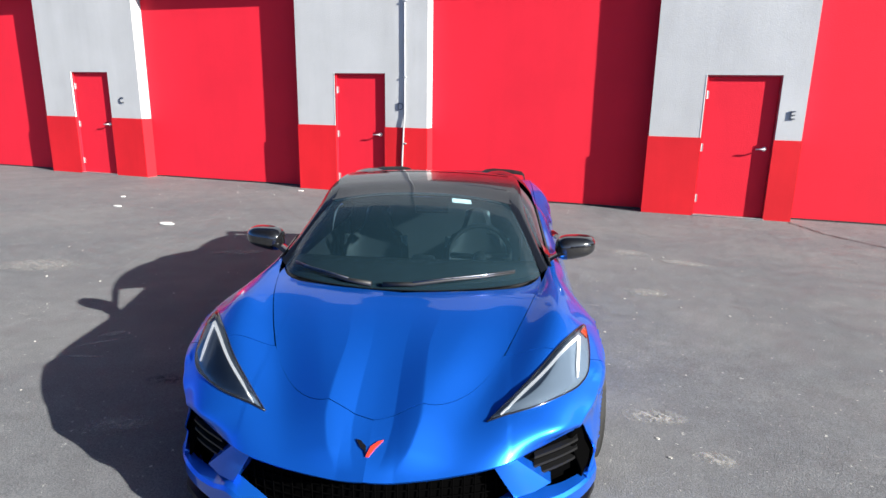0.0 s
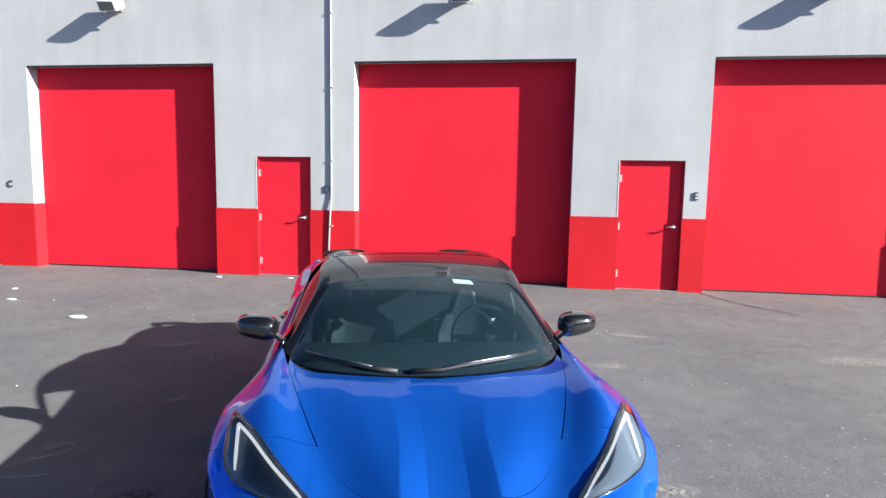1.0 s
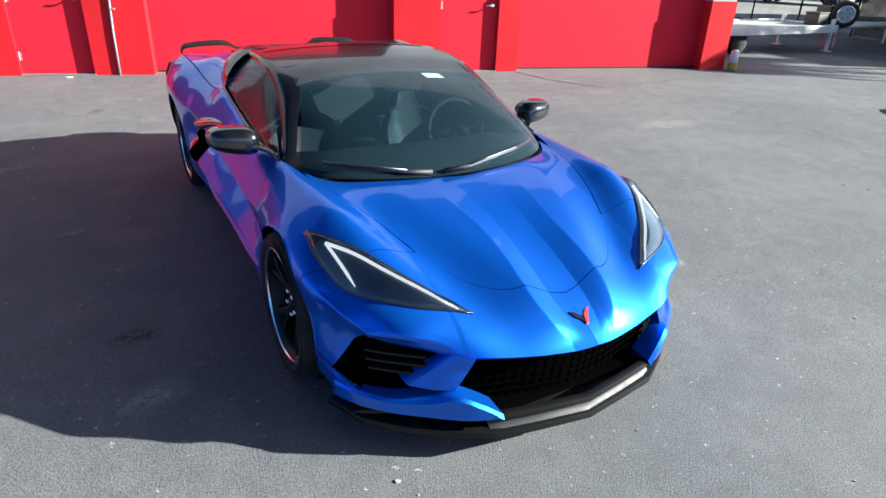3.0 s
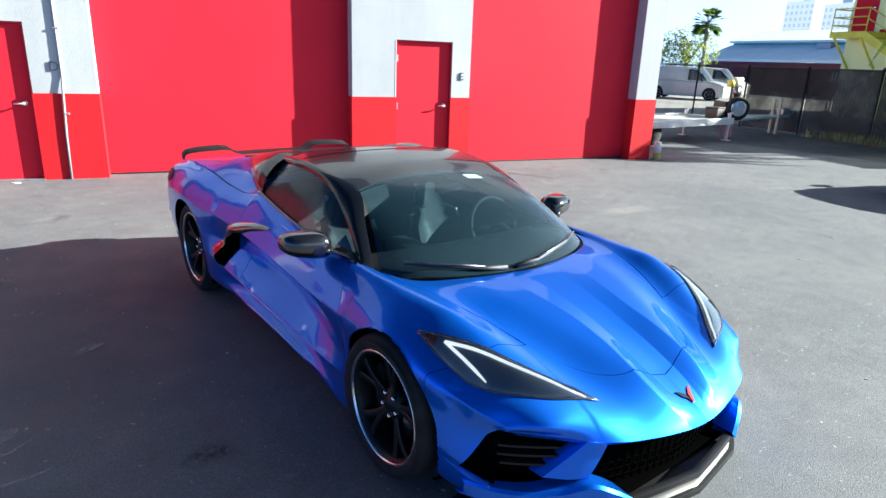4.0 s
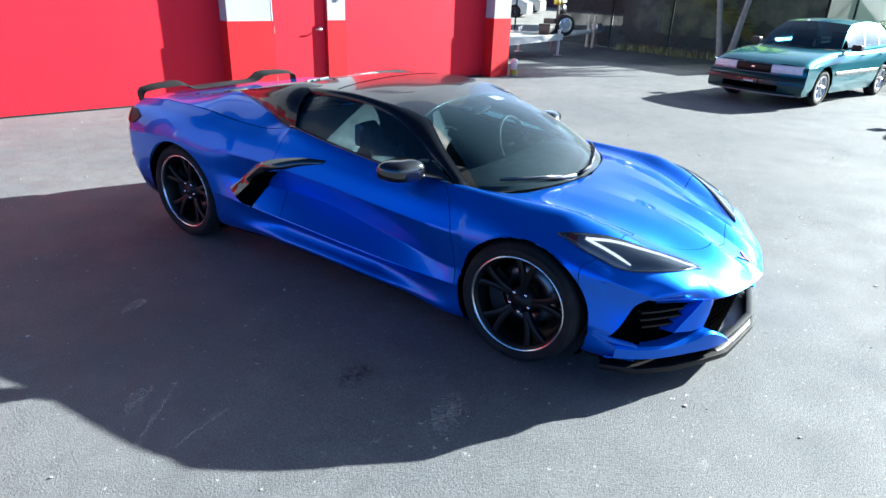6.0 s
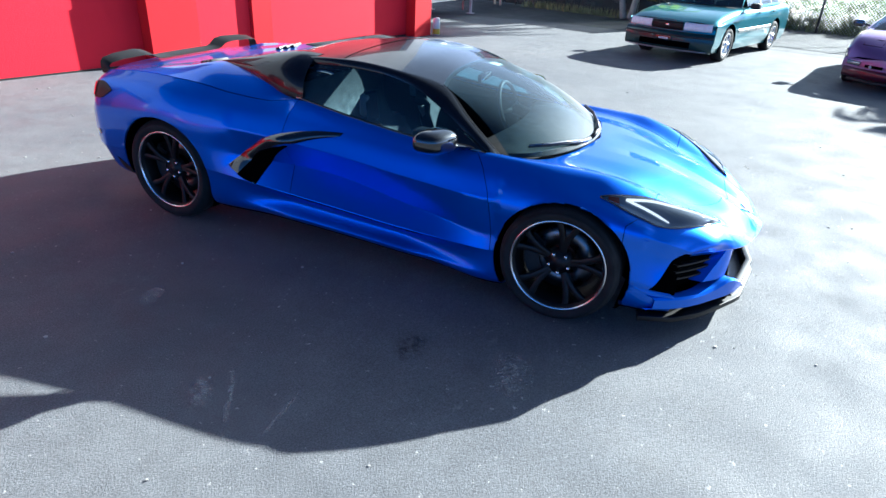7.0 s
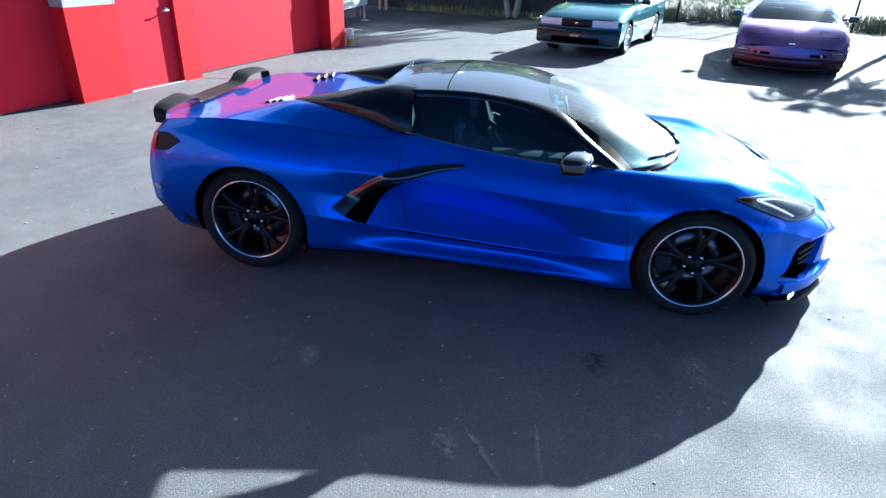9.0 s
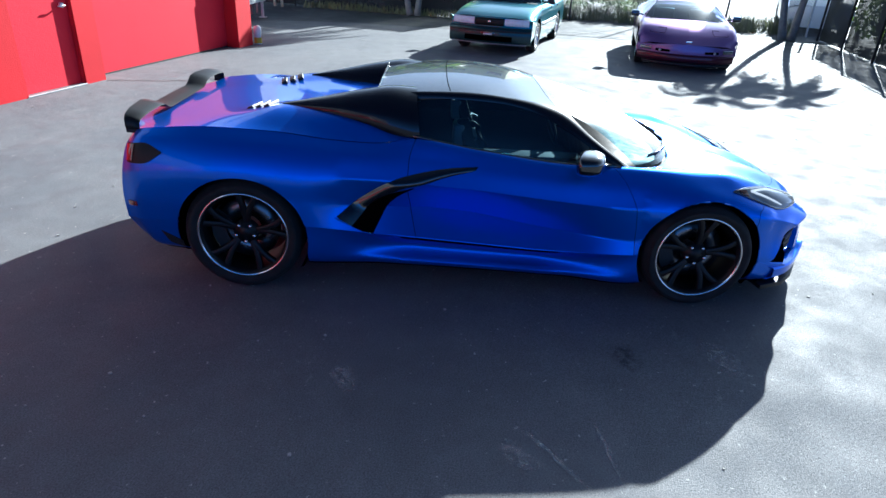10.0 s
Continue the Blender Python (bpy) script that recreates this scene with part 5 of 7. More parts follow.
# interior
g = bmesh.new()
rows = []
for x, z in ((-1.95, 0.95), (-1.9, 0.35), (-0.6, 0.25), (-0.1, 0.4), (-0.1, 0.72)):
    rows.append([Vector((x, y, z)) for y in (-0.66, -0.3, 0, 0.3, 0.66)])
grid(g, rows)
for side in (1, -1):
    grid(g, [[Vector((x, side * 0.68, z)) for x in (-1.95, -1.3, -0.6, -0.4)] for z in (0.25, 0.78)])
part("cabin_tub", g, LEATHER_DARK, sport, "dark cabin trim")
g = bmesh.new()
rows = []
for x, z in ((-0.06, 0.765), (-0.2, 0.79), (-0.4, 0.825), (-0.55, 0.825), (-0.6, 0.77), (-0.58, 0.6)):
    rows.append([Vector((min(x - 0.10 * (abs(y) / 0.7) ** 2 * (x < 0), base_x(y / 0.72) - 0.04), y, z - 0.02 * (abs(y) / 0.7) ** 2 + (0.03 * math.exp(-((y - 0.36) / 0.17) ** 2) if -0.5 < x < -0.05 else 0))) for y in (-0.69 + 1.38 * j / 24 for j in range(25))])
grid(g, rows)
part("dashboard", g, LEATHER_DARK, sport, "dark grey dashboard")
g = box(bmesh.new(), -1.3, -0.5, -0.1, 0.06, 0.3, 0.66, 0.03)
part("centre_console", g, LEATHER_DARK, sport)
g = bmesh.new()
tube(g, [(-0.75 - 0.06 * math.sin(a), 0.365 + 0.18 * math.cos(a), 0.80 + 0.17 * math.sin(a)) for a in (2 * math.pi * k / 32 for k in range(33))], 0.014, 8, False)
tube(g, [(-0.75, 0.19, 0.80), (-0.72, 0.365, 0.80), (-0.75, 0.54, 0.80)], 0.018, 6)
tube(g, [(-0.72, 0.365, 0.80), (-0.5, 0.365, 0.76)], 0.04, 8)
part("steering_wheel", g, LEATHER_DARK, sport, "dark steering wheel")


def seat(y):
    g = bmesh.new()
    rows = []
    for i in range(21):
        t = i / 20
        z = 0.40 + 0.55 * t
        x = -1.26 - 0.22 * t - 0.02 * math.sin(math.pi * t)
        half = pch([(0, 0.24), (0.5, 0.235), (0.66, 0.2), (0.76, 0.115), (0.9, 0.09), (1, 0.075)], t)[0]
        row = []
        for j in range(13):
            u = -1 + j / 6
            bol = 0.075 * abs(u) ** 3 * (1 if t < 0.66 else 0.25)
            row.append(Vector((x + bol, y + half * u, z)))
        rows.append(row)
    grid(g, rows)
    thicken(g, -0.08)
    soften(g, 0.015, 2, 50)
    s = part("seat", g, LEATHER_DARK, sport, "dark sports seat with pale grey bolsters and headrest")
    for sd in (-1, 1):
        g = bmesh.new()
        rows = []
        for i in range(11):
            t = i / 10
            z = 0.45 + 0.32 * t
            x = -1.285 - 0.14 * t
            w = pch([(0, 0.03), (0.5, 0.05), (1, 0.035)], t)[0]
            rows.append([Vector((x + 0.085 - 0.02 * k * k, y + sd * (0.225 - 0.02 * t - w + w * k), z)) for k in (0, 0.33, 0.66, 1)])
        grid(g, rows, sd > 0)
        thicken(g, 0.02)
        part("bolster", g, LEATHER_GREY, s, "pale grey side bolster")
    g = box(bmesh.new(), -1.5, -1.425, y - 0.085, y + 0.085, 0.80, 0.945, 0.03, 3)
    part("headrest", g, LEATHER_GREY, s, "pale grey headrest")
    g = box(bmesh.new(), -1.32, -0.82, y - 0.25, y + 0.25, 0.30, 0.43, 0.05, 3)
    part("cushion", g, LEATHER_DARK, s)
    return s


seat(0.34)
seat(-0.36)
g = box(bmesh.new(), -0.86, -0.83, -0.03, 0.17, 1.03, 1.08, 0.012)
part("rear_view_mirror", g, BLACK_GLOSS, sport)
g = bmesh.new()
grid(g, [[screen(0.34 + 0.2 * j / 2, 0.855 + 0.075 * i) - Vector((0.008, 0, 0.004)) for j in range(3)] for i in range(2)], True)
part("windscreen_tag", g, PAPER, sport, "white paper tag inside the windscreen")
# seam across the roof
g = bmesh.new()
tube(g, [roof_pt(0.40, u) + Vector((0, 0, 0.0)) for u in (-0.98 + 1.96 * k / 24 for k in range(25))], 0.003, 5)
part("roof_seam", g, DARK_VOID, sport, "dark seam across the roof")


# ---- fences ----
def screen_mat(name, color, cover):
    """Woven windscreen cloth: threads with holes between, too fine to tell apart."""
    m = mat(name, color, 0.9)
    n, l = m.node_tree.nodes, m.node_tree.links
    tr, mix = n.new("ShaderNodeBsdfTransparent"), n.new("ShaderNodeMixShader")
    fac = ramp(m, nz(m, 1.3, 5), [(0.3, grey(cover - 0.1)), (0.7, grey(cover + 0.08))])
    put(m, "Base Color", mixc(m, "MULTIPLY", 1.0, color, ramp(m, nz(m, 2.4, 5), [(0.3, grey(0.55)), (0.7, grey(1.2))])))
    l.new(fac, mix.inputs[0])
    l.new(tr.outputs[0], mix.inputs[1])
    l.new(n["Principled BSDF"].outputs[0], mix.inputs[2])
    l.new(mix.outputs[0], n["Material Output"].inputs[0])
    return m


SCREEN = screen_mat("black fence cloth", (0.010, 0.0105, 0.012), 0.915)
SCREEN_WORN = screen_mat("worn black fence cloth", (0.012, 0.0125, 0.014), 0.42)
SCREEN_DENSE = screen_mat("dense black fence cloth", (0.018, 0.019, 0.02), 0.965)
FENCE_METAL = varied("black coated fence metal", (0.02, 0.02, 0.022), 0.55, 0.2, 0.3, 6, 90)


def fence(label, p, q, h, step, cloth, seed=0):
    """Posts, a top rail and cloth panels from p to q."""
    p, q = Vector((*p, 0)), Vector((*q, 0))
    n = max(1, round((q - p).length / step))
    d = (q - p).normalized()
    f = thing("fence", label, "fence", Matrix.Translation(p), "boundary fences")
    rnd = random.Random(seed)
    for k in range(n + 1):
        c = (q - p) * k / n
        part("post", lathe(bmesh.new(), [(0.032, -0.1), (0.032, h + 0.03), (0.036, h + 0.03), (0.02, h + 0.07), (0.0, h + 0.075)], 10, "z", Matrix.Translation(c)), FENCE_METAL, f)
    part("top_rail", tube(bmesh.new(), [Vector((0, 0, h - 0.01)), (q - p) + Vector((0, 0, h - 0.01))], 0.021, 8), FENCE_METAL, f)
    side = Vector((-d.y, d.x, 0)) * 0.04
    for k in range(n):
        bm = bmesh.new()
        rows = []
        for i in range(9):
            row = []
            for j in range(13):
                t = (k + 0.01 + 0.98 * j / 12) / n
                w = 0.03 * noise.noise((t * 9 + seed, i * 0.4, 0.7)) + 0.03 * math.sin(math.pi * j / 12)
                row.append((q - p) * t + side * (1 + w * 12) + Vector((0, 0, 0.03 + (h - 0.05) * i / 8)))
            rows.append(row)
        grid(bm, rows)
        part("cloth", bm, SCREEN_WORN if cloth is SCREEN and k < 4 else cloth, f, "black windscreen cloth")
    return f


fence("tall chain fence covered with black windscreen cloth", (14.45, 24.0), (14.45, 6.9), 1.9, 2.15, SCREEN, 1)
fence("tall fence covered with dense black cloth", (15.6, -2.78), (4.6, -2.85), 1.9, 2.2, SCREEN_DENSE, 2)


def chain_fence(p, q, h):
    p, q = Vector((*p, 0)), Vector((*q, 0))
    ln = (q - p).length
    f = thing("chain_link_fence", "open galvanised chain-link fence", "fence", Matrix.Translation(p), "boundary fences")
    n = max(1, round(ln / 2.6))
    d = (q - p).normalized()
    for k in range(n + 1):
        part("post", lathe(bmesh.new(), [(0.032, -0.1), (0.032, h + 0.04), (0.0, h + 0.07)], 10, "z", Matrix.Translation((q - p) * k / n)), FENCE_METAL if k % 2 else GALV, f)
    part("top_rail", tube(bmesh.new(), [Vector((0, 0, h)), (q - p) + Vector((0, 0, h))], 0.02, 8), GALV, f)
    bm = bmesh.new()
    st = 0.085
    for k in range(int((ln + h) / st) + 1):
        for sgn in (1, -1):
            a0 = k * st - (h if sgn > 0 else 0)
            u0, z0, z1 = a0, 0.03, h
            if sgn < 0:
                z0, z1 = h, 0.03
            lo, hi = max(0, -u0), min(h, ln - u0)
            if hi - lo > 0.05:
                f0, f1 = lo / h, hi / h
                tube(bm, [d * (u0 + lo) + Vector((0, 0, z0 + (z1 - z0) * f0)), d * (u0 + hi) + Vector((0, 0, z0 + (z1 - z0) * f1))], 0.0035, 3, False)
    part("wire_mesh", bm, GALV, f, "woven wire mesh")
    return f


chain_fence((16.55, 6.9), (16.55, -2.7), 1.85)
fence("short return of the black cloth fence", (14.45, 6.9), (16.55, 6.9), 1.9, 2.1, SCREEN, 3)

# ---- plants ----
LEAF = varied("palm leaf", (0.11, 0.21, 0.035), 0.5, 0, 0.4, 4, 40, 0.1)
LEAF_DARK = varied("dark leaf", (0.035, 0.075, 0.02), 0.55, 0, 0.5, 4, 40, 0.1)
LEAF_OLIVE = varied("olive leaf", (0.13, 0.17, 0.06), 0.55, 0, 0.4, 4, 40, 0.1)
DRY_GRASS = varied("dry grass", (0.26, 0.26, 0.12), 0.8, 0, 0.4, 4, 60, 0.1)
BARK = varied("pale palm bark", (0.30, 0.29, 0.27), 0.85, 0, 0.4, 6, 50, 0.5, 0.02)
for m_, tint in ((LEAF, (0.26, 0.42, 0.06, 1)), (LEAF_DARK, (0.12, 0.2, 0.03, 1)), (LEAF_OLIVE, (0.26, 0.33, 0.09, 1))):
    # light shines through thin leaves
    n_, l_ = m_.node_tree.nodes, m_.node_tree.links
    tl_, mx_ = n_.new("ShaderNodeBsdfTranslucent"), n_.new("ShaderNodeMixShader")
    tl_.inputs[0].default_value = tint
    mx_.inputs[0].default_value = 0.5
    l_.new(n_["Principled BSDF"].outputs[0], mx_.inputs[1])
    l_.new(tl_.outputs[0], mx_.inputs[2])
    l_.new(mx_.outputs[0], n_["Material Output"].inputs[0])


def frond(bm, base, az, rise, length, droop, rnd):
    """A feather leaf: a bent rib with rows of narrow leaflets."""
    out = Vector((math.cos(az), math.sin(az), 0))
    side = Vector((-out.y, out.x, 0))
    pts = []
    for i in range(15):
        t = i / 14
        pts.append(base + out * length * (t - 0.18 * t * t * droop) + Vector((0, 0, length * (rise * t - droop * t * t))))
    tube(bm, pts, [0.016 * (1 - 0.85 * i / 14) for i in range(15)], 4, False)
    for i in range(2, 15):
        for half in (0, 0.5):
            t = min((i + half) / 14, 1.0)
            k = min(int(t * 14), 13)
            c = pts[k].lerp(pts[k + 1], t * 14 - k)
            d = (pts[k + 1] - pts[k]).normalized()
            ll = length * 0.30 * math.sin(math.pi * (0.12 + 0.83 * t)) * rnd.uniform(0.8, 1.1)
            for s in (-1, 1):
                w = (side * s * 0.8 + d * 0.62 + Vector((0, 0, rnd.uniform(-0.05, 0.2)))).normalized()
                tip = c + w * ll + Vector((0, 0, -ll * ll * 0.5))
                mid = c + w * ll * 0.5 + Vector((0, 0, 0.01))
                b = d * 0.026
                v = [bm.verts.new(x) for x in (c - b, mid - b * 1.2, tip, mid + b * 1.2, c + b)]
                bm.faces.new(v)


def palm(label, base, top, r0, nf, length, seed, group):
    rnd = random.Random(seed)
    b, t = Vector(base), Vector(top)
    tree = thing("palm_tree", label, "palm tree", Matrix.Translation(b), group)
    pts, rad = [], []
    for i in range(25):
        k = i / 24
        bow = math.sin(math.pi * k) * 0.06
        pts.append((t - b) * k + Vector((bow, bow, 0)))
        rad.append(r0 * (1.25 - 0.25 * min(1, k * 5)) * (1 - 0.3 * k) * (1.0 + 0.05 * (i % 2)))
    part("trunk", tube(bmesh.new(), pts, rad, 12), BARK, tree, "pale ringed trunk")
    crown = (t - b)
    part("crownshaft", tube(bmesh.new(), [crown - Vector((0, 0, 0.02)), crown + Vector((0, 0, 0.28)), crown + Vector((0, 0, 0.45))], [r0 * 0.8, r0 * 0.7, r0 * 0.3], 10), LEAF, tree, "green crownshaft")
    for k in range(nf):
        bm = bmesh.new()
        az = 2 * math.pi * k / nf + rnd.uniform(-0.25, 0.25)
        ring = k % 3
        frond(bm, crown + Vector((0, 0, 0.38)), az, (0.85, 0.5, 0.12)[ring] + rnd.uniform(-0.1, 0.1), length * rnd.uniform(0.85, 1.1), (0.95, 0.95, 0.9)[ring], rnd)
        part("frond", bm, LEAF, tree)
    return tree


palm("slender palm with pale trunk beside the fence", (14.0, 9.22, 0), (14.02, 9.78, 2.95), 0.085, 15, 1.5, 3, "palms at the fence")
palm("slender leaning palm with pale trunk beside the fence", (14.0, 9.0, 0), (14.0, 8.5, 2.9), 0.085, 15, 1.5, 4, "palms at the fence")
palm("slender palm with pale trunk at the lot's corner", (15.05, -1.7, 0), (15.0, -1.25, 3.6), 0.10, 13, 1.2, 5, "palms at the fence")
palm("slender palm with pale trunk at the lot's corner", (15.1, -1.95, 0), (15.2, -2.4, 3.5), 0.10, 13, 1.2, 6, "palms at the fence")


def tufts(name, label, spots, material, h, seed, blades=26):
    rnd = random.Random(seed)
    bm = bmesh.new()
    for x, y, r in spots:
        for _ in range(blades):
            a = rnd.uniform(0, 6.283)
            bx, by = x + r * rnd.uniform(-1, 1), y + r * rnd.uniform(-1, 1)
            hh = h * rnd.uniform(0.4, 1)
            lean = Vector((math.cos(a), math.sin(a), 0)) * hh * rnd.uniform(0.1, 0.5)
            s = Vector((-math.sin(a), math.cos(a), 0)) * 0.012
            p = Vector((bx, by, -0.01))
            v = [bm.verts.new(q) for q in (p - s, p + s, p + lean * 0.5 + s * 0.8 + Vector((0, 0, hh * 0.6)), p + lean + Vector((0, 0, hh)), p + lean * 0.5 - s * 0.8 + Vector((0, 0, hh * 0.6)))]
            bm.faces.new(v)
    return solid(name, bm, material, label, "grass", kind="stuff")


rnd = random.Random(5)
tufts("fence_weeds", "dry weeds along the foot of the fence", [(14.3 + rnd.uniform(-0.15, 0.1), 7.2 + k * 0.22, 0.16) for k in range(26)], DRY_GRASS, 0.28, 2)
tufts("verge_grass", "green and dry grass behind the chain-link fence", [(16.7 + rnd.uniform(0, 1.6), -2.4 + rnd.uniform(0, 9.2), 0.3) for k in range(120)], varied("verge green", (0.16, 0.19, 0.06), 0.8, 0, 0.4, 4, 60, 0.1), 0.55, 3)


def leaf_mass(bm, centre, radius, n, size, rnd):
    c, r = Vector(centre), Vector(radius)
    for _ in range(n):
        u = Vector((rnd.gauss(0, 1), rnd.gauss(0, 1), rnd.gauss(0, 1))).normalized() * rnd.uniform(0.55, 1.0) ** 0.5
        bumpy = 0.78 + 0.3 * noise.noise(u * 2.3 + c)
        p = c + Vector((u.x * r.x, u.y * r.y, u.z * r.z)) * bumpy
        a, b = Vector((rnd.gauss(0, 1), rnd.gauss(0, 1), rnd.gauss(0, 1))).normalized(), Vector((rnd.gauss(0, 1), rnd.gauss(0, 1), rnd.gauss(0, 1))).normalized()
        s = size * rnd.uniform(0.6, 1.3)
        v = [bm.verts.new(q) for q in (p - a * s, p + b * s * 0.5, p + a * s, p - b * s * 0.5)]
        bm.faces.new(v)


def broad_tree(label, x, y, h, r, seed, mat_leaf):
    rnd = random.Random(seed)
    t = thing("tree", label, "tree", pose(x, y, 0))
    part("trunk", tube(bmesh.new(), [(0, 0, 0), (0.05, 0, h * 0.3), (0, 0.06, h * 0.55)], [0.16, 0.12, 0.08], 8), BARK, t)
    for k in range(4):
        a = 1.6 * k
        part("limb", tube(bmesh.new(), [(0, 0, h * 0.4), (math.cos(a) * r * 0.35, math.sin(a) * r * 0.35, h * 0.62), (math.cos(a) * r * 0.6, math.sin(a) * r * 0.6, h * 0.78)], [0.07, 0.05, 0.02], 6), BARK, t)
    bm = bmesh.new()
    for k in range(7):
        a = rnd.uniform(0, 6.28)
        leaf_mass(bm, (math.cos(a) * r * 0.45, math.sin(a) * r * 0.45, h * rnd.uniform(0.45, 0.78)), (r * 0.6, r * 0.6, h * 0.26), 420, 0.11, rnd)
    part("crown", bm, mat_leaf, t, "dense leafy crown")
    return t


broad_tree("round leafy tree behind the garage", 30.0, 34.6, 5.0, 2.5, 11, LEAF_OLIVE)
fp = thing("fan_palm", "tall fan palm with a round crown", "palm tree", pose(30.0, 33.2, 0))
part("trunk", tube(bmesh.new(), [(0, 0, 0), (0.05, 0, 2.5), (0, 0, 4.6)], [0.16, 0.13, 0.11], 10), BARK, fp)
rnd = random.Random(4)
for k in range(46):
    bm = bmesh.new()
    a, e = rnd.uniform(0, 6.283), rnd.uniform(-0.9, 1.3)
    d = Vector((math.cos(a) * math.cos(e), math.sin(a) * math.cos(e), math.sin(e)))
    s = d.cross(Vector((0, 0, 1))).normalized()
    c = Vector((0, 0, 4.65)) + d * 0.55
    tube(bm, [Vector((0, 0, 4.6)), c], 0.015, 4, False)
    for j in range(-5, 6):
        w = (d + s * j * 0.2).normalized()
        tip = c + w * 0.62 - Vector((0, 0, 0.12))
        v = [bm.verts.new(q) for q in (c, c + w * 0.3 + s * 0.06, tip, c + w * 0.3 - s * 0.06)]
        bm.faces.new(v)
    part("fan_leaf", bm, LEAF_DARK, fp)
bm = bmesh.new()
for k in range(22):
    leaf_mass(bm, (5.0 + k * 0.5, -3.9 + 0.25 * math.sin(k * 2.1), 0.8), (0.5, 0.55, 0.75 + 0.2 * math.sin(k * 1.3)), 300, 0.07, rnd)
solid("hedge", bm, LEAF_DARK, "dark shrubs behind the black cloth fence", "hedge", kind="stuff")

bm = bmesh.new()
for k in range(26):
    leaf_mass(bm, (18.9 + 0.5 * math.sin(k * 1.7), 0.6 + k * 0.25, 0.75), (0.6, 0.4, 0.7 + 0.3 * math.sin(k * 0.9)), 240, 0.085, rnd)
solid("hedge", bm, LEAF_DARK, "dark shrubs beyond the open chain-link fence", "hedge", kind="stuff")

# ---- trailer behind the fence line's near side ----
TR = pose(10.42, 13.05, 0, 0, 0, 12.5)
tr = thing("flatbed_trailer", "low white flatbed trailer resting on jacks", "trailer", TR)
part("deck", box(bmesh.new(), -4.9, 0.1, -0.72, 0.72, 0.53, 0.565, 0.008), varied("grey deck boards", (0.35, 0.35, 0.34), 0.8), tr)
for y in (-0.75, 0.75):
    part("side_rail", box(bmesh.new(), -4.95, 0.12, y - 0.03, y + 0.03, 0.42, 0.585, 0.008), WHITE_PAINT, tr, "white steel side rail")
for x in (-4.4, -2.6, -0.9):
    part("cross_member", box(bmesh.new(), x - 0.04, x + 0.04, -0.72, 0.72, 0.43, 0.528, 0.005), GALV, tr)
for y in (-0.55, 0.55):
    w_ = lathe(bmesh.new(), [(0.0, -0.09), (0.15, -0.09), (0.24, -0.085), (0.26, -0.05), (0.26, 0.05), (0.24, 0.085), (0.15, 0.09), (0, 0.09)], 28, "y", Matrix.Translation((-2.9, y, 0.26)))
    part("wheel", w_, RUBBER, tr, "black trailer wheel")
for y in (-0.72, 0.55):
    lg = box(bmesh.new(), -0.03, 0.03, y - 0.03, y + 0.03, 0.02, 0.62, 0.005)
    tube(lg, [(0, y, 0.62), (0, y, 0.70)], 0.05, 10)
    tube(lg, [(0, y, 0.70), (0.1, y - 0.04, 0.72)], 0.012, 6)
    box(lg, -0.09, 0.09, y - 0.09, y + 0.09, 0.0, 0.02)
    part("jack_leg", lg, WHITE_PAINT, tr, "white jack leg with foot and crank")
part("cross_rail", box(bmesh.new(), 0.06, 0.14, -0.78, 0.78, 0.42, 0.58, 0.008), WHITE_PAINT, tr, "white front rail")
tg = bmesh.new()
for y in (-0.4, 0.4):
    tube(tg, [(0.1, y, 0.50), (2.9, y * 0.15 - 0.2, 0.50)], 0.07, 6)
tube(tg, [(2.8, -0.2, 0.50), (4.0, -0.28, 0.51)], 0.07, 6)
part("tongue", tg, WHITE_PAINT, tr, "white A-shaped tongue")
part("coupler", box(bmesh.new(), 3.9, 4.25, -0.37, -0.2, 0.5, 0.63, 0.02), GALV, tr)
for x, y in ((3.13, -0.40), (3.32, -0.12)):
    part("tongue_post", box(bmesh.new(), x - 0.035, x + 0.035, y - 0.035, y + 0.035, 0.01, 1.0, 0.006), varied("weathered timber", (0.42, 0.40, 0.32), 0.85), tr, "upright timber post")
part("winch_box", box(bmesh.new(), 3.4, 3.8, -0.4, -0.1, 0.55, 0.74, 0.03), GALV, tr, "grey winch box")

crate = thing("tool_crate", "dark plastic tool crate on the trailer deck", "crate", TR @ pose(-0.25, -0.45, 0.567, 0, 0, 8))
part("tub", box(bmesh.new(), -0.22, 0.22, -0.16, 0.16, 0.0, 0.24, 0.02), BLACK_MATT, crate)
part("lid", box(bmesh.new(), -0.23, 0.23, -0.17, 0.17, 0.24, 0.28, 0.012), BLACK_MATT, crate)

sw_ = thing("spare_wheel", "alloy spare wheel with black tyre leaning on the trailer", "wheel", TR @ pose(0.55, -0.58, 0.80, 0, 0, -37))
part("tyre", lathe(bmesh.new(), [(0.19, -0.09), (0.27, -0.1), (0.30, -0.06), (0.30, 0.06), (0.27, 0.1), (0.19, 0.09)], 36), RUBBER, sw_)
bm = disc(bmesh.new(), 0.19, -0.05, 32)
for k in range(5):
    a = 6.283 * k / 5
    box(bm, -0.04, 0.04, -0.085, -0.05, 0.03, 0.19)
    bmesh.ops.rotate(bm, verts=bm.verts[-8:], cent=(0, 0, 0), matrix=Matrix.Rotation(a, 3, "Y"))
lathe(bm, [(0.175, -0.09), (0.2, -0.095), (0.195, -0.05)], 32)
part("rim", bm, SILVER, sw_, "five-spoke silver alloy rim")
sp = thing("engine_stand", "small engine with pale covers on a dark stand", "engine", TR @ pose(0.72, -0.2, 0.66))
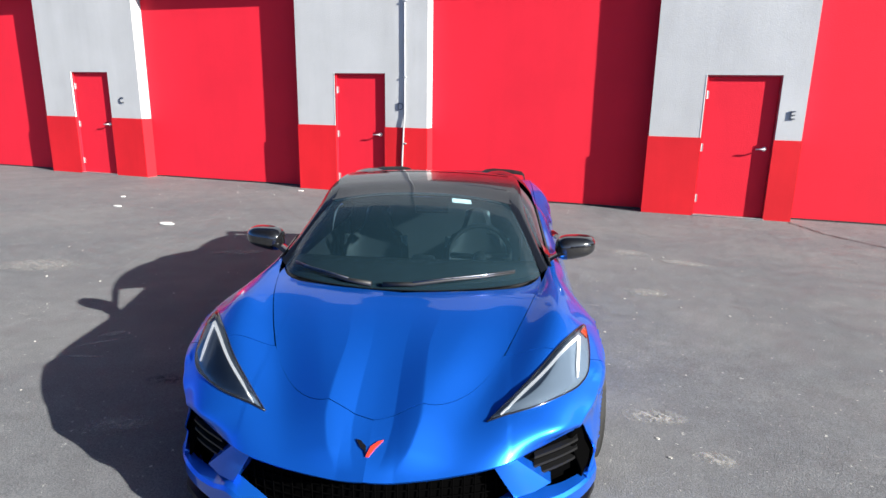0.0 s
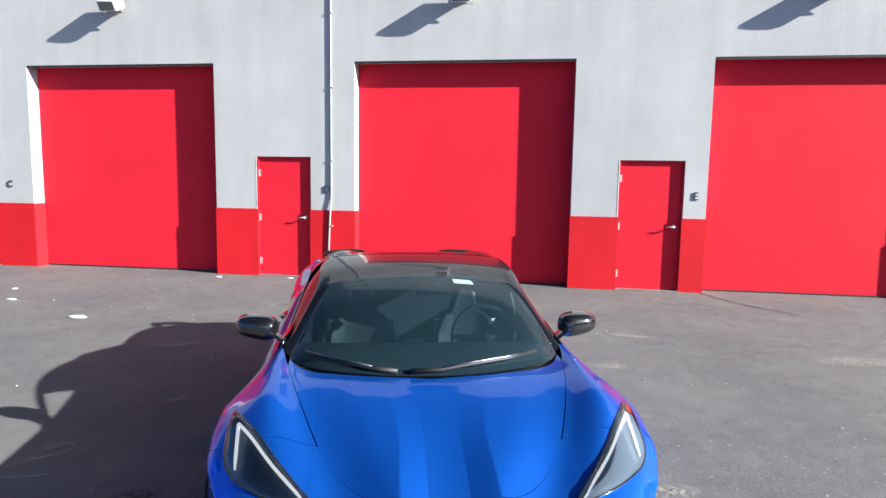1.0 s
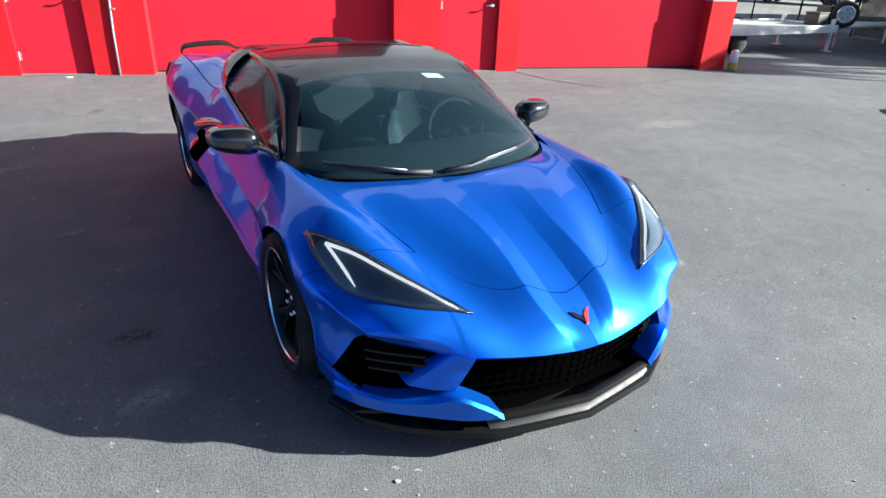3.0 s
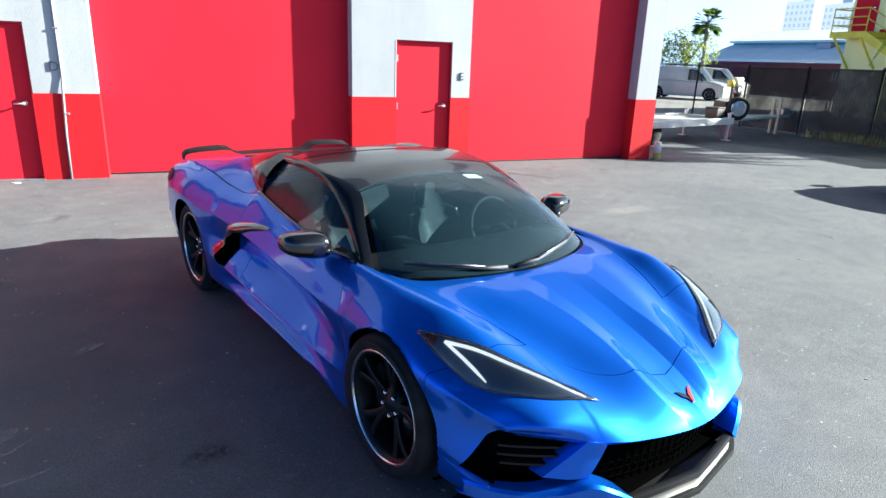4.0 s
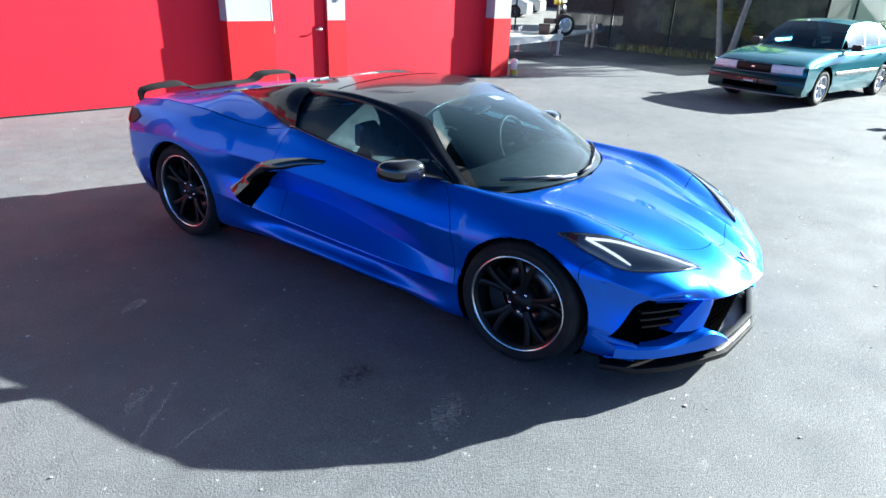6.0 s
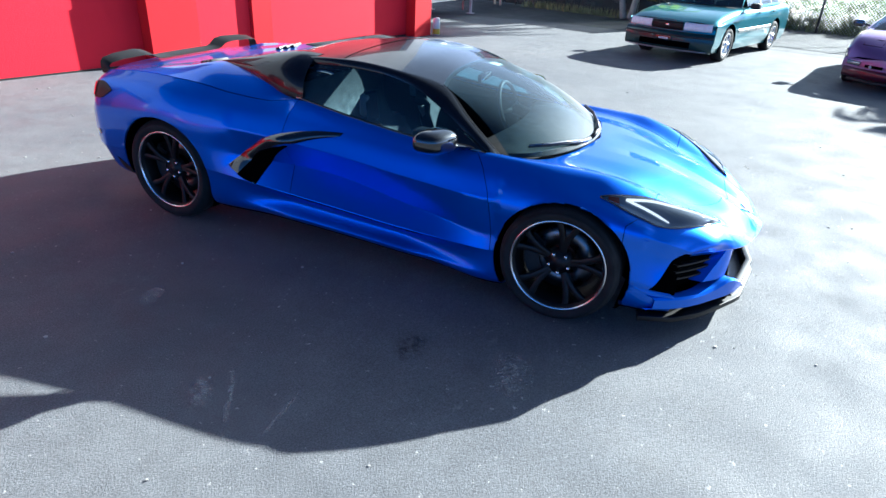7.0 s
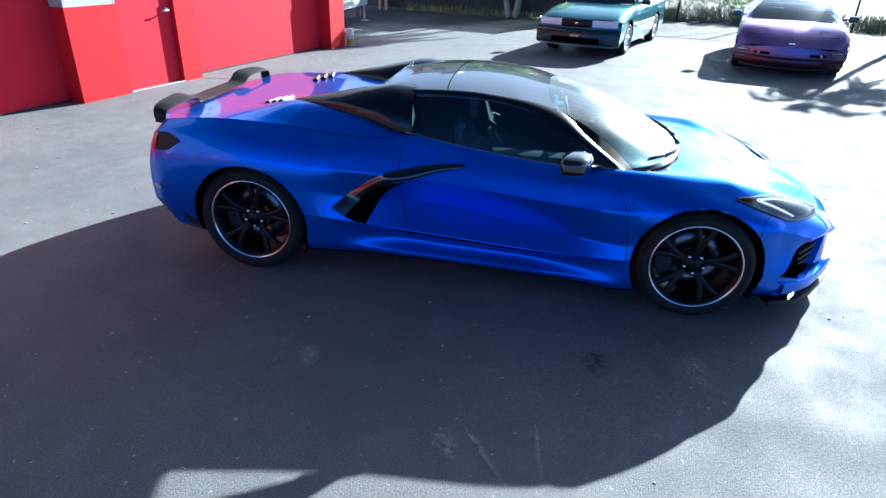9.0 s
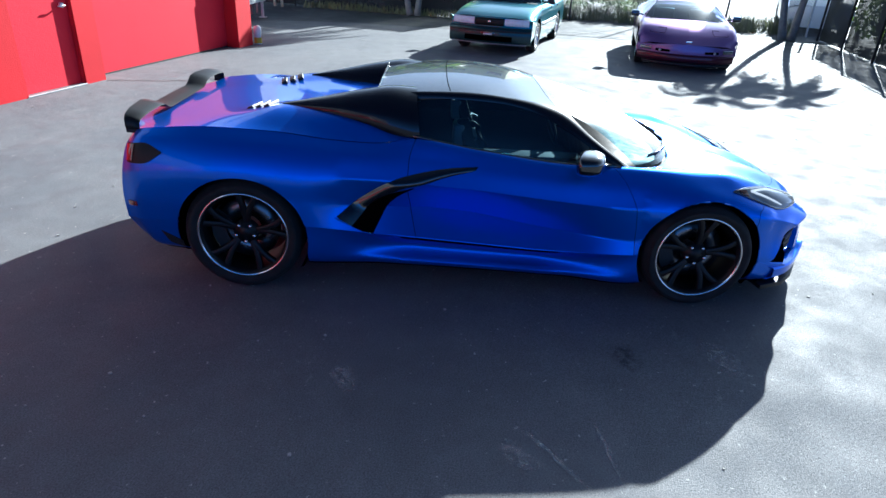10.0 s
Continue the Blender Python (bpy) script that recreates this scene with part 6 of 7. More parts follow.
part("stand", boxes((-0.5, 0.35, -0.25, 0.2, -0.09, -0.03), (-0.45, -0.15, -0.2, 0.15, -0.03, 0.3), (0.05, 0.12, -0.05, 0.02, -0.03, 0.75), (0.25, 0.31, -0.05, 0.02, -0.03, 0.7), bevel=0.01), BLACK_MATT, sp)
for x in (-0.3, 0.2):
    part("stand_leg", boxes((x, x + 0.04, -0.1, -0.06, -0.64, -0.09)), GALV, sp)
bm = bmesh.new()
bmesh.ops.create_icosphere(bm, subdivisions=2, radius=0.11, matrix=Matrix.Translation((0.08, -0.05, 0.83)))
box(bm, 0.1, 0.36, -0.14, 0.06, 0.72, 0.93, 0.03)
part("cover", bm, varied("pale cream cover", (0.6, 0.58, 0.42), 0.5), sp, "pale cream engine cover")
part("lamp_cap", lathe(bmesh.new(), [(0, 0.78), (0.09, 0.78), (0.1, 0.9), (0.04, 0.97), (0, 0.97)], 16, "z", Matrix.Translation((-0.1, -0.05, -0.1))), varied("yellow cap", (0.62, 0.5, 0.05), 0.5), sp, "yellow cap")
part("flywheel", lathe(bmesh.new(), [(0.0, -0.05), (0.13, -0.05), (0.14, 0.0), (0.13, 0.05), (0.0, 0.05)], 20, "y", Matrix.Translation((0.02, -0.2, 0.55))), STEEL, sp, "steel flywheel")

# ---- yard and buildings beyond the fence ----
# ground made pale so that bounced light brightens the yellow wall
ground_sheet("yard", 15.0, 45.0, 7.6, 60.0, -0.002, varied("pale light-bouncing ground", (0.42, 0.41, 0.39), 0.85, 0, 0.25, 0.5, 40), "pale ground beyond the fence, added to bounce light", 30, 50, 0.003)
pk = thing("picket_panel", "pale slatted panel leaning in the yard", "fence panel", pose(19.0, 14.2, 0, 0, 0, 90))
for k in range(14):
    part("slat", box(bmesh.new(), 0.125 * k, 0.125 * k + 0.06, -0.015, 0.015, 0.0, 1.85, 0.004, 1), WHITE_PAINT, pk)
for z in (0.3, 1.5):
    part("rail", box(bmesh.new(), -0.05, 1.75, 0.017, 0.05, z, z + 0.08, 0.004, 1), WHITE_PAINT, pk)

YELLOW = varied("yellow painted wall", (0.93, 0.91, 0.44), 0.75, 0, 0.08, 0.8, 30)
YELLOW_STEEL = varied("yellow painted steel", (0.85, 0.74, 0.05), 0.5, 0, 0.2, 3, 60)
YX = 23.3
yb = thing("yellow_building", "two-storey pale yellow building with outside stairs", "building", pose(YX, 0, 0))
part("wall", boxes((0, 12, 6.4, 18.7, 0, 5.95)), YELLOW, yb)
part("parapet", boxes((-0.06, 12.06, 6.34, 18.76, 5.95, 6.12)), varied("pale parapet", (0.88, 0.86, 0.46), 0.7), yb, "pale coping along the roof edge")
part("red_stripe", boxes((-0.012, 0, 6.4, 17.4, 3.36, 3.50)), RED_WALL, yb, "red painted stripe")
d_ = part("door", box(bmesh.new(), -0.03, 0.0, 17.64, 18.58, 3.42, 5.3, 0.004, 1), RED_DOOR, yb, "red upper door")
part("door_handle", box(bmesh.new(), -0.08, -0.03, 17.72, 17.8, 4.3, 4.36, 0.01), CHROME, d_)
bm = prism(bmesh.new(), [(-0.005, 5.88), (-0.92, 5.52), (-0.92, 5.36), (-0.9, 5.36), (-0.88, 5.49), (-0.005, 5.83)], 17.62, 18.86)
for y in (17.62, 18.85):
    prism(bm, [(-0.005, 5.86), (-0.91, 5.51), (-0.91, 5.37), (-0.005, 5.62)], y - 0.012, y + 0.012)
part("awning", bm, varied("dark awning cloth", (0.02, 0.022, 0.025), 0.8), yb, "dark awning over the door")
for y0, y1, z0, z1 in ((16.12, 17.0, 4.5, 5.34), (13.75, 14.6, 4.5, 5.3), (11.6, 12.45, 4.5, 5.3), (9.2, 10.1, 4.5, 5.3), (6.8, 7.7, 4.5, 5.3)):
    wd = part("window", boxes((-0.01, 0.02, y0, y1, z0, z1)), DARK_VOID, yb, "dark two-pane window")
    part("window_frame", boxes((-0.04, -0.005, y0 - 0.04, y0 + 0.02, z0, z1), (-0.04, -0.005, y1 - 0.02, y1 + 0.04, z0, z1), (-0.04, -0.005, y0 - 0.04, y1 + 0.04, z1 - 0.02, z1 + 0.04), (-0.045, -0.005, y0 - 0.04, y1 + 0.04, z0 - 0.05, z0 + 0.01), (-0.035, -0.005, y0, y1, (z0 + z1) / 2 - 0.03, (z0 + z1) / 2 + 0.03)), WHITE_PAINT, wd, "pale window frame")
    for za, zb in ((z0 + 0.01, (z0 + z1) / 2 - 0.03), ((z0 + z1) / 2 + 0.03, z1 - 0.02)):
        part("pane", boxes((-0.022, -0.016, y0 + 0.02, y1 - 0.02, za, zb)), PANE, wd)
AC_PAINT = varied("pale blue-grey casing", (0.5, 0.56, 0.62), 0.5, 0.1, 0.15, 2, 40)
ru = part("roof_unit", box(bmesh.new(), 2.2, 3.6, 16.35, 17.7, 6.52, 7.36, 0.03), AC_PAINT, yb, "pale grey rooftop air unit on legs")
for k in range(7):
    part("louvre", boxes((2.185, 2.2, 16.45, 17.1, 6.62 + 0.09 * k, 6.67 + 0.09 * k)), BLACK_MATT, ru)
for x, y in ((2.3, 16.45), (2.3, 17.6), (3.5, 16.45), (3.5, 17.6)):
    part("unit_leg", boxes((x - 0.05, x + 0.05, y - 0.05, y + 0.05, 5.94, 6.53)), GALV, ru)
part("landing", box(bmesh.new(), -1.15, 0.0, 17.15, 18.64, 3.14, 3.38, 0.01), YELLOW_STEEL, yb, "yellow steel landing")
for k in range(19):
    part("stair_tread", boxes((-1.12, -0.1, 16.9 - 0.284 * k, 17.13 - 0.284 * k, 3.18 - 0.163 * k, 3.22 - 0.163 * k)), YELLOW_STEEL, yb)
for x in (-1.16, -0.06):
    bm = bmesh.new()
    prism(bm, [(17.2, 3.40), (17.2, 3.06), (11.85, 0.0), (11.3, 0.0)], x - 0.02, x + 0.02, "x")
    part("stringer", bm, YELLOW_STEEL, yb, "yellow stair stringer")
bm = bmesh.new()
for z in (3.62, 3.92, 4.24):
    tube(bm, [(-1.12, 18.62, z), (-1.12, 17.2, z)], 0.025, 6)
    tube(bm, [(-1.12, 18.62, z), (-0.02, 18.62, z)], 0.025, 6)
for z in (3.85, 4.24):
    tube(bm, [(-1.12, 17.2, z), (-1.12, 11.9, z - 3.05)], 0.022, 6)
for y, zb in ((18.62, 3.38), (17.9, 3.38), (17.2, 3.38), (16.1, 2.78), (15.0, 2.14), (13.9, 1.5), (12.8, 0.87)):
    tube(bm, [(-1.12, y, zb), (-1.12, y, zb + 0.86)], 0.022, 6)
part("handrail", bm, YELLOW_STEEL, yb, "yellow pipe handrail")
for y in (18.5, 17.4):
    part("brace", tube(bmesh.new(), [(-1.05, y, 3.16), (-0.02, y - 0.1, 2.0)], 0.045, 6), YELLOW_STEEL, yb)

BLUE_ROOF = varied("pale blue metal roof", (0.86, 0.95, 0.95), 0.6, 0, 0.1, 0.5, 20)
bb = thing("long_shed", "long low shed with pale blue roof and maroon wall", "building", pose(45, 0, 0))
part("wall", boxes((0, 12, 20, 48, 0, 2.5)), varied("maroon wall", (0.16, 0.035, 0.05), 0.8, 0, 0.2, 0.6, 20), bb)
for k in range(14):
    y0, y1 = 19.6 + 2.05 * k, 19.6 + 2.05 * (k + 1) - 0.03
    bm = bmesh.new()
    grid(bm, [[Vector((-0.6, y, 2.5)) for y in (y0, y1)], [Vector((-0.55, y, 2.66)) for y in (y0, y1)], [Vector((3.5, y, 4.0)) for y in (y0, y1)]])
    thicken(bm, 0.08)
    part("roof_sheet", bm, BLUE_ROOF, bb)
    bm = bmesh.new()
    grid(bm, [[Vector((3.1, y, 4.22)) for y in (y0, y1)], [Vector((3.15, y, 4.36)) for y in (y0, y1)], [Vector((7.5, y, 5.45)) for y in (y0, y1)], [Vector((12, y, 3.6)) for y in (y0, y1)]])
    thicken(bm, 0.08)
    part("roof_sheet", bm, BLUE_ROOF, bb)
part("clerestory", boxes((3.3, 3.5, 19.8, 48, 3.85, 4.3)), varied("teal fascia", (0.12, 0.32, 0.34), 0.6), bb, "teal strip between the roof slopes")
part("roof_vent", boxes((2.2, 2.9, 37.0, 38.2, 3.5, 4.1)), GALV, bb)


def tower(y0, y1, x, h, floors, bays):
    t = thing("apartment_tower", "distant white high-rise apartment block", "building", pose(x, (y0 + y1) / 2, 0), "distant towers")
    w = (y1 - y0) / 2
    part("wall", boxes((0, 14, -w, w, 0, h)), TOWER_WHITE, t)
    part("roof_house", boxes((3, 9, -w * 0.5, w * 0.2, h, h + 2.0)), WHITE_PAINT, t)
    for fl in range(floors):
        z = 2 + (h - 3) * fl / floors
        for b_ in range(bays):
            y = -w + 2 * w * (b_ + 0.25) / bays
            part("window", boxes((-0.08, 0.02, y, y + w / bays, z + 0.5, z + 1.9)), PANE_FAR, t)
    return t


# the far towers' bright haze is put into pale colours and a faint glow
TOWER_WHITE = varied("white tower wall with haze glow", (0.88, 0.88, 0.89), 0.8, 0, 0.05, 0.1, 5, Emission_Color=(0.9, 0.95, 1, 1), Emission_Strength=0.15)
PANE_FAR = varied("far window glass with haze glow", (0.72, 0.76, 0.8), 0.4, 0, 0.2, 0.2, 3, 0, Emission_Color=(0.9, 0.95, 1, 1), Emission_Strength=0.10)
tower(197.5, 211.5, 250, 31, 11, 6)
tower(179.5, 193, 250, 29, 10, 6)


# ---- parked cars ----
def car_body(P, paint, car):
    w, fr, re, top = P["w"], P["front"], P["rear"], Spline(P["top"])
    waist, arches = P["waist"], ((0.0, P["r"] + 0.01, P["r"] + 0.055), (-P["wb"], P["r"] + 0.01, P["r"] + 0.055))

    def at(s, c):
        z = top.at(s)[0]
        y, zz = [(0, z), (0.4 * w, z - 0.004), (0.78 * w, z - 0.02), (0.93 * w, z - 0.06), (0.985 * w, max(z - 0.14, waist + 0.02)), (w, waist), (w, 0.45), (0.985 * w, 0.32), (0.93 * w, 0.19)][c]
        k = (y / w) ** 2.4
        x = s - P["bow"] * k * min(max((s - fr + 0.7) / 0.7, 0), 1) ** 1.5 + P["bow"] * 0.7 * k * min(max((re + 0.6 - s) / 0.6, 0), 1) ** 1.5
        return Vector((x, y, zz))

    bm = bmesh.new()
    for side in (1, -1):
        rows = []
        for i in range(73):
            s = re + (fr - re) * i / 72
            pts = [at(s, c) for c in range(9)]
            row = []
            for c in range(8):
                for j in range(4):
                    t = j / 4
                    p0, p1, p2, p3 = pts[max(c - 1, 0)], pts[c], pts[c + 1], pts[min(c + 2, 8)]
                    row.append(p1.lerp(p2, t) + (p1 - p0 - (p3 - p2)) * 0.08 * math.sin(math.pi * t) * (0.0 if c < 1 else 1.0))
            row.append(pts[8])
            rows.append([Vector((p.x, side * p.y, p.z)) for p in row])
        grid(bm, rows, side > 0)
    for cx, cz, r in arches:
        ins = {v for v in bm.verts if abs(v.co.y) > 0.7 * w and math.hypot(v.co.x - cx, v.co.z - cz) < r}
        bmesh.ops.delete(bm, geom=[f for f in bm.faces if all(v in ins for v in f.verts)], context="FACES")
        for v in bm.verts:
            d = math.hypot(v.co.x - cx, v.co.z - cz)
            if abs(v.co.y) > 0.7 * w and d < r and v.link_faces:
                v.co.x, v.co.z = cx + (v.co.x - cx) * r / d, cz + (v.co.z - cz) * r / d
    bmesh.ops.delete(bm, geom=[v for v in bm.verts if not v.link_faces], context="VERTS")
    # cockpit opening
    bmesh.ops.delete(bm, geom=[f for f in bm.faces if P["cowl"] - 0.02 > f.calc_center_median().x > P["deck"] + 0.02 and abs(f.calc_center_median().y) < 0.76 * w and f.normal.z > 0.5], context="FACES")
    part("body", bm, paint, car)
    # end faces
    for x, sg in ((fr, 1), (re, -1)):
        bm = bmesh.new()
        zt = top.at(x)[0]
        rows = []
        for i in range(9):
            z = 0.2 + (zt - 0.2) * i / 8
            bulge = 0.02 * math.sin(math.pi * min(1, i / 8))
            row = []
            for j in range(25):
                y = w * (-1 + j / 12)
                k = abs(y / w) ** 2.4
                row.append(Vector((x + sg * (bulge - P["bow"] * (1.0 if sg > 0 else 0.7) * k), y * (0.985 if i > 5 else 1.0) * (0.95 + 0.05 * min(1, i / 3)), z - (0.1 * k if i == 8 else 0))))
            rows.append(row)
        grid(bm, rows, sg < 0)
        part("nose" if sg > 0 else "tail", bm, paint, car)
    bm = bmesh.new()
    box(bm, re + 0.3, fr - 0.3, -w * 0.7, w * 0.7, 0.2, 0.5)
    part("underbody", bm, DARK_VOID, car)
    return at


def car_wheels(P, car, rim_mat, spokes):
    w, r = P["w"], P["r"]
    for x in (0.0, -P["wb"]):
        for side in (1, -1):
            wh = part("wheel", bmesh.new(), RUBBER, car, "silver alloy wheel with black tyre")
            wh.matrix_basis = pose(x, side * (w - 0.11), r, 0, 0, 180 if side > 0 else 0)
            rr = r * 0.68
            part("tyre", lathe(bmesh.new(), [(rr, -0.08), (rr + 0.02, -0.1), (r - 0.03, -0.1), (r, -0.07), (r, 0.08), (r - 0.03, 0.1), (rr, 0.1)], 40), RUBBER, wh)
            part("rim", lathe(bmesh.new(), [(rr + 0.004, -0.095), (rr - 0.02, -0.1), (rr - 0.03, -0.05), (rr - 0.03, 0.09)], 40), rim_mat, wh)
            for k in range(spokes):
                a = 6.283 * k / spokes
                c, s = math.cos(a), math.sin(a)
                g = bmesh.new()
                rows = [[Vector((c * q - s * o, yy, s * q + c * o)) for o, yy in ((-h, -0.06), (-h, -0.088), (h, -0.088), (h, -0.06))] for q, h in ((0.03, 0.02), (rr * 0.5, 0.022), (rr - 0.02, 0.03))]
                grid(g, rows)
                part("spoke", g, rim_mat, wh)
            part("hub", disc(lathe(bmesh.new(), [(0.06, -0.07), (0.055, -0.095), (0.0, -0.1)], 16), 0.055, -0.09, 16), rim_mat, wh)
            # flat black disc in place of the shade round the brake
            part("brake_shadow", disc(bmesh.new(), rr - 0.02, -0.03, 24), DARK_VOID, wh, "black disc standing for the shade behind the spokes")
            g = bmesh.new()
            q0 = r + 0.05
            grid(g, [[Vector((x + q * math.cos(t), side * yy, max(r + 0.01 + q * math.sin(t), 0.18))) for t in (math.radians(-30 + 240 * k / 24) for k in range(25))] for q, yy in ((q0 + 0.006, w * 0.985), (q0 + 0.01, w * 0.6), (0.0, w * 0.59))])
            part("wheel_liner", g, DARK_VOID, car)


def car_cabin(P, car, roof_paint, panes, glass):
    w = P["w"]
    cowl, head, rend, deck = P["cowl"], P["header"], P["roof_end"], P["deck"]
    zc, zr, zd = P["cowl_z"], P["roof_z"], P["deck_z"]
    by, ry = w * 0.9, w * P.get("tumble", 0.68)

    def quad(a, b, nu, nv, crown, name, material, label=""):
        """Surface between two cross lines a and b: (x, half width, z, edge drop, sweep)."""
        bm = bmesh.new()
        rows = []
        for i in range(nv + 1):
            t = i / nv
            row = []
            for j in range(nu + 1):
                u = -1 + 2 * j / nu
                pa = Vector((a[0] - a[4] * u * u, a[1] * u, a[2] - a[3] * u * u))
                pb = Vector((b[0] - b[4] * u * u, b[1] * u, b[2] - b[3] * u * u))
                p = pa.lerp(pb, t)
                p.z += crown * math.sin(math.pi * t)
                row.append(p)
            rows.append(row)
        grid(bm, rows)
        ob = part(name, bm, material, car, label)
        if material is glass:
            ob.visible_shadow = False
        return ob

    quad((cowl, by * 0.97, zc, 0.02, P["sweep"]), (head, ry, zr - 0.04, 0.035, 0.05), 16, 10, 0.03, "windscreen", glass, "tinted windscreen")
    quad((head, ry, zr - 0.04, 0.035, 0.05), (rend, ry, zr - 0.03, 0.035, -0.04), 16, 12, 0.045, "roof", roof_paint)
    quad((rend, ry, zr - 0.03, 0.035, -0.04), (deck, by * 0.9, zd, 0.02, -0.15), 16, 8, 0.03, "rear_window", glass, "tinted rear window")
    for side in (1, -1):
        def edge(t, hi):
            if hi:
                x = cowl - P["sweep"] + (deck + 0.15 - cowl + P["sweep"]) * t
                lo_f, hi_f = head - 0.05, rend + 0.04
                if x > lo_f:
                    k = (cowl - P["sweep"] - x) / (cowl - P["sweep"] - lo_f)
                    return Vector((x, by * 0.97 + (ry - by * 0.97) * k, zc - 0.02 + (zr - 0.075 - zc + 0.02) * k + 0.03 * math.sin(math.pi * k)))
                if x < hi_f:
                    k = (hi_f - x) / max(hi_f - deck - 0.15, 1e-3)
                    return Vector((x, ry + (by * 0.9 - ry) * k, zr - 0.065 + (zd - 0.02 - zr + 0.065) * k + 0.03 * math.sin(math.pi * k)))
                k = (lo_f - x) / (lo_f - hi_f)
                return Vector((x, ry, zr - 0.075 + 0.01 * k + 0.045 * math.sin(math.pi * k)))
            x = cowl - P["sweep"] + (deck + 0.15 - cowl + P["sweep"]) * t
            return Vector((x, by, zc - 0.03 + (zd - zc) * t))

        def strip(t0, t1, k0, k1, name, material, label="", push=0.0):
            bm = bmesh.new()
            rows = []
            for i in range(13):
                t = t0 + (t1 - t0) * i / 12
                lo, hi = edge(t, False), edge(t, True)
                rows.append([Vector((p.x, side * (p.y + push + 0.02 * math.sin(math.pi * k)), p.z)) for p, k in ((lo.lerp(hi, k0 + (k1 - k0) * j / 5), k0 + (k1 - k0) * j / 5) for j in range(6))])
            grid(bm, rows, side > 0)
            ob = part(name, bm, material, car, label)
            if material is glass:
                ob.visible_shadow = False

        strip(0.0, 1.0, 0.88, 1.0, "roof_rail", roof_paint, push=0.004)
        strip(0.0, 1.0, -0.06, 0.04, "window_sill", roof_paint, push=0.004)
        for a, b in zip(panes, panes[1:]):
            strip(a + 0.012, b - 0.012, 0.03, 0.9, "side_window", glass)
            strip(b - 0.014, b + 0.014, 0.0, 0.95, "pillar", BLACK_MATT, push=0.004)
        strip(panes[-1], 1.0, 0.0, 0.95, "rear_pillar", roof_paint, push=0.003)
        g = box(bmesh.new(), cowl - P["sweep"] - 0.32, cowl - P["sweep"] - 0.16, side * (w + 0.08) - 0.085, side * (w + 0.08) + 0.085, zc - 0.03, zc + 0.085, 0.035, 3)
        tube(g, [(cowl - P["sweep"] - 0.22, side * w * 0.9, zc), (cowl - P["sweep"] - 0.22, side * (w + 0.05), zc + 0.03)], 0.02, 6)
        part("side_mirror", g, P["mirror"], car)
    # seats and dash seen through the glass
    part("dashboard", box(bmesh.new(), cowl - 0.75, cowl - 0.2, -w * 0.8, w * 0.8, zc - 0.3, zc - 0.03, 0.05), LEATHER_DARK, car)
    for y in (-0.37, 0.37):
        part("seat", box(bmesh.new(), head - 0.55, head - 0.4, y - 0.22, y + 0.22, 0.45, zr - 0.22, 0.06), LEATHER_DARK, car)


CAR_GLASS = glass_mat("parked car glass", (0.22, 0.40, 0.56), 0.4, 0.05, 0.35)
HEADLAMP_PALE = varied("pale ribbed headlamp", (0.82, 0.84, 0.86), 0.4, 0, 0.15, 20, 90, 0.2)
GREEN = car_paint("dark teal green paint", (0.004, 0.115, 0.15), 0.08, 0.55, 0.35)
PURPLE = car_paint("plum purple metallic paint", (0.22, 0.12, 0.28), 0.1, 0.6, 0.38)
MAROON = car_paint("maroon paint", (0.06, 0.008, 0.02), 0.05, 0.2, 0.35)
WHITE_CAR = car_paint("white van paint", (0.7, 0.7, 0.69), 0.02, 0.0, 0.35)

# green hatchback
P = dict(w=0.86, front=0.86, rear=-3.55, wb=2.67, r=0.31, bow=0.16, waist=0.66, cowl=-0.42, header=-1.15, roof_end=-2.55, deck=-3.3, cowl_z=0.95, roof_z=1.42, deck_z=1.02, sweep=0.2, mirror=BLACK_MATT,
         top=[(-3.55, 0.93), (-3.3, 0.99), (-2.0, 0.95), (-0.42, 0.94), (0.3, 0.865), (0.7, 0.785), (0.86, 0.73)])
gc = thing("green_hatchback", "parked dark green hatchback with black bumpers and alloys", "car", pose(8.5, 5.5, 0, 0, 0, 176), "parked cars")
car_body(P, GREEN, gc)
car_wheels(P, gc, SILVER, 7)
car_cabin(P, gc, GREEN, (0.09, 0.40, 0.66, 0.86), CAR_GLASS)


def face_x(P, y):
    return P["front"] + 0.02 - P["bow"] * abs(y / P["w"]) ** 2.4


def front_band(P, y0, y1, z0, z1, d0, d1, n=16):
    """A band wrapped round the nose, standing d0 to d1 proud of it."""
    bm = bmesh.new()
    rows = []
    for i in range(n + 1):
        y = y0 + (y1 - y0) * i / n
        x = face_x(P, y)
        r = min(0.07, (z1 - z0) * 0.3)
        rows.append([Vector((x + d, y, z)) for d, z in ((d0, z0), (d0 + (d1 - d0) * 0.7, z0 + 0.2 * r), (d1, z0 + r), (d1, z1 - r), (d0 + (d1 - d0) * 0.7, z1 - 0.2 * r), (d0, z1))])
    grid(bm, rows, True)
    return bm


part("front_bumper", front_band(P, -0.87, 0.87, 0.2, 0.54, -0.03, 0.07, 24), car_paint("dark green bumper paint", (0.004, 0.022, 0.024), 0.08, 0.2, 0.45), gc, "dark plastic front bumper")
part("bumper_strip", front_band(P, -0.87, 0.87, 0.44, 0.48, 0.05, 0.08, 24), BLACK_MATT, gc, "black rubbing strip")
part("lower_grille", front_band(P, -0.5, 0.5, 0.26, 0.37, 0.06, 0.088, 12), DARK_VOID, gc, "black band for the shaded lower opening")
part("chin_strip", front_band(P, -0.8, 0.8, 0.205, 0.225, 0.06, 0.1, 20), GALV, gc, "pale strip under the bumper")
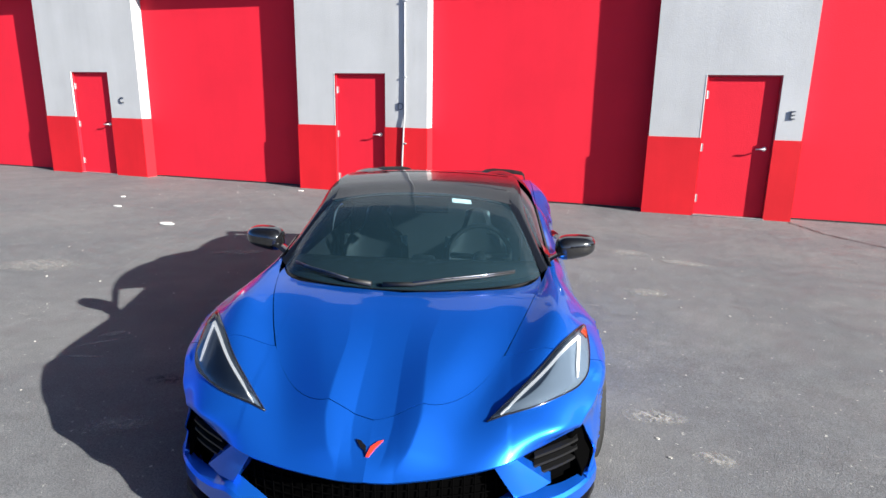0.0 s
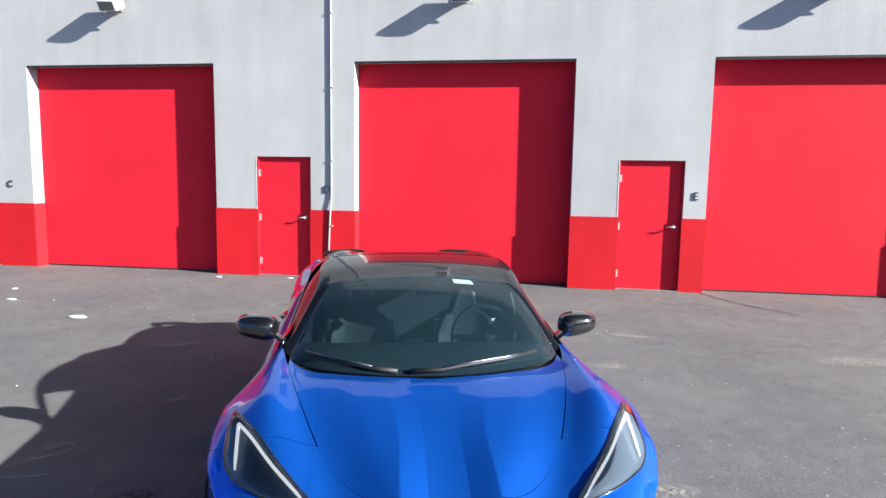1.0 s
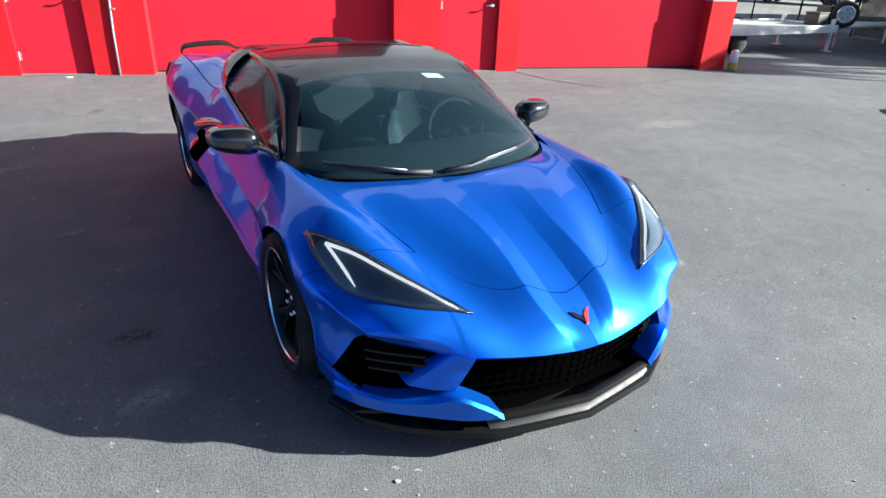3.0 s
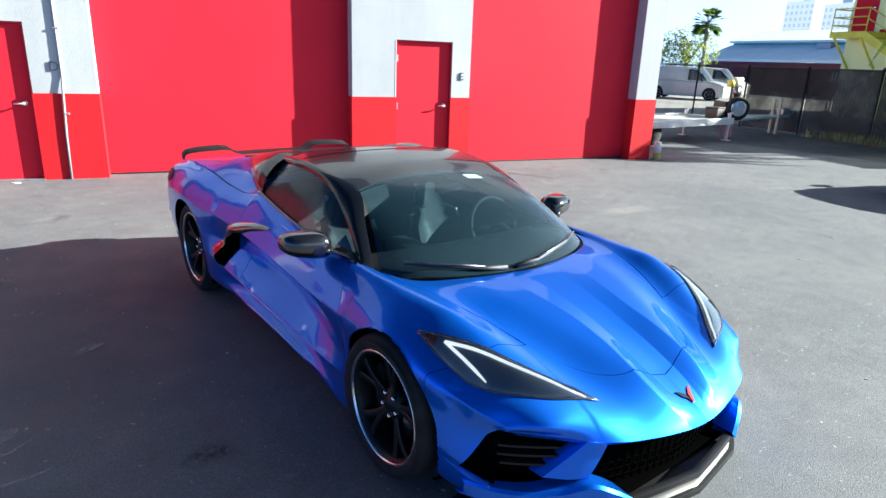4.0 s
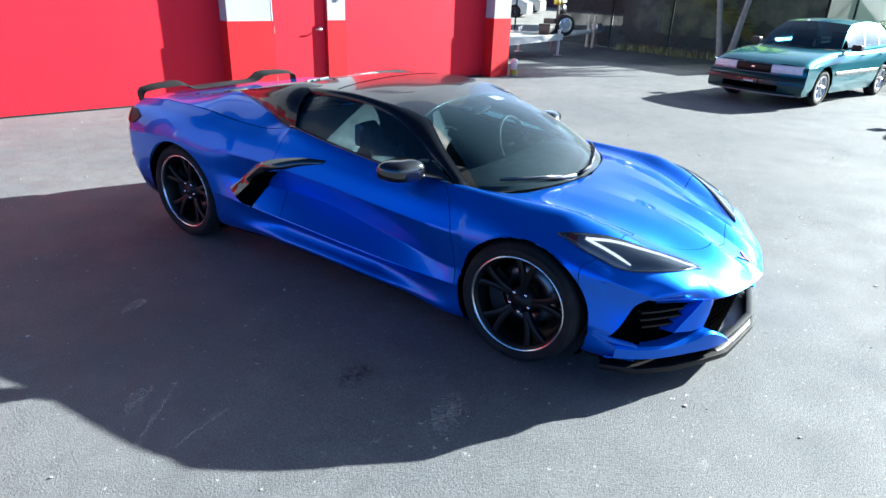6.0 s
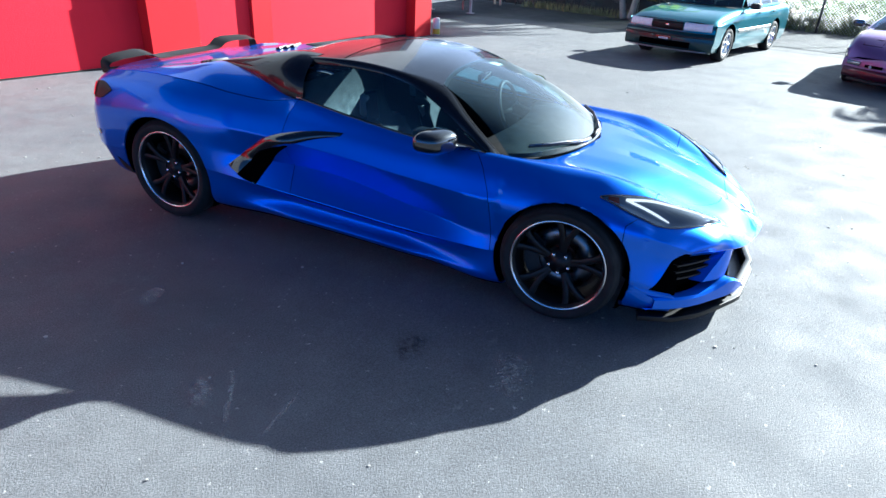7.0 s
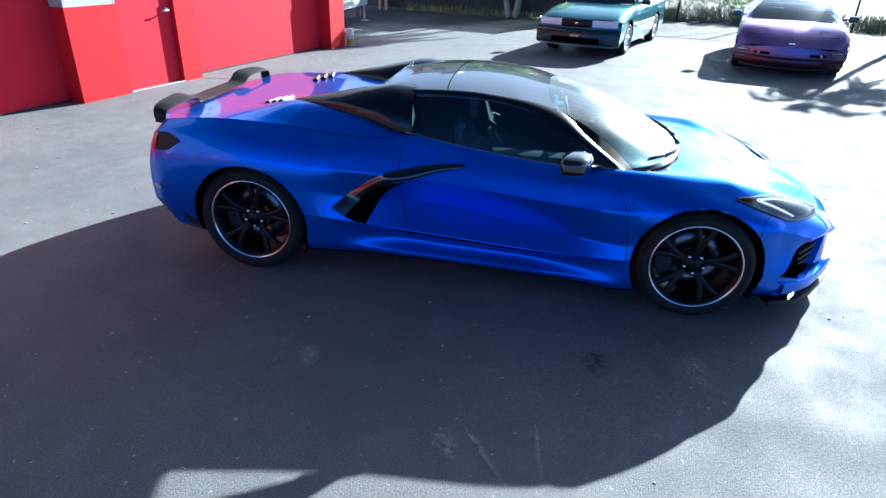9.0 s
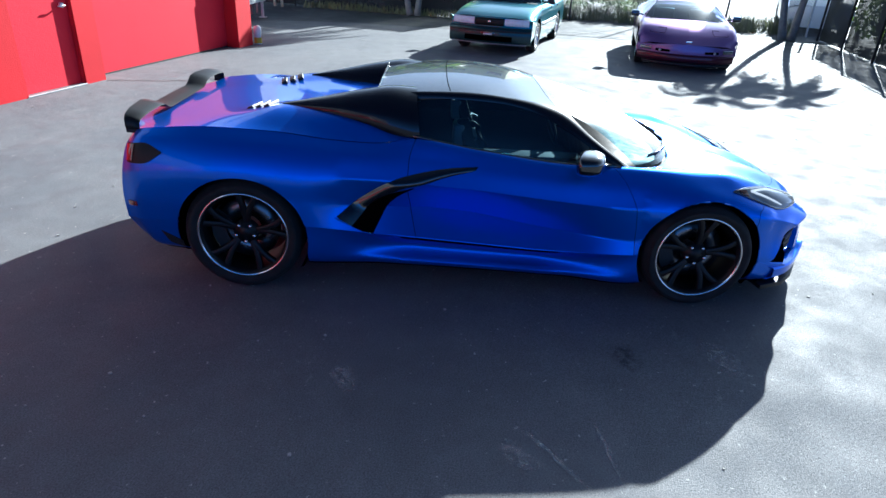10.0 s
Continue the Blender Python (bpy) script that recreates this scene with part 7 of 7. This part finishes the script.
part("grille", front_band(P, -0.30, 0.30, 0.55, 0.70, -0.01, 0.022, 10), SATIN_BLACK, gc, "black grille with a small badge")
part("grille_badge", box(bmesh.new(), 0.895, 0.91, -0.03, 0.03, 0.62, 0.65, 0.005), CHROME, gc)
pl = part("number_plate", box(bmesh.new(), 0.965, 0.978, -0.15, 0.15, 0.36, 0.44, 0.004), BLACK_GLOSS, gc, "dark front plate")
part("plate_bars", box(bmesh.new(), 0.976, 0.983, -0.09, 0.09, 0.385, 0.415), WHITE_PAINT, pl, "pale bars on the plate")
for s_ in (1, -1):
    y0, y1 = sorted((s_ * 0.32, s_ * 0.80))
    part("headlight", front_band(P, y0, y1, 0.56, 0.70, -0.02, 0.02, 12), HEADLAMP_PALE, gc, "pale rectangular headlight")
    g = bmesh.new()
    grid(g, [[Vector((x, s_ * (0.862 + d), z)) for d, z in ((0.0, 0.50), (0.015, 0.51), (0.015, 0.56), (0.0, 0.57))] for x in [-0.42 - 1.85 * k / 10 for k in range(11)]], s_ < 0)
    part("side_moulding", g, varied("pale moulding", (0.35, 0.38, 0.36), 0.3, 0.2), gc, "pale side moulding")
    for x in (-1.42, -2.3):
        part("door_handle", box(bmesh.new(), x - 0.07, x + 0.07, s_ * 0.87 - 0.012, s_ * 0.87 + 0.012, 0.82, 0.85, 0.006), BLACK_MATT, gc)

# purple coupe
P = dict(w=0.93, front=0.86, rear=-3.45, wb=2.65, r=0.32, bow=0.42, waist=0.55, cowl=-0.2, header=-1.2, roof_end=-2.0, deck=-3.1, cowl_z=0.86, roof_z=1.2, deck_z=0.98, sweep=0.35, mirror=BLACK_GLOSS, tumble=0.62,
         top=[(-3.45, 0.92), (-3.1, 0.96), (-2.0, 0.9), (-0.2, 0.855), (0.2, 0.80), (0.6, 0.665), (0.86, 0.50)])
pc = thing("purple_coupe", "parked purple low coupe with a maroon lower nose", "car", pose(8.3, 1.68, 0, 0, 0, 180), "parked cars")
car_body(P, PURPLE, pc)
car_wheels(P, pc, SILVER, 5)
car_cabin(P, pc, PURPLE, (0.1, 0.62), CAR_GLASS)
part("lower_nose", front_band(P, -0.9, 0.9, 0.16, 0.33, -0.05, 0.02, 24), MAROON, pc, "maroon lower nose")
part("chin", front_band(P, -0.8, 0.8, 0.1, 0.17, -0.12, 0.0, 20), BLACK_MATT, pc, "black chin")
part("nose_badge", box(bmesh.new(), 0.845, 0.87, -0.05, 0.05, 0.535, 0.56, 0.008), CHROME, pc, "small bright badge")
for s_ in (1, -1):
    y0, y1 = sorted((s_ * 0.32, s_ * 0.58))
    part("nose_intake", front_band(P, y0, y1, 0.345, 0.395, -0.02, 0.022, 10), DARK_VOID, pc, "black band for the shaded nose intake")
    part("fog_light", lathe(bmesh.new(), [(0.0, 0.01), (0.02, 0.008), (0.024, -0.02)], 14, "z", Matrix.Translation((face_x(P, 0.5) + 0.03, s_ * 0.5, 0.37)) @ pose(0, 0, 0, 0, 90, 0)), WHITE_PAINT, pc, "small white fog light")
    y0, y1 = sorted((s_ * 0.66, s_ * 0.86))
    part("corner_lamp", front_band(P, y0, y1, 0.35, 0.42, -0.02, 0.02, 6), REFLECTOR, pc, "pale corner lamp")
    y0, y1 = sorted((s_ * 0.4, s_ * 0.78))
    g = bmesh.new()
    tube(g, [(0.42, s_ * 0.42, 0.745), (0.62, s_ * 0.45, 0.66), (0.5, s_ * 0.72, 0.66), (0.3, s_ * 0.7, 0.735), (0.42, s_ * 0.42, 0.745)], 0.004, 4, False)
    part("lamp_door_seam", g, DARK_VOID, pc, "thin seam of the hidden headlamp")

# pale vans beyond the fence cloth
P = dict(w=0.95, front=0.9, rear=-3.9, wb=3.0, r=0.33, bow=0.15, waist=0.7, cowl=-0.1, header=-0.75, roof_end=-3.6, deck=-3.85, cowl_z=1.1, roof_z=1.85, deck_z=1.1, sweep=0.1, mirror=BLACK_MATT, tumble=0.82,
         top=[(-3.9, 1.05), (-3.5, 1.1), (-0.1, 1.1), (0.5, 1.0), (0.9, 0.85)])
for x, y, a in ((26.6, 28.6, -58), (32.6, 32.6, -62), (18.3, -3.3, 172)):
    vn = thing("white_van", "white van parked beyond the fence" + (" cloth" if y > 0 else " behind a palm"), "van", pose(x, y, 0, 0, 0, a), "vans beyond the fence")
    car_body(P, WHITE_CAR, vn)
    car_wheels(P, vn, STEEL, 5)
    car_cabin(P, vn, WHITE_CAR, (0.06, 0.3), CAR_GLASS)
